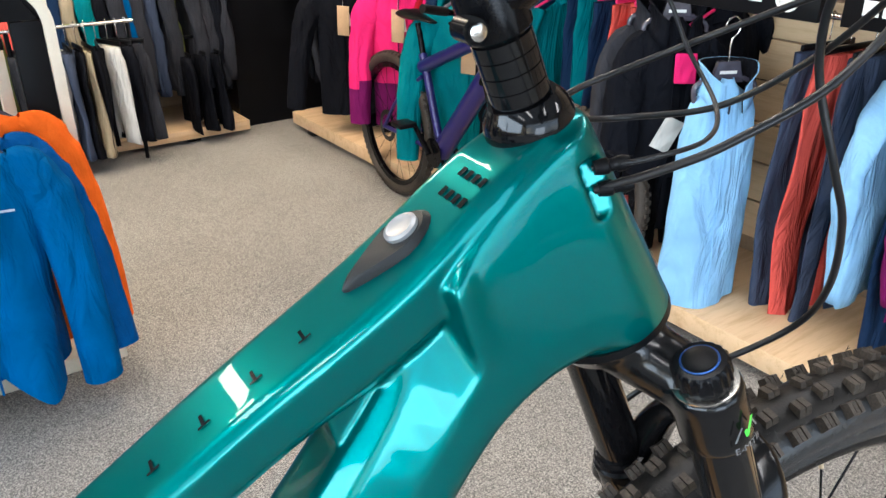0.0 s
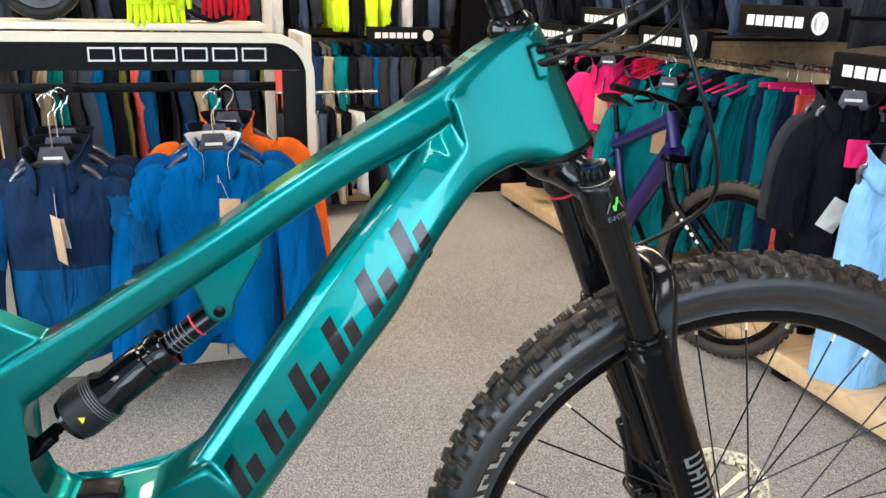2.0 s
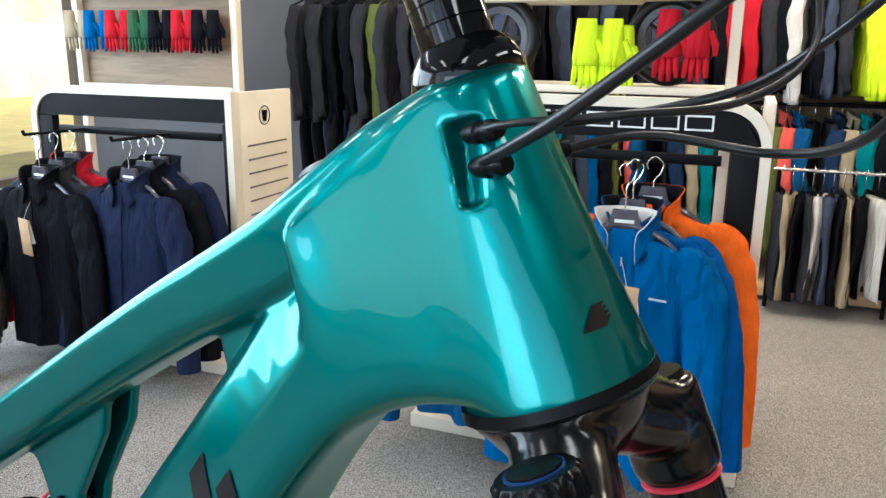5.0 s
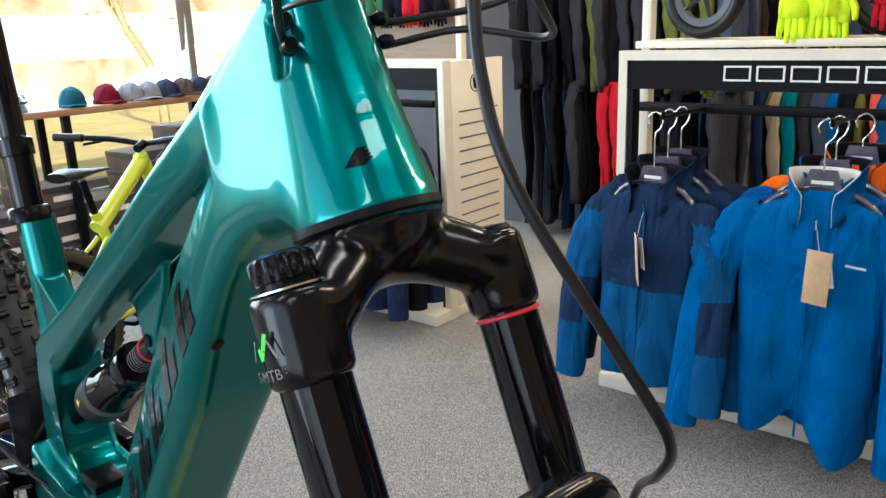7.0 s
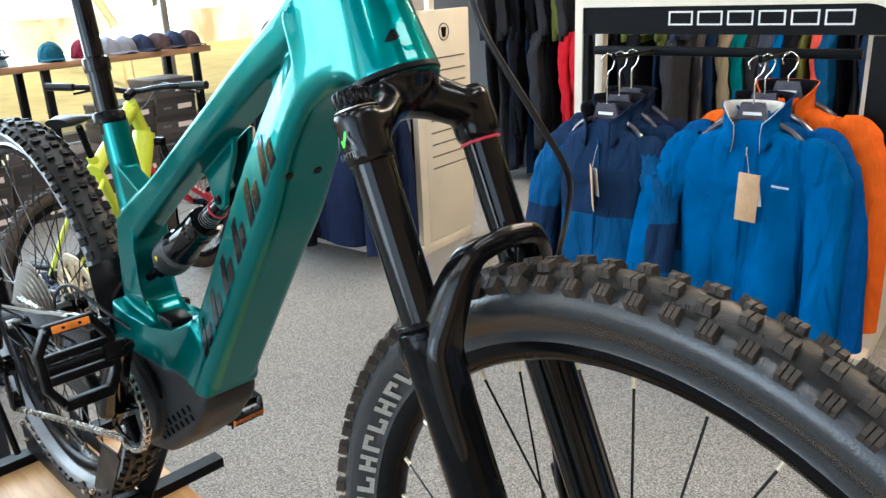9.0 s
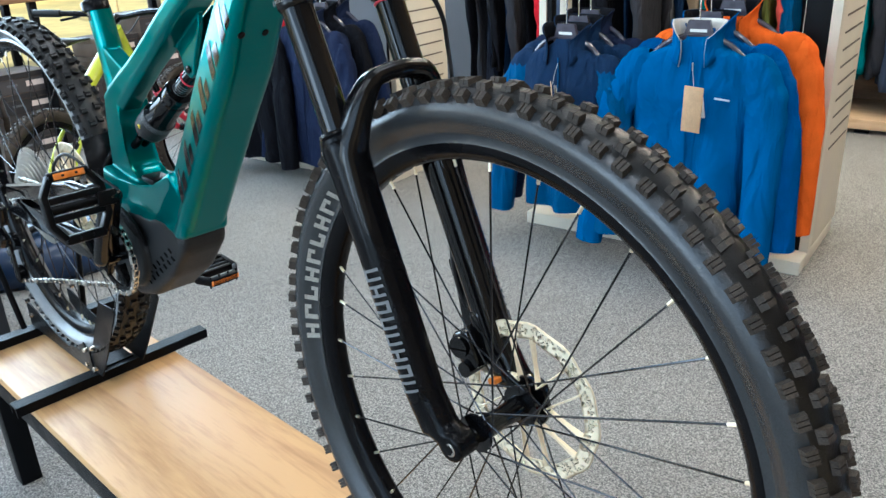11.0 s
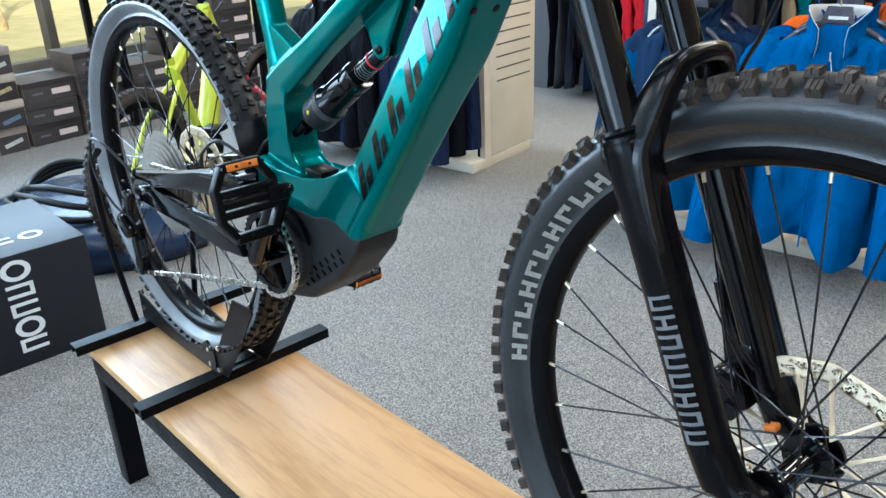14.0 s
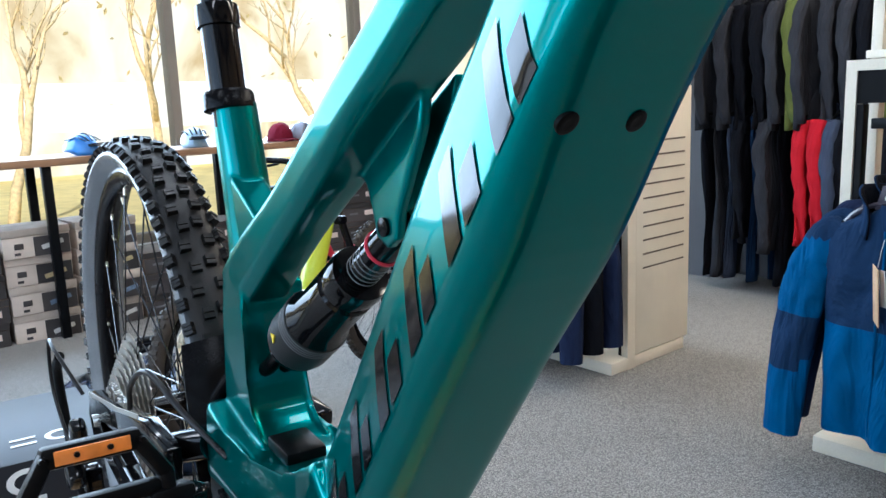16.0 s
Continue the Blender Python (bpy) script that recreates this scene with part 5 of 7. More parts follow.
# rear shock
S0, S1 = Vector((-0.6034, 0.026, 1.088)), Vector((-0.7994, 0.006, 0.941))
bm = B()
rod(bm, S0 + Vector((0, -0.016, 0)), S0 + Vector((0, 0.016, 0)), 0.0058, None, 16)
lathe(bm, S0 + Vector((0, -0.0175, 0)), S0 + Vector((0, 1, 0)), [(0, 0.0025), (0.0008, 0.0062), (0.003, 0.0062), (0.0032, 0.003)], 16)
bike("shock_bolt", bm, SATIN_BLACK, label="black pivot bolt")
bm = B()
lathe(bm, S0, S1, [(0.0, 0.0115), (0.006, 0.0125), (0.07, 0.0125)], 24)
shaft = bike("shock_shaft", bm, GLOSS_BLACK, label="black shock shaft with pale scale marks")
bm = B()
lathe(bm, S0 + (S1 - S0).normalized() * 0.03, S1, [(0, 0.0127), (0.0006, 0.0140), (0.002, 0.0140), (0.0026, 0.0127)], 24)
bike("shock_ring", bm, RED, shaft, "thin red o-ring")
for k in range(5):
    bm = B()
    lathe(bm, S0 + (S1 - S0).normalized() * (0.042 + 0.005 * k), S1, [(0, 0.01255), (0.0001, 0.0128), (0.001, 0.0128), (0.0011, 0.01255)], 24)
    bike("scale_mark", bm, GREY_DECAL, shaft)
bm = B()
lathe(bm, S0 + (S1 - S0).normalized() * 0.066, S1, [(0, 0.0135), (0.001, 0.0215), (0.006, 0.0228), (0.016, 0.0225), (0.018, 0.0205), (0.024, 0.0205), (0.026, 0.0225), (0.073, 0.0225), (0.078, 0.0262), (0.118, 0.0268), (0.126, 0.025), (0.132, 0.015)], 32)
can = bike("shock_body", bm, GLOSS_BLACK, label="glossy black air can")
bm = B()
lathe(bm, S0 + (S1 - S0).normalized() * 0.147, S1, [(0, 0.0268), (0.0002, 0.0271), (0.034, 0.0274), (0.040, 0.0262), (0.041, 0.024)], 32)
bike("shock_sleeve", bm, GREY_PLASTIC, can, "grey sleeve of the air can")
for k in range(4):
    bm = B()
    lathe(bm, S0 + (S1 - S0).normalized() * (0.149 + 0.003 * k), S1, [(0, 0.0272), (0.0001, 0.0275), (0.0008, 0.0275), (0.0009, 0.0272)], 32)
    bike("sleeve_stripe", bm, GREY_DECAL, can)
bm = B()
w = S0 + (S1 - S0).normalized() * 0.170
prism(bm, [(w.x - 0.004, w.z + 0.003), (w.x + 0.003, w.z + 0.003), (w.x, w.z - 0.004)], w.y - 0.0284, w.y - 0.0272)
bike("warning_label", bm, YELLOW, can, "small yellow triangle")
bm = B()
for s in (-1, 1):
    tube(bm, smooth_path([S0 + (S1 - S0) * 0.86 + Vector((0, s * 0.008, 0)), S0 + (S1 - S0) * 1.0 + Vector((0, s * 0.009, 0)), (-0.855, s * 0.010, 0.925), (-0.90, s * 0.03, 0.868)], 4), 0.007, 10)
bike("shock_yoke", bm, SATIN_BLACK, label="black yoke behind the shock")
bm = B()
box(bm, (0.042, 0.034, 0.012), pose(-0.732, -0.004, 0.896, 0, 2, 0), 0.003)
bike("charge_port", bm, PLASTIC, label="black rubber charge port cover")
for y in (-0.027, 0.008):
    bm = B()
    nn = Vector((0.83, 0, -0.558)).normalized()
    c = Vector((-0.385, y, 1.152 - BENCH)) + nn * 0.1
    c = FRAME.ray_cast(c, -nn)[1] + Vector((0, 0, BENCH))
    lathe(bm, c - nn * 0.004, c + nn, [(0, 0.0052), (0.0042, 0.0052), (0.0048, 0.004), (0.0044, 0.002)], 16)
    bike("rubber_plug", bm, PLASTIC)

# bench
bench = thing("display_bench", "oak-topped display bench with black steel legs", "bench", pose(0, 0, 0, 0, 0, 3))
X0, X1, YC, W = -1.495, 0.42, 0.02 - 0.045, 0.325
part("bench_top", box(B(), (X1 - X0, W, 0.024), ((X0 + X1) / 2, YC, BENCH - 0.012), 0.004), OAK, bench, "oak veneer top with cathedral grain and knots")
for s in (-1, 1):
    part("side_rail", box(B(), (X1 - X0 - 0.01, 0.04, 0.052), ((X0 + X1) / 2, YC + s * (W / 2 - 0.022), BENCH - 0.0505), 0.003), BLACK_STEEL, bench)
for x in (X0 + 0.035, X1 - 0.035):
    part("end_rail", box(B(), (0.04, W - 0.085, 0.052), (x, YC, BENCH - 0.0505), 0.003), BLACK_STEEL, bench)
    for s in (-1, 1):
        part("leg", box(B(), (0.05, 0.05, BENCH - 0.077), (x - 0.002, YC + s * (W / 2 - 0.028), (BENCH - 0.077) / 2), 0.003), BLACK_STEEL, bench)

# wheel stand
stand = thing("wheel_stand", "black steel wheel stand holding the rear tyre on the bench", "stand", pose(-0.035, 0, BENCH, 0, 0, 3))
for x in (-1.105, -1.445):
    bm = B()
    box(bm, (0.034, 0.445, 0.004), (x, 0.0, 0.020))
    box(bm, (0.004, 0.445, 0.020), (x + 0.015, 0.0, 0.010))
    box(bm, (0.004, 0.445, 0.020), (x - 0.015, 0.0, 0.010))
    part("cross_bar", bm, BLACK_STEEL, stand)
bm = B()
box(bm, (0.34, 0.085, 0.003), (-1.275, 0, 0.0235))
part("base_plate", bm, BLACK_STEEL, stand)
for s in (-1, 1):
    bm = B()
    prism(bm, [(-1.455, 0.024), (-1.098, 0.024), (-1.098, 0.072), (-1.125, 0.092), (-1.165, 0.066), (-1.225, 0.047), (-1.33, 0.062), (-1.39, 0.078), (-1.43, 0.090), (-1.455, 0.088)], s * 0.050 - 0.0015, s * 0.050 + 0.0015)
    part("side_plate", bm, BLACK_STEEL, stand)
    bm = B()
    prism(bm, [(-1.125, 0.028), (-1.060, 0.028), (-1.005, 0.10), (-0.915, 0.228), (-0.922, 0.238), (-0.985, 0.234), (-1.075, 0.10)], s * 0.0465 - 0.0015, s * 0.0465 + 0.0015)
    part("tyre_cheek", bm, BLACK_STEEL, stand)
    bm = B()
    rod(bm, (-1.44, s * 0.075, 0.03), (-1.44, s * 0.085, 0.12), 0.007, None, 10)
    tube(bm, smooth_path([(-1.44, s * 0.085, 0.12), (-1.43, s * 0.10, 0.25), (-1.40, s * 0.112, 0.42), (-1.34, s * 0.112, 0.47)], 5), 0.007, 10)
    part("upright_rod", bm, BLACK_STEEL, stand)
    for x, z in ((-1.43, 0.06), (-1.43, 0.10), (-1.11, 0.045), (-1.11, 0.08), (-1.075, 0.045), (-1.065, 0.10)):
        bm = B()
        rod(bm, (x, s * 0.050, z), (x, s * 0.059, z), 0.006, 0.005, 8)
        part("bolt", bm, STEEL, stand)


# clothing
CLOTHS = {}


def fabric(name, color):
    if name not in CLOTHS:
        CLOTHS[name] = cloth(name, color)
    return CLOTHS[name]


NAVY = fabric("navy_fleece", (0.010, 0.026, 0.066))
MID_BLUE = fabric("mid_blue_fleece", (0.006, 0.066, 0.175))
BRIGHT_BLUE = fabric("bright_blue_shell", (0.002, 0.088, 0.262))
ORANGE_CLOTH = fabric("orange_shell", (0.78, 0.13, 0.012))
BLACK_CLOTH = fabric("black_shell", (0.005, 0.0055, 0.008))
CHARCOAL = fabric("charcoal_cloth", (0.028, 0.029, 0.035))
SLATE = fabric("slate_blue_cloth", (0.045, 0.058, 0.095))
KHAKI = fabric("khaki_cloth", (0.33, 0.27, 0.18))
OLIVE = fabric("olive_cloth", (0.10, 0.115, 0.03))
NEON = fabric("neon_yellow_cloth", (0.72, 0.95, 0.02))
RED_CLOTH = fabric("red_cloth", (0.44, 0.012, 0.022))
CORAL = fabric("coral_cloth", (0.62, 0.09, 0.07))
PINK = fabric("hot_pink_cloth", (0.74, 0.02, 0.15))
PLUM = fabric("plum_cloth", (0.14, 0.008, 0.08))
TEAL_CLOTH = fabric("teal_cloth", (0.005, 0.15, 0.17))
SKY = fabric("light_blue_cloth", (0.25, 0.48, 0.74))
PALE = fabric("pale_grey_cloth", (0.55, 0.54, 0.51))
GREEN_CLOTH = fabric("bottle_green_cloth", (0.03, 0.10, 0.05))
PINK_PLASTIC = material("hot_pink_plastic", (0.75, 0.02, 0.14), 0.35, stain=0.1, stain_size=30)
SLOT_SHADE = material("slot_shade_strip", (0.13, 0.105, 0.08), 0.6, grain=0.05, grain_size=300, stain=0.07, stain_size=5)
CLEAR = material("dark_clear_plastic", (0.06, 0.055, 0.075), 0.25, stain=0.2, stain_size=30, coat=0.5)
WIRE = material("bright_hook_wire", (0.7, 0.68, 0.64), 0.22, 1.0, stain=0.1, stain_size=40)


def soft_ring(cx, cy, z, a, b, seed, folds, n=32, power=2.6):
    """A wavy closed ring round a garment."""
    out = []
    for k in range(n):
        t = 2 * math.pi * k / n
        c, s = math.cos(t), math.sin(t)
        r = (abs(c) ** power + abs(s) ** power) ** (-1 / power)
        w = noise.noise(Vector((3.1 * c + seed, 3.1 * s, 0.9 * z))) * folds + noise.noise(Vector((9 * c + seed, 9 * s - seed, 1.6 * z))) * folds * 0.6 + abs(noise.noise(Vector((5 * c - seed, 5 * s, 5 * z + c)))) * folds * 0.35
        out.append(Vector((cx + a * r * c * (1 + w * 0.25), cy + (b * r + w * 0.55 * b) * s, z)))
    return out


def crease(x, z, seed, side):
    """How far the hanging cloth stands out: long drapes that deepen towards the hem, and short pulls across."""
    low = min(1.0, max(0.0, -z / 0.7))
    drape = noise.noise(Vector((x * 7.5 + seed * 3.1, side * 4.0, z * 1.0 + x * 2)))
    fine = noise.noise(Vector((x * 21 - seed, side * 7.0 + seed, z * 3.2 - x * 4)))
    pull = noise.noise(Vector((x * 5 + seed, side * 3.0, z * 10 + abs(x) * 14)))
    ridge = 1 - 2 * abs(noise.noise(Vector((x * 12 + z * 5, seed, side * 5.0))))
    return 0.072 * low * drape + 0.008 * (0.3 + low) * fine + 0.009 * pull + 0.008 * ridge * (0.4 + low)


def garment_torso(bm, wide, deep, tall, seed, bands, hem_wide=0.95, flap=0.0):
    """Front and back of a jacket as one soft shell, from the neck over the sloping shoulders to the hem."""
    h = wide / 2
    rows = [(0.012, 0.16, 0.62), (0.0, 0.19, 0.66), (-0.016, 0.34, 0.66), (-0.032, 0.54, 0.66), (-0.050, 0.74, 0.66), (-0.072, 0.90, 0.68), (-0.10, 0.985, 0.76), (-0.14, 1.0, 0.86)]
    rows += [(-z, 1.0 + 0.03 * math.sin(z * 4 + seed) + (hem_wide - 1.0) * (z / tall) ** 0.8, 0.92 + 0.30 * z / tall) for z in np.linspace(0.18, tall, 26)]
    rings = []
    for z, a, b in rows:
        ring = []
        for k in range(60):
            t = 2 * math.pi * k / 60
            c, s = math.cos(t), math.sin(t)
            r = (abs(c) ** 2.9 + abs(s) ** 2.4) ** (-1 / 2.6)
            x = h * a * r * c
            side = -1 if s < 0 else 1
            y = deep / 2 * b * r * s + side * abs(s) ** 0.5 * crease(x, z, seed, side) * deep / 0.13
            low = max(0, -z / tall)
            hem = 0.012 * noise.noise(Vector((x * 6, seed, side))) * low ** 3
            if flap and side < 0:
                # the unzipped front swings open at the hem
                hem += flap * low ** 4 * (0.085 * math.exp(-((x + 0.02) / 0.06) ** 2) - 0.03 * math.exp(-((x - 0.13) / 0.05) ** 2))
                y += flap * low ** 3 * (0.05 * math.exp(-((x + 0.02) / 0.06) ** 2) - 0.06 * math.exp(-((x - 0.12) / 0.06) ** 2))
            ring.append(Vector((x * (1 + 0.05 * noise.noise(Vector((z * 5, seed, side)))), y, z + hem)))
        rings.append(ring)
    rings_to_faces(bm, rings, cap=False)
    for f in bm.faces:
        z = -f.calc_center_median().z
        f.material_index = sum(1 for q in bands if z > q) % 2


def garment_sleeve(bm, s, wide, seed, length, bands, spread):
    """A sleeve that hangs from the shoulder, flattened, with crossing wrinkles at the elbow."""
    x0 = s * wide * 0.5
    pts = smooth_path([(x0 - s * 0.075, 0, -0.085), (x0 - s * 0.018, -0.002, -0.12), (x0 + s * (0.028 + spread * 0.2), -0.028, -0.22), (x0 + s * (0.044 + spread * 0.6), -0.062, -0.42), (x0 + s * (0.046 + spread), -0.098, -length)], 7)
    n = len(pts)
    rings = []
    for i, p in enumerate(pts):
        q = i / (n - 1)
        w = (0.050 + 0.034 * min(1, q * 5)) * (1 - 0.36 * q)
        d = (0.036 + 0.012 * min(1, q * 4)) * (1 - 0.22 * q)
        a = pts[min(i + 1, n - 1)] - pts[max(i - 1, 0)]
        across = Vector((-a.z, 0, a.x)).normalized()
        if across.x < 0:
            across = -across
        ring = []
        for k in range(26):
            t = 2 * math.pi * k / 26
            c, e = math.cos(t), math.sin(t)
            elbow = math.exp(-((q - 0.5) / 0.3) ** 2)
            wr = 0.20 * elbow * noise.noise(Vector((c * 1.3 + seed, e * 1.3, q * 15 + c * 2))) + 0.13 * noise.noise(Vector((c * 2.2 + seed, e * 2.2, q * 4.5))) + 0.06 * noise.noise(Vector((c * 5, e * 5 - seed, q * 9)))
            ring.append(p + across * (w * c * (1 + 0.7 * wr)) + Vector((0, d * e * (1 + 1.5 * wr), 0)))
        rings.append(ring)
    rings_to_faces(bm, rings, cap=False)
    for f in bm.faces:
        z = -f.calc_center_median().z
        f.material_index = sum(1 for q in bands if z > q) % 2


def jacket(name, label, m, main, low=None, wide=0.46, deep=0.13, tall=0.82, seed=1.0, split=0.46, tag=True, lining=None, hook=0.22, group="", spread=0.08, sleeve=0.72, tag_x=0.01, tag_turn=-6, mark=False, gap=26, blocks=False, hem_wide=0.95, flap=0.0, far=None):
    """A jacket on a hanger, facing local -y; its origin is the base of the neck."""
    ob = thing(name, label, "jacket", m, group)
    mats = [main, low or main]
    bm = B()
    garment_torso(bm, wide, deep, tall, seed, (split,) if low else (), hem_wide, flap)
    body = part("body", bm, mats, ob, angle=180)
    for s in (-1, 1) if sleeve else ():
        bm = B()
        garment_sleeve(bm, s, wide, seed + s, sleeve, (0.10, split, split + 0.15) if blocks else (split,) if low else (), spread if s < 0 or far is None else far)
        part("sleeve", bm, mats, ob, angle=180)
    # standing collar, open at the throat
    for word, grow, stuff_ in (("collar", 0.0, main), ("collar_lining", -0.0045, lining or BLACK_CLOTH)):
        bm = B()
        rings = []
        for i in range(25):
            t = math.radians(-90 + gap + (360 - 2 * gap) * i / 24)
            c, s = math.cos(t), math.sin(t)
            front = max(0, -s)
            ring = []
            for h, a in ((-0.035, 0.094), (-0.01, 0.087), (0.02, 0.083), (0.05, 0.088), (0.062, 0.096)):
                wob = 0.006 * noise.noise(Vector((c * 3, s * 3 + seed, h * 30)))
                ring.append(Vector(((a + grow + wob) * c * 1.02, (a * 0.72 + grow + wob) * s - 0.008 * front, h - 0.058 * front * front - 0.012 * front)))
            inner = [p - Vector((p.x, p.y, 0)).normalized() * 0.0035 for p in ring]
            rings.append(ring + inner[::-1])
        rings_to_faces(bm, rings)
        part(word, bm, stuff_, ob, angle=180)
    # zip and its puller
    y0 = -deep / 2 * 0.66
    bm = B()
    zs = np.linspace(-0.055, -tall + 0.02, 26)
    tube(bm, [(0.004 * noise.noise(Vector((seed, z * 4, 0))), -deep / 2 * (0.70 + 0.45 * min(1, -z / 0.3)) - crease(0.0, z, seed, -1) * deep / 0.13 - 0.002, z) for z in zs], 0.0035, 6)
    part("zip", bm, low or main, ob)
    part("zip_puller", box(B(), (0.006, 0.004, 0.028), (0.002, y0 - 0.012, -0.085), 0.001), PALE if lining else CHARCOAL, ob, "small zip puller")
    if mark:
        part("chest_mark", box(B(), (0.052, 0.0016, 0.007), pose(0.118, -deep / 2 - 0.016, -0.185, 3, 6, 4), 0.0004), PALE_MARK, ob, "small pale chest print")
    # hanger
    bm = B()
    tube(bm, smooth_path([(-wide * 0.40, 0, -0.075), (-0.1, 0, -0.012), (0, 0, 0.016), (0.1, 0, -0.012), (wide * 0.40, 0, -0.075)], 4), 0.009, 8)
    prism(bm, [(-0.055, -0.005), (0.055, -0.005), (0.036, 0.062), (-0.036, 0.062)], -0.008, 0.008)
    hang_ = part("hanger", bm, CLEAR, ob, "dark clear plastic hanger")
    part("hanger_print", box(B(), (0.058, 0.001, 0.010), (0, -0.0092, 0.028)), WHITE_PRINT, hang_)
    bm = B()
    tube(bm, smooth_path([(0, 0, 0.06), (0, 0, hook - 0.075), (0.018, 0, hook - 0.05), (0.024, 0, hook - 0.02), (0.0, 0, hook), (-0.024, 0, hook - 0.018), (-0.02, 0, hook - 0.04)], 5), 0.0026, 8)
    part("hook", bm, WIRE, hang_, "bright wire hook")
    if tag:
        bm = B()
        box(bm, (0.068, 0.003, 0.16), pose(tag_x, -deep / 2 - 0.048, -0.22, 4, 3, tag_turn), 0.001)
        t = part("tag", bm, CARD, ob, "brown card price tag")
        part("tag_thread", tube_of([(tag_x, -deep / 2 - 0.047, -0.145), (tag_x * 0.5, -deep / 2 - 0.02, -0.10), (0, y0 - 0.012, -0.07)], 0.0009), PALE, t)
        part("second_tag", box(B(), (0.045, 0.0012, 0.10), pose(tag_x + 0.014, -deep / 2 - 0.042, -0.20, 4, -8, tag_turn + 9)), WHITE_PRINT, t, "small white swing ticket")
    return ob


def tube_of(pts, r):
    bm = B()
    tube(bm, pts, r, 5)
    return bm


PALE_MARK = material("pale_blue_print", (0.45, 0.6, 0.75), 0.5, grain=0.05, grain_size=300)


def hung_ring(cx, cy, z, a, b, seed, n):
    """A thin ring round an edge-on garment, with hanging folds along both faces."""
    out = []
    for k in range(n):
        t = 2 * math.pi * k / n
        c, s = math.cos(t), math.sin(t)
        r = (abs(c) ** 2.2 + abs(s) ** 2.2) ** (-1 / 2.2)
        y = b * r * s
        side = 1 if c > 0 else -1
        low = min(1, -z / 0.6)
        fold = 0.022 * low * noise.noise(Vector((y * 13 + seed * 3, side * 1.5, z * 1.4))) + 0.010 * noise.noise(Vector((y * 26, side + seed, z * 5)))
        hem = 0.03 * noise.noise(Vector((y * 5 + seed, side, 0))) * low ** 3
        out.append(Vector((cx + a * r * c + fold * (0.3 + abs(c)), cy + y * (1 + 0.06 * noise.noise(Vector((z * 6, seed, s)))), z + hem)))
    return out


def edge_parts(shape, mats, seed):
    """The pieces of a garment hung flat on a rail: thin along x, broad along y; origin at the hook."""
    key = (shape, tuple(m.name for m in mats), seed)
    if key in EDGES:
        return EDGES[key]
    pieces = []
    hanger = B()
    if shape in ("trousers", "shorts"):
        tall, thick, splay = (0.95, 0.105, 0.03) if shape == "trousers" else (0.44, 0.100, 0.075)
        for s in (-1, 1):
            rings = []
            for q in np.linspace(0, 1, 16):
                z = -0.10 - tall * q
                sway = 0.02 * noise.noise(Vector((seed, q * 2.5, s)))
                rings.append(hung_ring(0.012 * s + sway, s * (0.055 + splay * q) * (1 if q > 0.12 else 0.7) + sway, z, 0.020 + 0.008 * math.sin(q * 5 + seed), thick - (0.045 if shape == "trousers" else 0.012) * q, seed + s, 22))
            bm = B()
            rings_to_faces(bm, rings)
            pieces.append(("leg", mesh_of("leg", bm, mats[0], angle=180)))
        box(hanger, (0.012, 0.26, 0.02), (0, 0, -0.085), 0.004, 1)
    else:
        rng = random.Random(seed)
        tall = {"jacket": 0.74, "shirt": 0.62}[shape] * rng.uniform(0.9, 1.08)
        broad = rng.uniform(0.88, 1.04)
        rings = []
        for q in np.linspace(0, 1, 18):
            z = -0.085 - tall * q
            wide = (0.06 + 0.165 * min(1, q / 0.13) ** 0.8 + 0.02 * q) * broad
            rings.append(hung_ring(0.022 * noise.noise(Vector((seed * 2, q * 2.2, 0))), 0.012 * noise.noise(Vector((seed, q * 3.0, 4))), z, 0.014 + 0.016 * min(1, q * 3), wide, seed, 36))
        bm = B()
        rings_to_faces(bm, rings)
        pieces.append(("body", mesh_of("body", bm, mats[0], angle=180)))
        for s in (-1, 1):
            out = rng.uniform(-0.015, 0.02)
            pts = smooth_path([(0, s * 0.19 * broad, -0.125), (0.014 * s, s * (0.235 + out * 0.5) * broad, -0.27), (0.022 + 0.012 * s, s * (0.232 + out), -0.50), (0.026, s * (0.20 + out), -0.085 - tall * rng.uniform(0.9, 1.04))], 6)
            bm = B()
            tube(bm, pts, [(0.05 - 0.016 * i / (len(pts) - 1)) * (1 + 0.18 * noise.noise(Vector((i * 0.5, seed, s)))) for i in range(len(pts))], 12, flat=0.55)
            for v in bm.verts:
                v.co += Vector((0.016, 0.012, 0)) * noise.noise(Vector((v.co.x * 14 + seed, v.co.y * 14, v.co.z * 11)))
            pieces.append(("sleeve", mesh_of("sleeve", bm, mats[0], angle=180)))
        # turned-up collar
        bm = B()
        rings = [[Vector((0.045 * math.cos(a_) * g_, 0.085 * math.sin(a_) * g_, z_ - 0.02 * math.cos(a_))) for a_ in np.linspace(0, 2 * math.pi, 14, endpoint=False)] for z_, g_ in ((-0.125, 1.0), (-0.09, 0.9), (-0.055, 0.95), (-0.052, 0.84), (-0.10, 0.8))]
        rings_to_faces(bm, rings, cap=False)
        pieces.append(("collar", mesh_of("collar", bm, mats[0], angle=180)))
        tube(hanger, smooth_path([(0, -0.2, -0.12), (0, 0, -0.062), (0, 0.2, -0.12)], 3), 0.006, 6, 1)
    tube(hanger, smooth_path([(0, 0, -0.07), (0, 0.0, -0.015), (0, 0.016, 0.004), (0, 0.0, 0.016), (0, -0.015, 0.0)], 4), 0.0022, 6, 0)
    pieces.append(("hanger", mesh_of("hanger", hanger, mats[1:], angle=180)))
    EDGES[key] = pieces
    return pieces


EDGES = {}


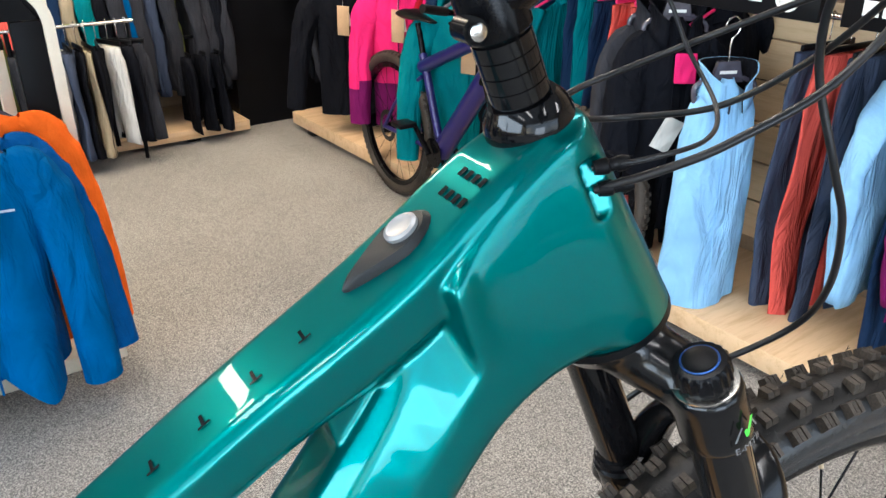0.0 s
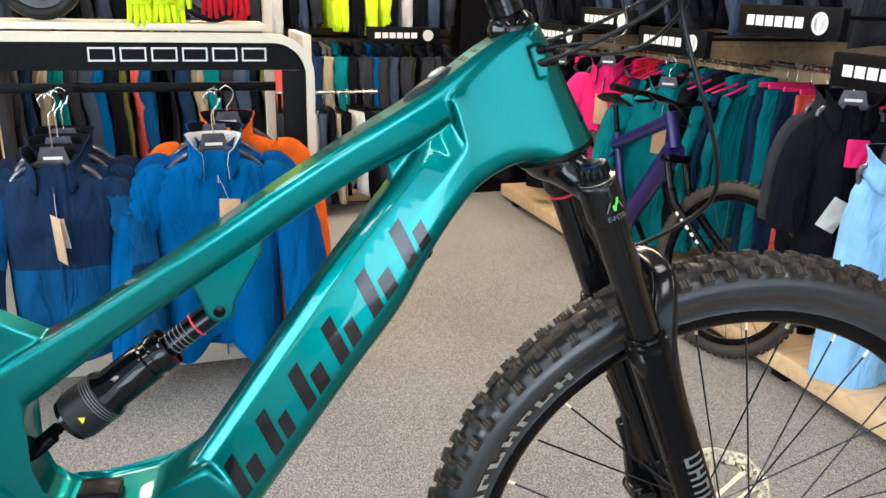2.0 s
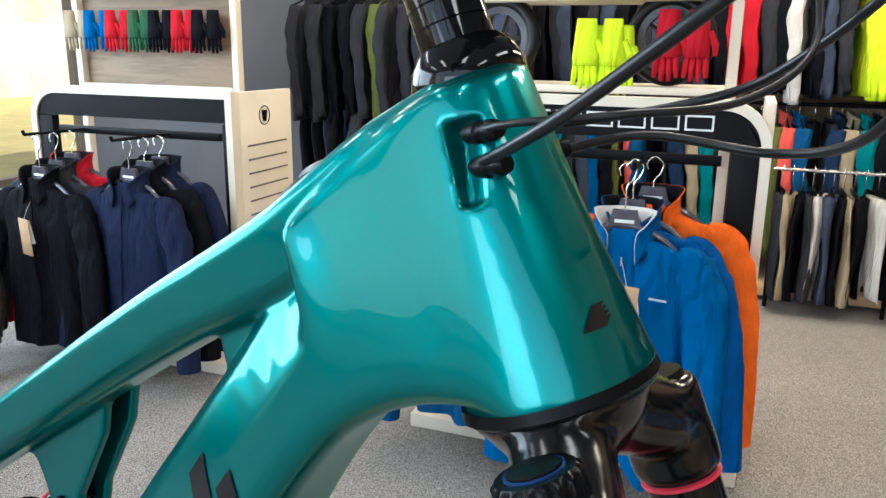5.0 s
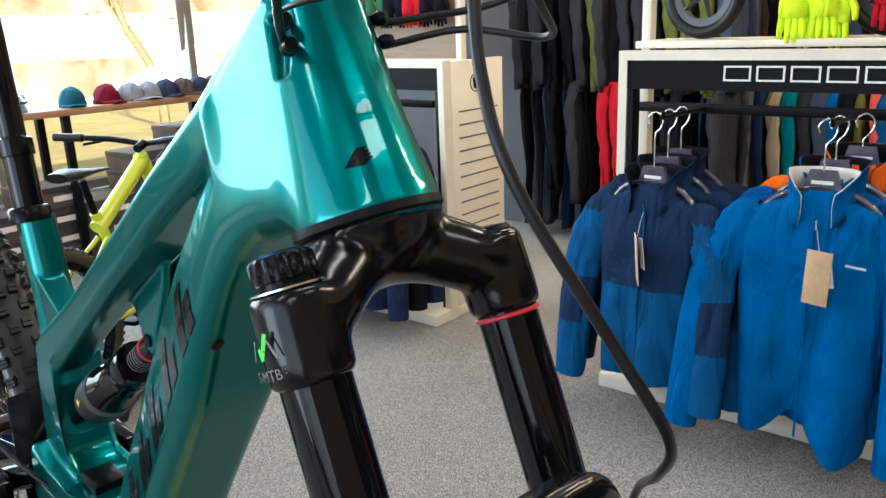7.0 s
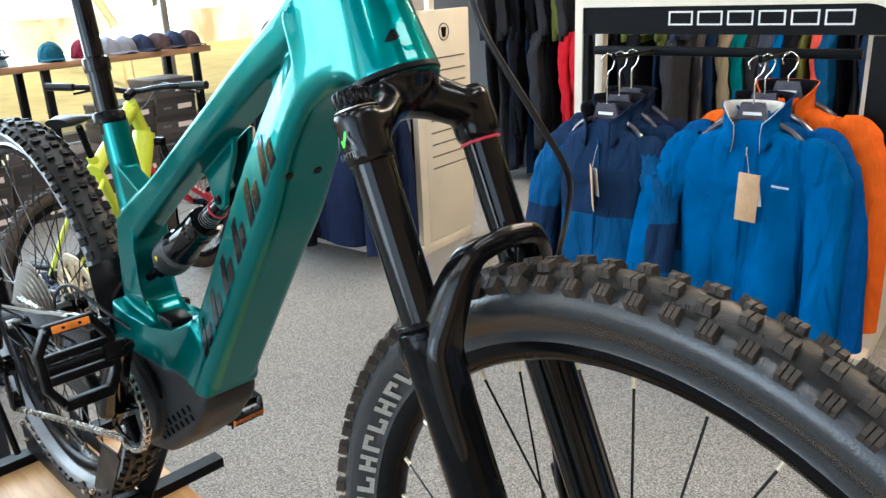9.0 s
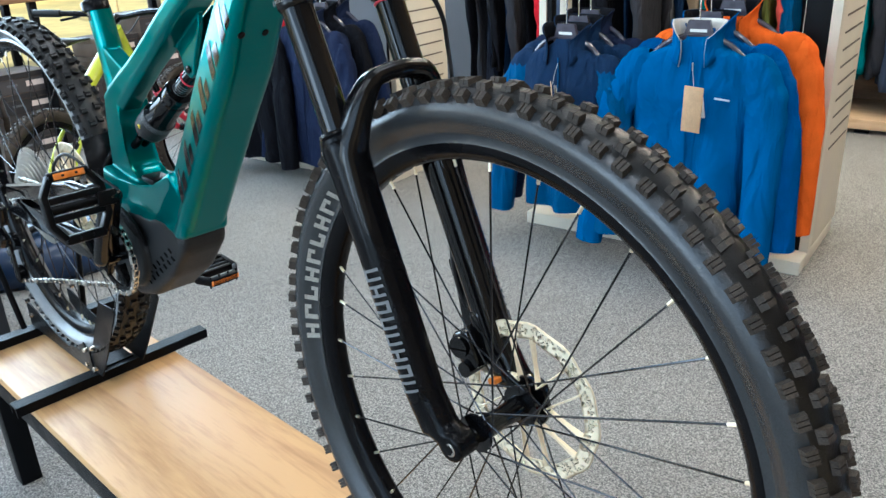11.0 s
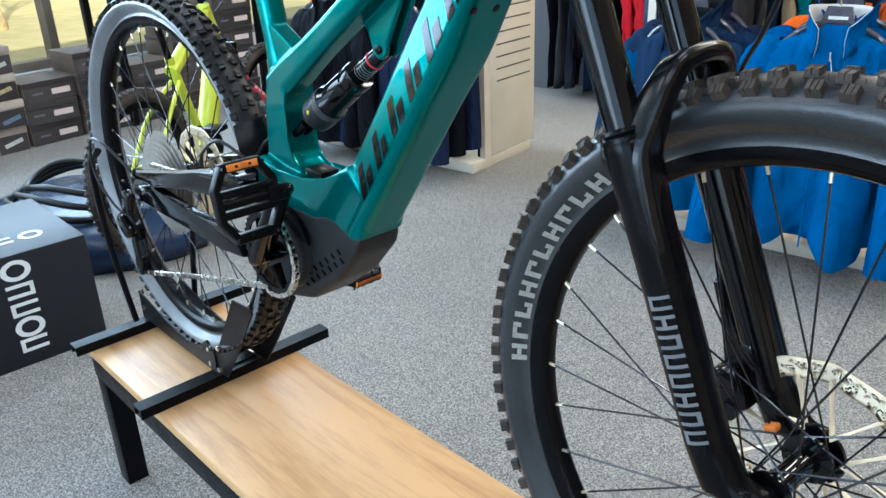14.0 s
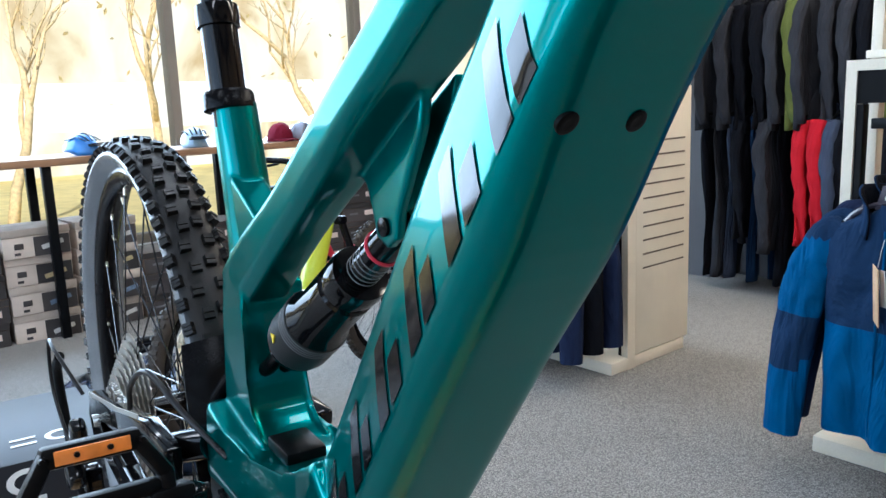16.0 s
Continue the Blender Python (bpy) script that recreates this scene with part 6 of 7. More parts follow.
def say(m):
    return m.name.replace("_", " ")


def hang(shape, m, main, seed=1, group="", note="", bar_m=None):
    """One garment on a rail."""
    word = {"trousers": "trousers", "jacket": "jacket", "shirt": "jersey", "shorts": "shorts"}[shape]
    ob = thing("hanging_" + shape, note or f"{say(main)} {word} hung edge-on from a shop rail", word, m, group)
    for name, me in edge_parts(shape, [main, WIRE, bar_m or PLASTIC], seed):
        share(name, me, ob, Matrix.Identity(4), ("pink" if bar_m else "black") + " hanger with a wire hook" if name == "hanger" else "")
    return ob


def rail(name, p0, p1, r, label, mats=None):
    """A straight hanging rail between two points of the shop's axes."""
    bm = B()
    rod(bm, p0, p1, r, None, 14)
    for p in (p0, p1):
        rod(bm, Vector(p) + Vector((0, 0, 0)), Vector(p) + Vector((0, 0, 0.001)), r * 1.3, None, 14)
    return solo(name, bm, mats or BLACK_STEEL, label, "rail", SHOP)


def fill_rail(u0, u1, v, z, step, choice, seed, group, turn=0, lean=8, along="u"):
    """Garments side by side along a rail; along v they show their broad face to the room's front."""
    rng = random.Random(seed)
    u, k = u0, 0
    while u < u1:
        shape, main = choice[k % len(choice)] if seed % 2 else rng.choice(choice)
        w = rng.uniform(-lean, lean)
        if along == "u":
            hang(shape, at(u, v + rng.uniform(-0.02, 0.02), z, turn + w), main, rng.randrange(4) + 0.37, group)
        else:
            hang(shape, at(v + rng.uniform(-0.02, 0.02), u, z, 90 + turn + w), main, rng.randrange(4) + 0.37, group, bar_m=PINK_PLASTIC if seed in (25, 27, 29) else None)
        u += step * rng.uniform(0.8, 1.2)
        k += 1


def outline_blocks(bm, x0, z0, w, h, n, t, y, mat=0):
    """A row of outlined block shapes, standing for a wordmark."""
    pitch = w / n
    for k in range(n):
        a, b = x0 + k * pitch, x0 + k * pitch + pitch * 0.84
        for z in (z0 + h - t / 2, z0 + t / 2):
            box(bm, (b - a, 0.002, t), ((a + b) / 2, y, z), 0, mat)
        for x in (a + t / 2, b - t / 2):
            box(bm, (t, 0.002, h - 2 * t), (x, y, z0 + h / 2), 0, mat)


def rack(u0, u1, v, top, round_side, label, letters=None, emblem=False, arms=(-0.27, 0.21)):
    """A free-standing clothes rack: cream frame with one rounded corner, header, rail, base and a deep slatted end panel on its east end."""
    w = u1 - u0
    ob = thing("clothes_rack", label, "rack", at((u0 + u1) / 2, v, 0), "display racks")
    h = w / 2
    # cream edge band: up one side, over the top, round the corner, down the other side
    r = 0.15
    s = round_side
    t, d = 0.032, 0.055
    arc_ = lambda q: [(s * (h - r) + s * (r - q) * math.sin(a), top - r + (r - q) * math.cos(a)) for a in np.linspace(0, math.pi / 2, 12)]
    line = [(-s * h, 0.0), (-s * h, top)] + arc_(0) + [(s * h, 0.0)]
    inner = [(-s * (h - t), 0.0), (-s * (h - t), top - t)] + arc_(t) + [(s * (h - t), 0.0)]
    bm = B()
    rings_to_faces(bm, [[(x, -d / 2, z), (x, d / 2, z), (xi, d / 2, zi), (xi, -d / 2, zi)] for (x, z), (xi, zi) in zip(line, inner)])
    part("edge_frame", bm, CREAM, ob, "cream painted edge band")
    # header panel follows the rounded corner
    low = top - 0.13
    bm = B()
    prism(bm, [(-s * (h - t), low), (-s * (h - t), top - t)] + arc_(t + 0.001) + [(s * (h - t - 0.001), low)], -0.02, 0.02)
    head = part("header_panel", bm, RACK_BLACK, ob, "dark header panel")
    if letters:
        bm = B()
        outline_blocks(bm, letters[0], top - 0.0985, letters[1] - letters[0], 0.049, 6, 0.0058, -0.0215)
        part("header_print", bm, WHITE_PRINT, head, "white outlined block lettering shapes")
    part("side_panel", box(B(), (0.085, 0.04, low - 0.004), (s * (h - t - 0.0435), 0, (low - 0.004) / 2), 0.002), RACK_BLACK, ob, "dark side panel")
    part("side_panel", box(B(), (0.022, 0.04, low - 0.004), (-s * (h - t - 0.012), 0, (low - 0.004) / 2), 0.002), RACK_BLACK, ob, "dark side panel")
    part("rail", box(B(), (w - 0.22, 0.03, 0.032), (-0.035 * s, 0, top - 0.192), 0.003), BLACK_STEEL, ob, "flat dark hanging rail")
    part("base", box(B(), (w, 0.538, 0.055), (0, 0.131, 0.0275), 0.006), CREAM, ob, "cream base board")
    for x in arms:
        bm = B()
        rod(bm, (x, -0.015, top - 0.19), (x, -0.34, top - 0.183), 0.007, None, 10)
        rod(bm, (x, -0.34, top - 0.183), (x, -0.345, top - 0.165), 0.007, None, 10)
        part("arm", bm, BLACK_STEEL, ob, "straight face-out arm")
    # end panel; thin dark strips on its face paint the slots' shade
    deep = 0.40
    panel = part("end_panel", box(B(), (0.034, deep, top - 0.062), (h - 0.017, 0.029 + deep / 2, (top - 0.062) / 2 + 0.0565), 0.004), CREAM, ob, "cream slatted end panel")
    for k in range(10):
        part("slot", box(B(), (0.003, deep * 0.76, 0.0075), (h + 0.0006, 0.03 + deep * 0.5, 0.973 - 0.06 * k), 0.001), SLOT_SHADE, panel)
    if emblem:
        bm = B()
        y0, z0 = 0.03 + deep * 0.45, 1.095
        tube(bm, [(h + 0.001, y0 + 0.040 * math.cos(a), z0 + 0.040 * math.sin(a)) for a in np.linspace(0, 2 * math.pi, 33)], 0.0022, 6)
        rings_to_faces(bm, [[(h + x, y0 + 0.021 * g, z0 + 0.022), (h + x, y0 - 0.021 * g, z0 + 0.022), (h + x, y0 - 0.012 * g, z0 - 0.026), (h + x, y0 + 0.012 * g, z0 - 0.026)] for x, g in ((-0.001, 1.0), (0.003, 1.0))])
        part("emblem", bm, RACK_BLACK, panel, "round black emblem")
    return ob


# the near rack and its jackets
rack(-1.28, -0.12, 2.40, 1.245, 1, "cream and black clothes rack hung with blue jackets", (-0.208, 0.42))
g = "jackets on the near rack"
jacket("jacket", "bright blue zipped jacket with a brown card tag on the rack", at(-0.515, 2.12, 0.865, 2), BRIGHT_BLUE, seed=1.3, tall=0.755, wide=0.44, lining=PALE, group=g, tag_x=0.03, mark=True, spread=0.075, gap=30, sleeve=0.77, hook=0.205, hem_wide=0.86, flap=1.0, far=0.005)
jacket("jacket", "deep blue jacket behind another on the rack", at(-0.505, 2.20, 0.885, -3), fabric("deep_blue_shell", (0.004, 0.07, 0.24)), seed=2.7, tall=0.74, wide=0.44, tag=False, group=g, hook=0.185)
jacket("jacket", "orange jacket at the back of the rack", at(-0.455, 2.28, 0.915, 3), ORANGE_CLOTH, seed=3.9, tall=0.76, wide=0.46, tag=False, group=g, spread=0.03, hook=0.155)
jacket("jacket", "two-tone navy and blue fleece jacket with a card tag", at(-1.02, 2.12, 0.835, -4), NAVY, MID_BLUE, seed=5.1, tall=0.655, wide=0.39, split=0.325, group=g, spread=0.012, tag_turn=-55, gap=34, blocks=True, hook=0.235, sleeve=0.69, hem_wide=0.78)
jacket("jacket", "two-tone navy fleece jacket behind another", at(-1.01, 2.20, 0.855, 3), NAVY, MID_BLUE, seed=6.2, tall=0.66, wide=0.40, split=0.325, tag=False, group=g, spread=0.05, blocks=True, hook=0.215)
jacket("jacket", "dark navy jacket at the back of the rack", at(-1.0, 2.28, 0.87, -2), fabric("ink_navy_shell", (0.012, 0.018, 0.045)), seed=7.7, tall=0.68, wide=0.42, tag=False, group=g, spread=0.06, hook=0.2)

# the second rack
rack(-3.28, -2.18, 2.52, 1.205, -1, "cream clothes rack with a slatted end hung with dark jackets", None, True, (-0.25, 0.21))
INK = fabric("ink_navy_shell", (0.012, 0.018, 0.045))
g = "jackets on the far rack"
for k, (u, v, z, c, w) in enumerate([(-2.98, 2.24, 0.82, BLACK_CLOTH, 0.46), (-2.97, 2.32, 0.84, CHARCOAL, 0.48), (-2.96, 2.40, 0.86, RED_CLOTH, 0.54), (-2.52, 2.26, 0.84, INK, 0.42), (-2.51, 2.34, 0.86, BLACK_CLOTH, 0.42), (-2.50, 2.42, 0.87, INK, 0.42)]):
    jacket("jacket", f"{say(c)} jacket hung face-out on the far rack", at(u, v, z, (k % 3 - 1) * 4), c, seed=11.3 + k, tall=0.72, wide=w, tag=k == 0, group=g, hook=1.018 - z)


# the taller display behind the near rack
def back_display(u0, u1, v, top):
    ob = thing("wheel_display_stand", "tall cream display frame with shelves of wheels and gloves", "display", at((u0 + u1) / 2, v, 0))
    h = (u1 - u0) / 2
    for s in (-1, 1):
        part("post", box(B(), (0.035, 0.05, top), (s * h, 0, top / 2), 0.003), CREAM, ob)
    for z in (1.262, 1.56, top - 0.02):
        part("shelf", box(B(), (2 * h - 0.036, 0.3, 0.025), (0, 0, z), 0.003), CREAM, ob)
    return ob


back_display(-1.275, -0.265, 2.60, 1.86)


def loose_wheel(m, r, label):
    ob = thing("bicycle_wheel", label, "wheel", m)
    bm = B()
    rings = [[((r - 0.022 + 0.024 * math.cos(b)) * math.cos(a), 0.024 * math.sin(b), (r - 0.022 + 0.024 * math.cos(b)) * math.sin(a)) for b in np.linspace(0, 2 * math.pi, 12, endpoint=False)] for a in np.linspace(0, 2 * math.pi, 48, endpoint=False)]
    rings_to_faces(bm, rings, closed=True, cap=False)
    part("tyre", bm, RUBBER, ob, angle=180)
    bm = B()
    ring_mesh(bm, [(r - 0.065, -0.012), (r - 0.04, -0.014), (r - 0.04, 0.014), (r - 0.065, 0.012)], 48)
    part("rim", bm, CHARCOAL_METAL, ob)
    bm = B()
    rod(bm, (0, -0.05, 0), (0, 0.05, 0), 0.02, None, 14)
    part("hub", bm, SATIN_BLACK, ob)
    for k in range(5):
        a = 2 * math.pi * k / 5
        bm = B()
        tube(bm, [(0.015 * math.cos(a), 0, 0.015 * math.sin(a)), ((r - 0.06) * math.cos(a), 0, (r - 0.06) * math.sin(a))], [0.016, 0.011], 8, flat=0.5)
        part("spoke", bm, CHARCOAL_METAL, ob)
    return ob


CHARCOAL_METAL = material("dark_grey_alloy", (0.06, 0.06, 0.065), 0.4, 0.4, stain=0.2, stain_size=15)
for u, sx in ((-1.06, 0), (-0.47, 0)):
    loose_wheel(at(u, 2.57, 1.2765 + 0.15, 0) @ pose(0, 0, 0, 0, 0, 15 if sx else -8), 0.15, "small black spoked wheel on the display shelf")


def gloves(m, c, label, n=4):
    """A bundle of gloves hung by their cuffs."""
    ob = thing("hanging_gloves", label, "gloves", m, "gloves on display")
    rng = random.Random(int(m.translation.x * 100))
    for k in range(n):
        bm = B()
        x = (k - n / 2) * 0.085 + rng.uniform(-0.01, 0.01)
        rings = [soft_ring(x, 0.01 * k, -z, 0.034 * w, 0.02, k + 0.3, 0.5, 14) for z, w in ((0, 0.9), (0.03, 1.0), (0.07, 1.1), (0.12, 1.25), (0.15, 1.2))]
        rings_to_faces(bm, rings)
        for j in range(4):
            tube(bm, [(x + (j - 1.5) * 0.019, 0.01 * k, -0.14), (x + (j - 1.5) * 0.022, 0.01 * k, -0.19), (x + (j - 1.5) * 0.024, 0.01 * k + 0.004, -0.215 - 0.012 * (j in (1, 2)))], [0.011, 0.010, 0.007], 8)
        tube(bm, [(x + 0.034, 0.01 * k, -0.07), (x + 0.056, 0.01 * k, -0.11), (x + 0.058, 0.01 * k, -0.145)], [0.014, 0.012, 0.008], 8)
        part("glove", bm, c, ob, angle=180)
    return ob


gloves(at(-0.64, 2.46, 1.49, 8), NEON, "neon yellow gloves hanging from the display frame", 2)
gloves(at(-0.62, 2.49, 1.47, -14), NEON, "neon yellow gloves hanging behind another pair", 2)
gloves(at(-0.38, 2.50, 1.52), RED_CLOTH, "red gloves hanging from the display frame", 2)

# glove stand near the window
back = thing("glove_display_stand", "cream display frame with wooden back and rows of gloves", "display", at(-3.40, 3.5, 0))
for s in (-1, 1):
    part("post", box(B(), (0.04, 0.05, 2.1), (s * 0.55, 0, 1.05), 0.003), CREAM, back)
part("back_board", box(B(), (1.055, 0.02, 0.9), (0, 0.03, 1.60)), BOARD, back)
part("base", box(B(), (1.14, 0.4, 0.1), (0, 0, 0.051), 0.004), CREAM, back)
part("cross_rail", box(B(), (1.055, 0.02, 0.04), (0, -0.02, 1.14), 0.003), CREAM, back)
for k, (c, word) in enumerate([(KHAKI, "tan"), (BRIGHT_BLUE, "blue"), (RED_CLOTH, "red"), (GREEN_CLOTH, "green"), (BLACK_CLOTH, "black"), (RED_CLOTH, "red"), (BLACK_CLOTH, "black")]):
    for row in range(2):
        gloves(at(-3.84 + 0.15 * k, 3.42, 1.86 - 0.29 * row, 8), c, f"{word} gloves hanging on the display board", 2)


# wall rails and signs
def sign(m, w, label, deep=0.62):
    """A black header board with white block shapes and a round emblem."""
    ob = thing("brand_sign", label, "sign", m, "header signs")
    part("board", box(B(), (w, 0.03, 0.105), (0, 0, 0), 0.002), RACK_BLACK, ob)
    for s in (-1, 1):
        part("bracket", rod(B(), (s * w * 0.4, 0.014, 0.02), (s * w * 0.4, deep, 0.02), 0.007, None, 10), BLACK_STEEL, ob)
    bm = B()
    for k in range(6):
        x = -w * 0.36 + k * w * 0.098
        box(bm, (w * 0.078, 0.002, 0.036), (x, -0.0165, -0.001))
    part("block_print", bm, WHITE_PRINT, ob, "white block shapes")
    bm = B()
    lathe(bm, (w * 0.36 - 0.02, -0.0155, 0), (w * 0.36 - 0.02, -1, 0), [(0, 0.036), (0.002, 0.036), (0.002, 0.029), (0, 0.029)], 28)
    prism(bm, [(w * 0.36 - 0.036, 0.018), (w * 0.36 - 0.004, 0.018), (w * 0.36 - 0.014, -0.022), (w * 0.36 - 0.026, -0.022)], -0.0175, -0.0155)
    part("emblem", bm, WHITE_PRINT, ob, "white round emblem")
    return ob


DARKS = [("trousers", BLACK_CLOTH), ("trousers", CHARCOAL), ("trousers", SLATE), ("jacket", BLACK_CLOTH), ("trousers", NAVY), ("jacket", CHARCOAL)]
MIXED = [("jacket", NAVY), ("jacket", KHAKI), ("jacket", TEAL_CLOTH), ("jacket", CHARCOAL), ("jacket", SLATE), ("jacket", BRIGHT_BLUE), ("jacket", BLACK_CLOTH), ("jacket", OLIVE), ("jacket", CORAL), ("jacket", MID_BLUE)]

# north wall, lower and upper rows
rail("clothes_rail", (-1.5, 4.75, 1.10), (1.24, 4.75, 1.10), 0.012, "long black rail on the wooden wall")
rail("clothes_rail", (-1.5, 4.75, 1.84), (1.24, 4.75, 1.84), 0.012, "upper black rail on the wooden wall")
fill_rail(-1.45, 0.44, 4.75, 1.10, 0.068, MIXED + DARKS[:2], 3, "clothes on the north rail")
fill_rail(0.48, 1.22, 4.75, 1.10, 0.072, [("jacket", BLACK_CLOTH), ("jacket", CHARCOAL), ("jacket", BRIGHT_BLUE), ("jacket", CHARCOAL), ("jacket", SLATE), ("jacket", CHARCOAL), ("jacket", OLIVE), ("jacket", CHARCOAL), ("jacket", CHARCOAL), ("jacket", BLACK_CLOTH), ("jacket", CHARCOAL)], 5, "clothes on the north rail")
rng = random.Random(61)
for k in range(31):
    u = -1.42 + 0.084 * k
    main = RED_CLOTH if -0.40 < u < -0.22 else NEON if 0.30 < u < 0.44 or 0.56 < u < 0.72 else [CHARCOAL, BLACK_CLOTH, PALE, BLACK_CLOTH, SLATE][k % 5] if u > -0.22 else [BLACK_CLOTH, CHARCOAL, SLATE][k % 3]
    hang("shirt", at(u, 4.75, 1.84, rng.uniform(-8, 8)), main, rng.randrange(4) + 0.37, "upper clothes on the north rail")
sign(at(0.82, 4.50, 1.125), 0.50, "black header sign with white block print over the north rail")
# clipped trousers hung on a low rail in front
rail("clothes_rail", (-0.05, 4.34, 0.78), (0.60, 4.34, 0.78), 0.010, "low steel rail for trousers", STEEL)
for p in (-0.02, 0.57):
    solo("rail_post", rod(B(), (0, 0, 0), (0, 0, 0.78), 0.012, None, 12), BLACK_STEEL, "black steel post of a low rail", "post", at(p, 4.36, 0.0), group="rail posts")
rng = random.Random(77)
for k in range(9):
    hang("shorts", at(0.0 + 0.05 * k, 4.34, 0.78, rng.uniform(-12, 12)) @ Matrix.Diagonal((1, 0.72, 1.28, 1)), [CHARCOAL, KHAKI, BLACK_CLOTH, CHARCOAL, PALE, SLATE, BLACK_CLOTH, KHAKI, BLACK_CLOTH][k], k % 4 + 0.37, "shorts on the low rail")
for k in range(3):
    hang("shorts", at(0.46 + 0.05 * k, 4.34, 0.78, 24 + 12 * k) @ Matrix.Diagonal((1, 0.72, 1.2, 1)), [PALE, BLACK_CLOTH, CHARCOAL][k], k + 0.37, "shorts on the low rail")
rail("clothes_rail", (0.88, 4.56, 0.62), (1.22, 4.56, 0.62), 0.010, "low black rail for dark shorts")
fill_rail(0.92, 1.2, 4.56, 0.62, 0.09, [("shorts", BLACK_CLOTH)], 6, "dark folded shorts")

# rails on the pier side wall
slab("wall_side", (3.4, 0.12, 2.95), at(-3.2, 4.52, 1.475), WALL, "dark grey painted wall behind clothes rails", "wall")
rail("clothes_rail", (-2.82, 4.16, 1.12), (-1.45, 4.16, 1.12), 0.012, "black rail with dark trousers")
rail("clothes_rail", (-2.82, 4.16, 1.74), (-1.45, 4.16, 1.74), 0.012, "upper black rail with jackets")
fill_rail(-2.74, -2.18, 4.16, 1.12, 0.075, DARKS, 9, "trousers on the side rail")
fill_rail(-2.16, -1.93, 4.16, 1.12, 0.068, [("jacket", RED_CLOTH), ("jacket", RED_CLOTH), ("jacket", SLATE), ("jacket", BLACK_CLOTH)], 11, "trousers on the side rail")
fill_rail(-1.90, -1.48, 4.16, 1.12, 0.075, DARKS, 13, "trousers on the side rail")
fill_rail(-2.74, -1.5, 4.16, 1.74, 0.09, [("jacket", CHARCOAL), ("jacket", SLATE), ("jacket", BLACK_CLOTH), ("jacket", OLIVE), ("jacket", BLACK_CLOTH), ("jacket", CHARCOAL)], 2, "jackets on the upper side rail")

# east wall: short rails side on to the room, signs over them
EAST = [
    (0.47, 0.88, 1.10, [("trousers", SLATE), ("jacket", SKY), ("jacket", PLUM), ("trousers", NAVY), ("jacket", SKY)], 21),
    (0.99, 1.15, 1.10, [("trousers", SLATE), ("trousers", CORAL)], 23),
    (1.52, 2.20, 1.15, [("jacket", BLACK_CLOTH), ("jacket", BLACK_CLOTH), ("trousers", BLACK_CLOTH), ("jacket", BLACK_CLOTH), ("trousers", CORAL), ("trousers", CORAL), ("trousers", NAVY), ("trousers", TEAL_CLOTH), ("trousers", NAVY)], 25),
    (2.30, 2.84, 1.12, [("jacket", TEAL_CLOTH), ("jacket", NAVY), ("jacket", TEAL_CLOTH), ("jacket", BLACK_CLOTH), ("jacket", NAVY), ("jacket", TEAL_CLOTH), ("jacket", BLACK_CLOTH)], 27),
    (2.96, 3.46, 1.12, [("jacket", TEAL_CLOTH), ("jacket", NAVY), ("jacket", RED_CLOTH), ("jacket", RED_CLOTH), ("jacket", PINK), ("jacket", BLACK_CLOTH), ("jacket", BLACK_CLOTH)], 29),
    (3.58, 4.42, 1.08, [("jacket", BLACK_CLOTH), ("trousers", BLACK_CLOTH), ("jacket", CHARCOAL), ("trousers", BLACK_CLOTH), ("jacket", BLACK_CLOTH), ("jacket", PINK)], 31),
]
for v0, v1, z, choice, seed in EAST:
    rail("clothes_rail", (1.88, v0 - 0.06, z), (1.88, v1 + 0.06, z), 0.011, "short steel rail on the wooden wall", STEEL)
    fill_rail(v0, v1, 1.88, z, 0.080, choice, seed, "clothes on the east rails", 0, 7, "v")
    fill_rail(v0, v1, 1.80, z + 0.85, 0.10, [("shirt", BLACK_CLOTH), ("shirt", CHARCOAL), ("shirt", NAVY), ("shirt", BLACK_CLOTH), ("shirt", SLATE)], seed + 1, "upper clothes on the east rails", 0, 7, "v")
    rail("clothes_rail", (1.80, v0 - 0.06, z + 0.85), (1.80, v1 + 0.06, z + 0.85), 0.011, "upper steel rail on the wooden wall", STEEL)
for k, (v, z) in enumerate([(0.58, 1.21), (1.14, 1.21), (1.63, 1.345), (2.31, 1.235), (2.88, 1.30), (3.40, 1.20)]):
    sign(at(1.40, v, z, -90), 0.50, "black header sign with white block print over the wall rails")
g = "jackets facing out on the east wall"
jacket("jacket", "light blue sleeveless jersey facing out on the wall rail", at(1.63, 1.30, 0.90, -25), SKY, wide=0.24, sleeve=0, hem_wide=1.25, tall=0.78, seed=31.2, split=9, tag=False, group=g, hook=0.20, deep=0.10)
jacket("jacket", "black jacket facing out on the wall rail", at(1.66, 1.55, 1.055, -34), BLACK_CLOTH, sleeve=0.44, spread=0.0, wide=0.25, tall=0.54, seed=32.2, tag=False, group=g, hook=0.14, deep=0.10)
jacket("jacket", "charcoal shell facing out on the wall rail", at(1.71, 1.66, 1.055, -34), CHARCOAL, sleeve=0.44, spread=0.0, wide=0.25, tall=0.52, seed=37.8, tag=False, group=g, hook=0.14, deep=0.10)
jacket("jacket", "teal jacket facing out with a brown card tag", at(1.64, 2.66, 0.985, -50), TEAL_CLOTH, wide=0.44, spread=0.02, tall=0.78, seed=33.4, group=g, hook=0.16, deep=0.10)
jacket("jacket", "hot pink and plum jacket facing out on the wall rail", at(1.62, 3.22, 1.04, -48), PINK, PLUM, wide=0.32, spread=0.0, tall=0.74, seed=34.4, split=0.52, group=g, hook=0.16, deep=0.10)
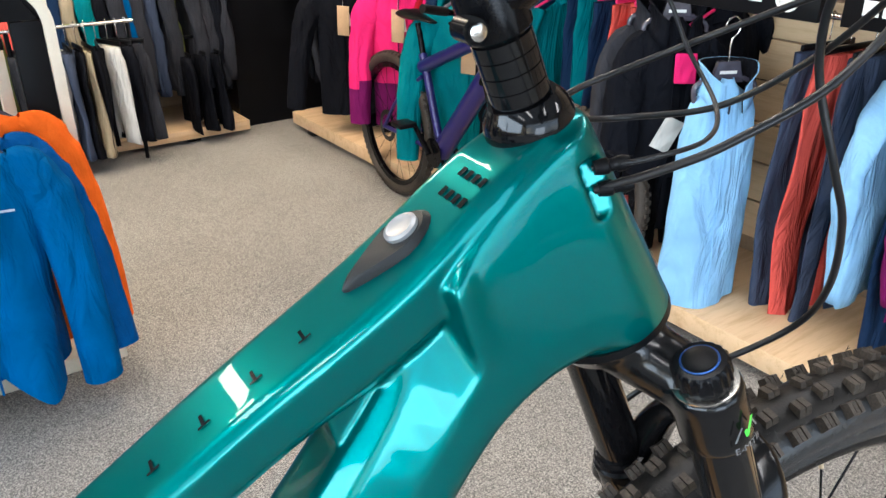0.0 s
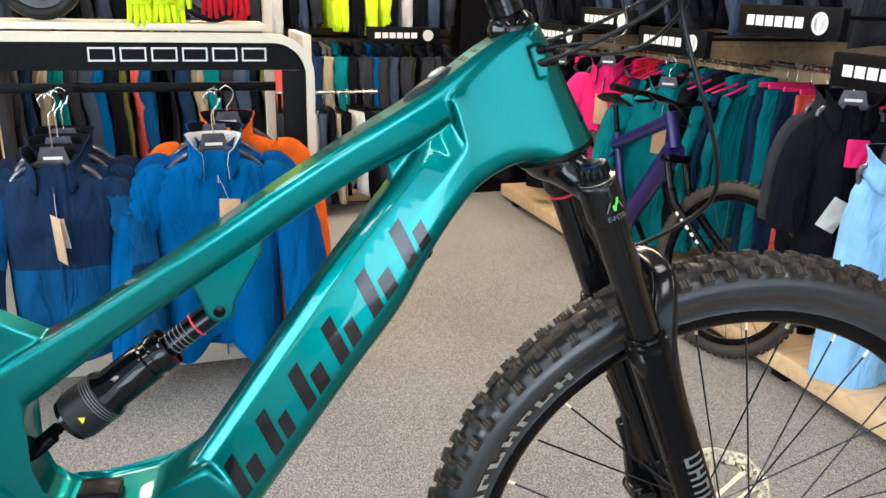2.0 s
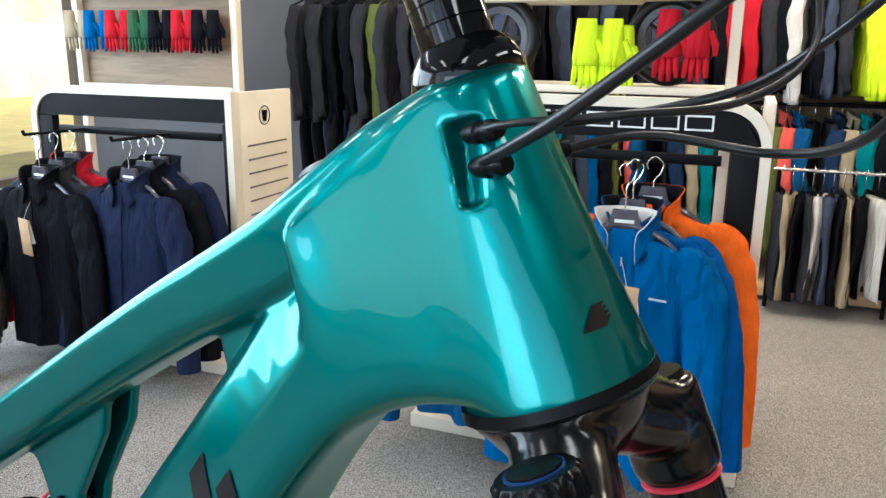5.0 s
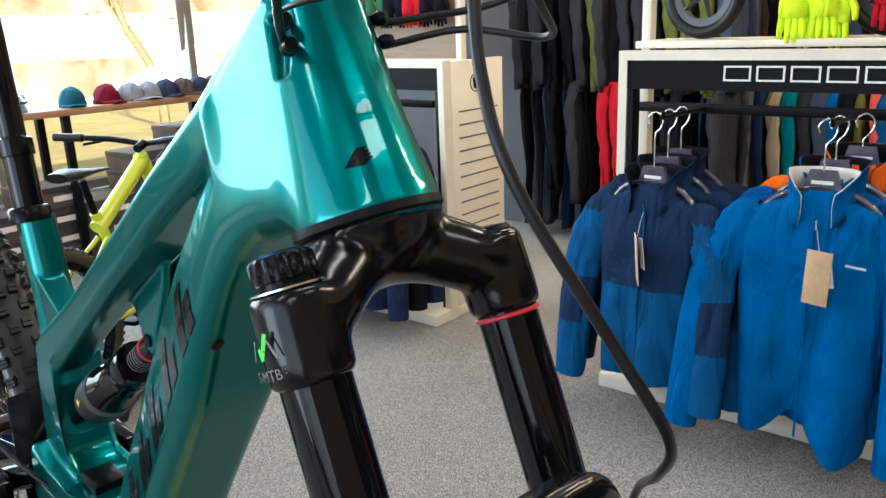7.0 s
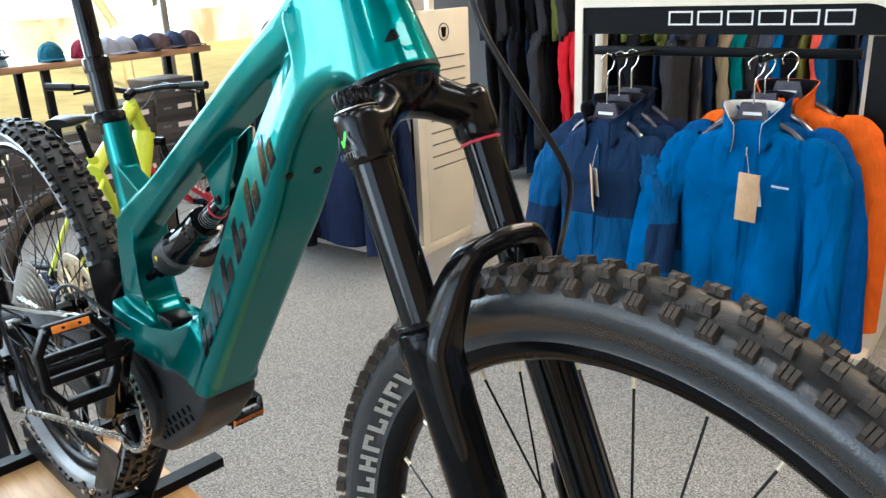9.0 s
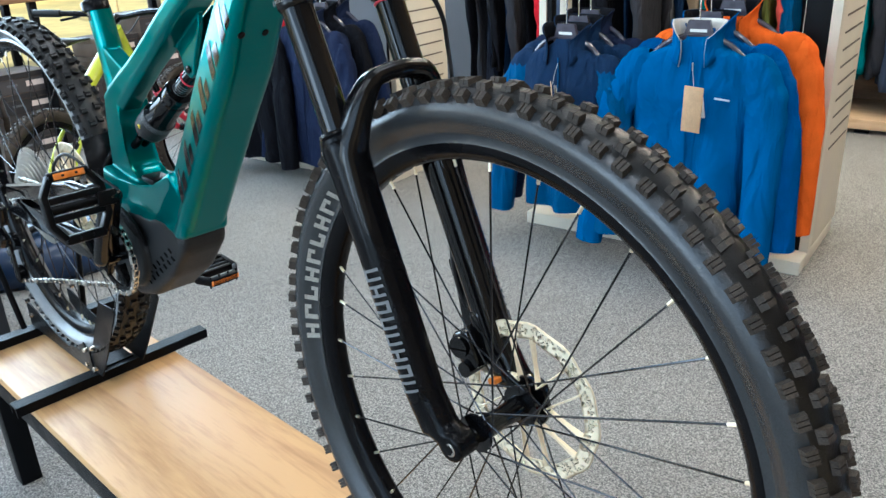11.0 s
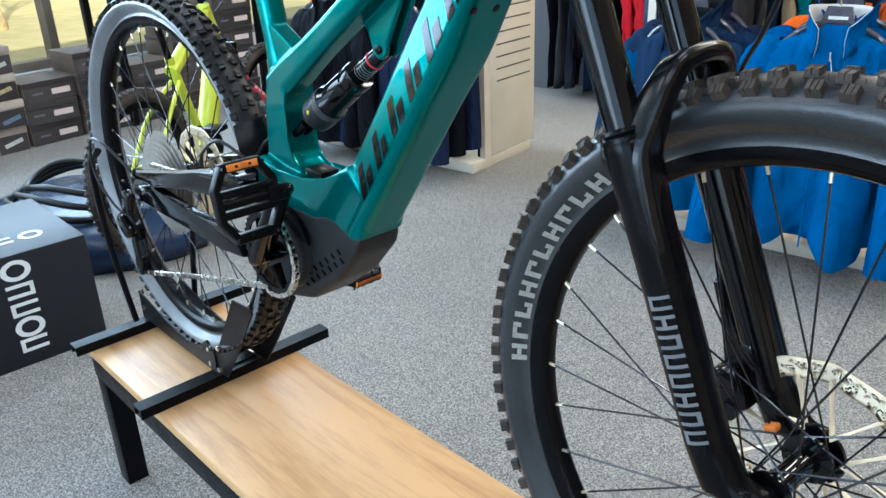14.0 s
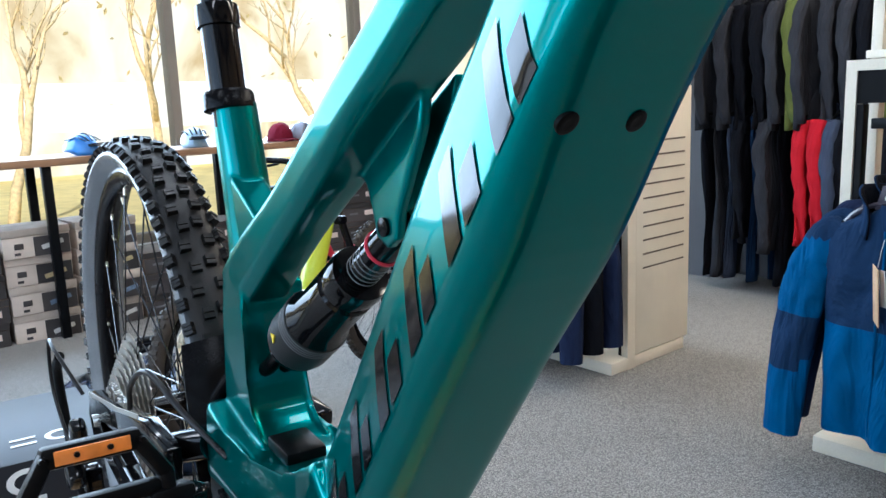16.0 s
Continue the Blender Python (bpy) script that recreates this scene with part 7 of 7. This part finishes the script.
jacket("jacket", "black jacket facing out on the wall rail", at(1.62, 3.80, 0.99, -42), BLACK_CLOTH, wide=0.34, tall=0.76, seed=35.1, tag=True, group=g, hook=0.16, deep=0.11)
# boards of the east wall show as wide planks
for k in range(6):
    z = 0.26 + 0.155 * k
    for j in range(3):
        solo("wall_plank", box(B(), (0.022, 2.45, 0.148), Matrix.Identity(4), 0.003), PINE_Y, "pale pine plank on the shop wall", "plank", at(2.112, -0.9 + 2.46 * j, z), "wall planks", "structure")
# small details on the black garments
solo("fabric_patch", box(B(), (0.014, 0.075, 0.10), Matrix.Identity(4), 0.0065, seg=4), PINK, "hot pink lining patch on black shorts", "patch", at(1.643, 1.471, 0.905, 56) @ pose(0, 0, 0, 0, 8, 0))
solo("hang_tag", box(B(), (0.004, 0.07, 0.12), Matrix.Identity(4), 0.001), PALE, "pale card tag on black clothes", "tag", at(1.600, 1.481, 0.68, 56) @ pose(0, 0, 0, 25, 0, 0))


# the purple bike by the wall
def simple_bike(name, label, m, paint, base, wheel_r=0.36, accent=None, steer=0):
    """A parked hardtail of round tubes: rear axle at x 0, front axle at x base."""
    ob = thing(name, label, "bicycle", m)
    R = wheel_r
    for x, word in ((0, "rear_wheel"), (base, "front_wheel")):
        bm = B()
        rings = [[(x + (R - 0.026 + 0.026 * math.cos(b)) * math.cos(a), 0.026 * math.sin(b), R + (R - 0.026 + 0.026 * math.cos(b)) * math.sin(a)) for b in np.linspace(0, 2 * math.pi, 12, endpoint=False)] for a in np.linspace(0, 2 * math.pi, 64, endpoint=False)]
        rings_to_faces(bm, rings, closed=True, cap=False)
        w = part(word, bm, DUSTY_RUBBER, ob, "black knobbly tyre", angle=180)
        blocks = []
        for k in range(72):
            for s in (-1, 1):
                blocks.append((2 * math.pi * (k + 0.25 * s) / 72, s * 0.012, R - 0.001, 0.004, s * 0.4, 0.014, 0.014))
        tagged(share("tread", blocks_mesh("tread", blocks, [DUSTY_RUBBER]), w, Matrix.Translation((x, 0, R)), "rubber knobs"), kind="stuff")
        bm = B()
        rings = [[(x + q * math.cos(a), y, R + q * math.sin(a)) for q, y in ((R - 0.075, -0.011), (R - 0.05, -0.014), (R - 0.05, 0.014), (R - 0.075, 0.011))] for a in np.linspace(0, 2 * math.pi, 64, endpoint=False)]
        rings_to_faces(bm, rings, closed=True, cap=False)
        part("rim", bm, SATIN_BLACK, w)
        bm = B()
        rod(bm, (x, -0.05, R), (x, 0.05, R), 0.018, None, 14)
        part("hub", bm, SATIN_BLACK, w)
        for k in range(24):
            a = 2 * math.pi * k / 24
            s = -1 if k % 2 else 1
            bm = B()
            rod(bm, (x + 0.02 * math.cos(a + 1.2), s * 0.03, R + 0.02 * math.sin(a + 1.2)), (x + (R - 0.07) * math.cos(a), 0, R + (R - 0.07) * math.sin(a)), 0.0011, None, 5)
            part("spoke", bm, SPOKE, w)
        bm = B()
        lathe(bm, (x, -0.045, R), (x, 1, R), [(0, 0.055), (0.0015, 0.08), (0.002, 0.08), (0.002, 0.055)], 28, closed=True)
        part("brake_rotor", bm, SPOKE, w)
    bb, st = Vector((0.44, 0, R - 0.02)), Vector((0.28, 0, R + 0.40))
    h0, h1 = Vector((base - 0.455, 0, R + 0.545)), Vector((base - 0.40, 0, R + 0.425))
    for word, a, b, r in (("down_tube", h1, bb, 0.048), ("top_tube", h0, st - Vector((0, 0, 0.06)), 0.031), ("seat_tube", st, bb, 0.020), ("head_tube", h0 + (h0 - h1) * 0.2, h1, 0.029)):
        part(word, tube(B(), [a, (a + b) / 2, b], [r, r * 0.95, r], 16), paint, ob)
    for s in (-1, 1):
        part("chain_stay", tube(B(), smooth_path([bb + Vector((-0.03, s * 0.03, 0)), (0.2, s * 0.055, R), (0.0, s * 0.06, R)], 4), 0.011, 10), paint, ob)
        part("seat_stay", tube(B(), smooth_path([st + Vector((0.02, s * 0.02, -0.1)), (0.14, s * 0.05, R + 0.18), (0.0, s * 0.06, R)], 4), 0.009, 10), paint, ob)
        d = (h1 - h0).normalized()
        f = h1 + d * 0.05
        part("stanchion", rod(B(), f + Vector((0, s * 0.062, 0)), f + d * 0.2 + Vector((0, s * 0.062, 0)), 0.016, None, 14), GLOSS_BLACK, ob)
        low = part("fork_leg", tube(B(), [f + d * 0.13 + Vector((0, s * 0.062, 0)), f + d * 0.2 + Vector((0.01, s * 0.062, 0)), Vector((base, s * 0.062, R))], [0.021, 0.021, 0.016], 14), accent or SATIN_BLACK, ob)
        p, q = f + d * 0.2 + Vector((0.01, 0, 0)), Vector((base, 0, R))
        lean = math.degrees(math.atan2(q.x - p.x, q.z - p.z))
        for k in range(5):
            c = p + (q - p) * (0.14 + 0.11 * k)
            part("leg_print", box(B(), (0.011, 0.003, 0.018), pose(c.x, s * (0.0835 - 0.0006 * k), c.z, 0, lean, 0)), WHITE_PRINT, low)
    part("fork_crown", box(B(), (0.05, 0.16, 0.035), (h1 + (h1 - h0).normalized() * 0.045), 0.01), SATIN_BLACK, ob)
    part("seat_post", rod(B(), st, st + Vector((-0.04, 0, 0.13)), 0.014, None, 14), SATIN_BLACK, ob)
    sx = st + Vector((-0.04, 0, 0.15))
    bm = B()
    tube(bm, [sx + Vector((-0.12, 0, 0.01)), sx + Vector((-0.06, 0, 0.012)), sx + Vector((0.04, 0, 0.006)), sx + Vector((0.14, 0, 0.0))], [0.05, 0.066, 0.034, 0.016], 16, flat=0.35)
    part("saddle", bm, PLASTIC, ob, "black saddle")
    hb = h0 + (h0 - h1) * 0.45 + Vector((0.05, 0, 0.01))
    part("stem", tube(B(), [h0 + (h0 - h1) * 0.4, hb], [0.018, 0.018], 12), SATIN_BLACK, ob)
    part("handlebar", tube(B(), smooth_path([hb + Vector((-0.05, -0.37, 0.03)), hb + Vector((-0.02, -0.15, 0.02)), hb, hb + Vector((-0.02, 0.15, 0.02)), hb + Vector((-0.05, 0.37, 0.03))], 5), 0.012, 12), SATIN_BLACK, ob)
    for s in (-1, 1):
        part("grip", rod(B(), hb + Vector((-0.037, s * 0.26, 0.026)), hb + Vector((-0.052, s * 0.385, 0.031)), 0.0165, None, 14), RUBBER, ob)
        part("brake_lever", tube(B(), smooth_path([hb + Vector((-0.02, s * 0.2, 0.02)), hb + Vector((0.03, s * 0.22, 0.005)), hb + Vector((0.02, s * 0.31, -0.01))], 4), 0.006, 8), SATIN_BLACK, ob)
    part("chainring", lathe(B(), bb + Vector((0, -0.05, 0)), bb + Vector((0, 1, 0)), [(0, 0.03), (0.001, 0.07), (0.003, 0.07), (0.004, 0.03)], 28), SATIN_BLACK, ob)
    for s in (-1, 1):
        part("crank_arm", tube(B(), [bb + Vector((0, s * 0.07, 0)), bb + Vector((s * 0.12, s * 0.08, -s * 0.12))], [0.016, 0.012], 12, flat=0.6), SATIN_BLACK, ob)
        part("pedal", box(B(), (0.09, 0.09, 0.022), bb + Vector((s * 0.12, s * 0.13, -s * 0.12)), 0.005), PLASTIC, ob)
    part("kickstand", tube(B(), [bb + Vector((-0.08, 0.04, -0.02)), bb + Vector((-0.14, 0.14, -R + 0.02))], [0.009, 0.008], 10), SATIN_BLACK, ob)
    part("brake_hose", tube(B(), smooth_path([hb + Vector((0.02, -0.2, 0.015)), hb + Vector((0.1, -0.08, 0.02)), hb + Vector((0.09, 0.02, -0.08)), h0 + Vector((0.0, 0.03, -0.02))], 6), 0.003, 8), HOSE, ob)
    # the bars and front wheel turned about the steering line
    turn = Matrix.Translation(h1) @ Matrix.Rotation(radians(steer), 4, h0 - h1) @ Matrix.Translation(-h1)
    for ch in ob.children:
        if ch.name.split(".")[0] in ("front_wheel", "stanchion", "fork_leg", "fork_crown", "stem", "handlebar", "grip", "brake_lever"):
            ch.matrix_basis = turn @ ch.matrix_basis
    return ob


PURPLE = material("deep_purple_paint", (0.016, 0.011, 0.105), 0.32, 0.2, coat=0.35, grain=0.06, grain_size=900, stain=0.05, stain_size=8)
LIME = material("lime_paint", (0.55, 0.62, 0.03), 0.35, coat=0.6, grain=0.06, grain_size=900, stain=0.08, stain_size=8)
simple_bike("parked_mountain_bike", "deep purple mountain bike parked on the carpet before the clothes wall", at(1.47, 3.06, 0, -93), PURPLE, 1.22, accent=SATIN_BLACK, steer=22)
simple_bike("parked_mountain_bike", "lime green bike with red details parked on the carpet", at(-2.68, 0.90, 0, 113), LIME, 1.05, 0.33, accent=RED)

# black product carton by the bench
carton = thing("bike_carton", "large matt black carton with white block print", "carton", pose(-2.44, -0.435, 0, 0, 0, 3))
BLACK_CARD = material("matt_black_card", (0.007, 0.009, 0.014), 0.5, grain=0.1, grain_size=300, stain=0.15, stain_size=6)
part("carton_body", box(B(), (0.50, 0.76, 0.365), (0, 0, 0.1825), 0.004), BLACK_CARD, carton)
bm = B()


def ring_flat(bm, c, ax, ay, r0, r1, n=28, squash=1.0):
    c, ax, ay = Vector(c), Vector(ax), Vector(ay)
    a = [bm.verts.new(c + (ax * math.cos(t) * squash + ay * math.sin(t)) * r1) for t in np.linspace(0, 2 * math.pi, n, endpoint=False)]
    b = [bm.verts.new(c + (ax * math.cos(t) * squash + ay * math.sin(t)) * r0) for t in np.linspace(0, 2 * math.pi, n, endpoint=False)]
    for k in range(n):
        bm.faces.new((a[k], a[(k + 1) % n], b[(k + 1) % n], b[k]))


for k, z in enumerate((0.315, 0.25, 0.19, 0.128, 0.07)):
    if k in (0, 3):
        ring_flat(bm, (0.2515, 0.165, z), (0, 1, 0), (0, 0, 1), 0.020, 0.033, squash=1.3)
    else:
        for s in (-1, 1):
            box(bm, (0.001, 0.078, 0.011), (0.2515, 0.165, z + s * 0.016))
        box(bm, (0.001, 0.012, 0.03), (0.2515, 0.165 + (0.033 if k % 2 else -0.033), z))
part("front_print", bm, WHITE_PRINT, carton, "white block print up the side")
bm = B()
for k in range(4):
    if k % 3 == 0:
        ring_flat(bm, (0.12, 0.26 - 0.085 * k, 0.3665), (1, 0, 0), (0, 1, 0), 0.022, 0.036)
    else:
        for s in (-1, 1):
            box(bm, (0.011, 0.06, 0.001), (0.12 + s * 0.02, 0.26 - 0.085 * k, 0.3665))
part("top_print", bm, WHITE_PRINT, carton, "white block print on the lid")

# dark wheel bag on the carpet; its blue holds painted sky sheen
bm = B()
rings = [soft_ring(0, 0, z, 0.5 * w, 0.36 * w, 4.2, 0.35, 40, 2.4) for z, w in ((0.0, 1.0), (0.06, 1.05), (0.12, 1.0), (0.17, 0.85), (0.19, 0.6), (0.2, 0.3))]
rings_to_faces(bm, rings)
bag = solo("wheel_bag", bm, material("sky_sheen_nylon", (0.016, 0.032, 0.075), 0.26, spec=0.4, grain=0.1, grain_size=300, stain=0.2, stain_size=6, bump=0.6, bump_size=16), "dark padded wheel bag lying on the carpet, blue sky sheen in its colour", "bag", at(-3.03, 0.84, 0.0, 15), angle=180)
for k in range(3):
    solo("folded_tyre", tube(B(), [((0.34 - 0.05 * k) * math.cos(a), (0.30 - 0.05 * k) * math.sin(a), 0.02 * math.sin(3 * a)) for a in np.linspace(0, 6.2, 40)], 0.014, 10), RUBBER, "thin black tyre lying on the dark bag", "tyre", at(-3.03, 0.82, 0.215 + 0.029 * k, 10 * k), "loose tyres")

# window bench with helmets, shoe boxes below
table = thing("window_counter", "long brown wooden counter on black legs along the window", "counter", at(-4.83, 0.90, 0))
part("counter_top", box(B(), (0.46, 4.6, 0.04), (0, 0, 0.940), 0.004), SHELF, table)
for y in (-2.2, -1.1, 0.0, 1.1, 2.2):
    for x in (-0.17, 0.17):
        part("leg", box(B(), (0.045, 0.045, 0.920), (x, y, 0.460), 0.003), BLACK_STEEL, table)
    part("cross_bar", box(B(), (0.295, 0.035, 0.035), (0, y, 0.30), 0.003), BLACK_STEEL, table)


def helmet(m, c, label):
    ob = thing("helmet", label, "helmet", m, "helmets on the counter")
    bm = B()
    rings = []
    for q in np.linspace(0.02, 1, 9):
        t = q * math.pi / 2
        rings.append([Vector((0.10 * math.sin(t) * math.cos(a) * (1.0 if math.cos(a) > 0 else 1.15), 0.078 * math.sin(t) * math.sin(a), 0.115 * math.cos(t) + (0.02 * q * q if math.cos(a) < 0 else 0))) for a in np.linspace(0, 2 * math.pi, 24, endpoint=False)])
    rings_to_faces(bm, rings)
    part("shell", bm, c, ob, angle=180)
    for k in range(5):
        bm = B()
        y = (k - 2) * 0.026
        tube(bm, smooth_path([(0.075, y, 0.075), (0.02, y * 1.1, 0.1165 - abs(y) * 0.4), (-0.06, y * 1.1, 0.095 - abs(y) * 0.3)], 4), 0.006, 8, flat=0.5)
        part("vent", bm, PLASTIC, ob, "dark vent channel")
    bm = B()
    prism(bm, [(0.09, 0.045), (0.155, 0.062), (0.155, 0.066), (0.085, 0.06)], -0.05, 0.05)
    part("visor", bm, PLASTIC, ob, "short dark visor")
    return ob


HELMET_C = [material("blue_helmet_shell", (0.02, 0.16, 0.5), 0.3, coat=0.5, stain=0.08, stain_size=12), material("grey_blue_helmet_shell", (0.22, 0.32, 0.42), 0.3, coat=0.5, stain=0.08, stain_size=12), material("dark_helmet_shell", (0.04, 0.045, 0.06), 0.3, coat=0.5, stain=0.08, stain_size=12), material("red_helmet_shell", (0.36, 0.03, 0.03), 0.3, coat=0.5, stain=0.08, stain_size=12), material("pale_helmet_shell", (0.55, 0.52, 0.5), 0.3, coat=0.5, stain=0.08, stain_size=12)]
WORDS = ["bright blue", "grey-blue", "dark grey", "dark red", "pale grey"]
def cap(m, c, label):
    """A soft peaked cap."""
    ob = thing("cap", label, "cap", m, "caps on the counter")
    rings = []
    for q in np.linspace(0.03, 1, 9):
        t = q * math.pi / 2
        rings.append([Vector((0.092 * math.sin(t) ** 0.8 * math.cos(a), 0.08 * math.sin(t) ** 0.8 * math.sin(a), 0.112 * math.cos(t) * (1 + 0.08 * noise.noise(Vector((math.cos(a), math.sin(a), m.translation.y * 3)))))) for a in np.linspace(0, 2 * math.pi, 24, endpoint=False)])
    bm = B()
    rings_to_faces(bm, rings)
    part("crown", bm, c, ob, angle=180)
    rings = []
    for a in np.linspace(-1.15, 1.15, 12):
        e = Vector((math.cos(a), math.sin(a), 0))
        rings.append([Vector((0.086 * e.x, 0.076 * e.y, 0.018)), Vector((0.086 * e.x + 0.075 * math.cos(a) ** 0.6, 0.078 * e.y, 0.012 - 0.016 * abs(math.sin(a)) + 0.006)), Vector((0.086 * e.x + 0.075 * math.cos(a) ** 0.6, 0.078 * e.y, 0.008 - 0.016 * abs(math.sin(a)) + 0.006)), Vector((0.086 * e.x, 0.076 * e.y, 0.013))])
    bm = B()
    rings_to_faces(bm, rings)
    part("peak", bm, c, ob, angle=180)
    part("button", rod(B(), (0, 0, 0.108), (0, 0, 0.117), 0.008, 0.005, 10), c, ob)
    return ob


CAP_C = [(fabric("teal_cap_cloth", (0.012, 0.07, 0.10)), "dark teal"), (fabric("red_cap_cloth", (0.13, 0.008, 0.02)), "dark red"), (fabric("stone_cap_cloth", (0.22, 0.22, 0.25)), "stone grey"), (fabric("ink_cap_cloth", (0.025, 0.032, 0.06)), "dark blue"), (fabric("brown_cap_cloth", (0.075, 0.05, 0.05)), "dusky brown")]
for k, (v, c) in enumerate([(2.10, 0), (2.32, 1), (2.48, 2), (2.61, 2), (2.74, 3), (2.87, 4), (3.0, 3), (3.12, 4)]):
    cap(at(-4.74, v, 0.961, 25 * (k % 3) - 20), CAP_C[c][0], f"{CAP_C[c][1]} peaked cloth cap lying on the window counter")
for k, (v, c) in enumerate([(0.05, 0), (0.55, 2), (1.12, 0), (1.75, 1)]):
    helmet(at(-4.74, v, 0.961, 20 * (k % 3) - 10), HELMET_C[c], f"{WORDS[c]} bicycle helmet standing on the window counter")


def shoe_box(m, size, label, k, style):
    """A lidded box whose end faces local +x: pale with a picture, or dark with a small label."""
    ob = thing("shoe_box", label, "box", m, "shoe boxes")
    card = BOX_GREY if style == "pale" else BOX_SIDE
    part("box_body", box(B(), (size[0], size[1], size[2] * 0.72), (0, 0, size[2] * 0.36), 0.002), card, ob)
    lid = part("lid", box(B(), (size[0] + 0.006, size[1] + 0.006, size[2] * 0.27), (0, 0, size[2] * 0.862), 0.002), card, ob)
    x = size[0] / 2
    if style == "pale":
        # a dark picture field beside a pale one, a slanted streak across it, a small emblem
        part("end_print", box(B(), (0.002, size[1] * 0.54, size[2] * 0.68), (x + 0.001, size[1] * 0.22, size[2] * 0.345)), BOX_BLACK, ob, "dark picture field")
        part("picture_streak", box(B(), (0.002, size[1] * 0.34, size[2] * 0.16), pose(x + 0.0024, size[1] * 0.23, size[2] * (0.30 + 0.07 * (k % 2)), 14, 0, 0)), [PICTURE_BLUE, PICTURE_TAN, PALE][k % 3], ob, "blurred picture of a shoe")
        part("emblem", box(B(), (0.002, 0.045, 0.030), (x + 0.0015, -size[1] * 0.27, size[2] * 0.40), 0.0005), BOX_BLACK, ob, "small dark emblem")
        part("bar_code", box(B(), (0.002, 0.030, 0.014), (x + 0.0015, -size[1] * 0.30, size[2] * 0.14)), BOX_BLACK, ob)
    else:
        part("end_print", box(B(), (0.002, size[1] - 0.004, size[2] * 0.69), (x + 0.001, 0, size[2] * 0.35)), BOX_BLACK, ob, "dark printed end")
        part("lid_print", box(B(), (0.002, size[1] + 0.002, size[2] * 0.25), (x + 0.0041, 0, size[2] * 0.862)), BOX_BLACK, lid, "dark printed lid edge")
        part("end_label", box(B(), (0.002, size[1] * 0.36, size[2] * 0.27), (x + 0.0035, size[1] * 0.20, size[2] * 0.42)), LABEL_PINK, ob, "pale size label")
        part("end_word", box(B(), (0.002, size[1] * 0.20, size[2] * 0.10), (x + 0.0035, -size[1] * 0.25, size[2] * 0.42)), GREY_DECAL, ob)
    return ob


BOX_SIDE = material("brown_box_side", (0.10, 0.07, 0.05), 0.7, grain=0.1, grain_size=300, stain=0.2, stain_size=9, vary=0.3)
LABEL_PINK = material("pale_pink_label", (0.66, 0.55, 0.50), 0.6, grain=0.05, grain_size=300)
PICTURE_BLUE = material("blue_grey_picture", (0.13, 0.18, 0.26), 0.5, grain=0.3, grain_size=60)
PICTURE_TAN = material("tan_picture", (0.42, 0.33, 0.17), 0.5, grain=0.3, grain_size=60)
rng = random.Random(12)
# place along the window, height of the stack, kind of box
for v, tall, style in ((-1.24, 4, "pale"), (-0.895, 4, "pale"), (-0.55, 3, "pale"), (-0.205, 4, "dark"), (0.14, 3, "pale"), (0.485, 4, "dark"), (0.83, 4, "pale"), (1.175, 4, "pale"), (1.52, 3, "dark"), (1.865, 4, "dark"), (2.21, 3, "dark"), (2.555, 5, "dark"), (2.90, 6, "dark")):
    h = 0.150 if style == "pale" else 0.125
    for row in range(tall):
        label = "pale shoe box with a printed end stacked under the counter" if style == "pale" else "dark brown shoe box with a pale label stacked under the counter"
        shoe_box(at(-4.85 + rng.uniform(-0.02, 0.02), v + rng.uniform(-0.008, 0.008), row * (h + 0.0015) + 0.001, rng.uniform(-3, 3)), (0.30, 0.325, h), label, row + int(10 * v), style)
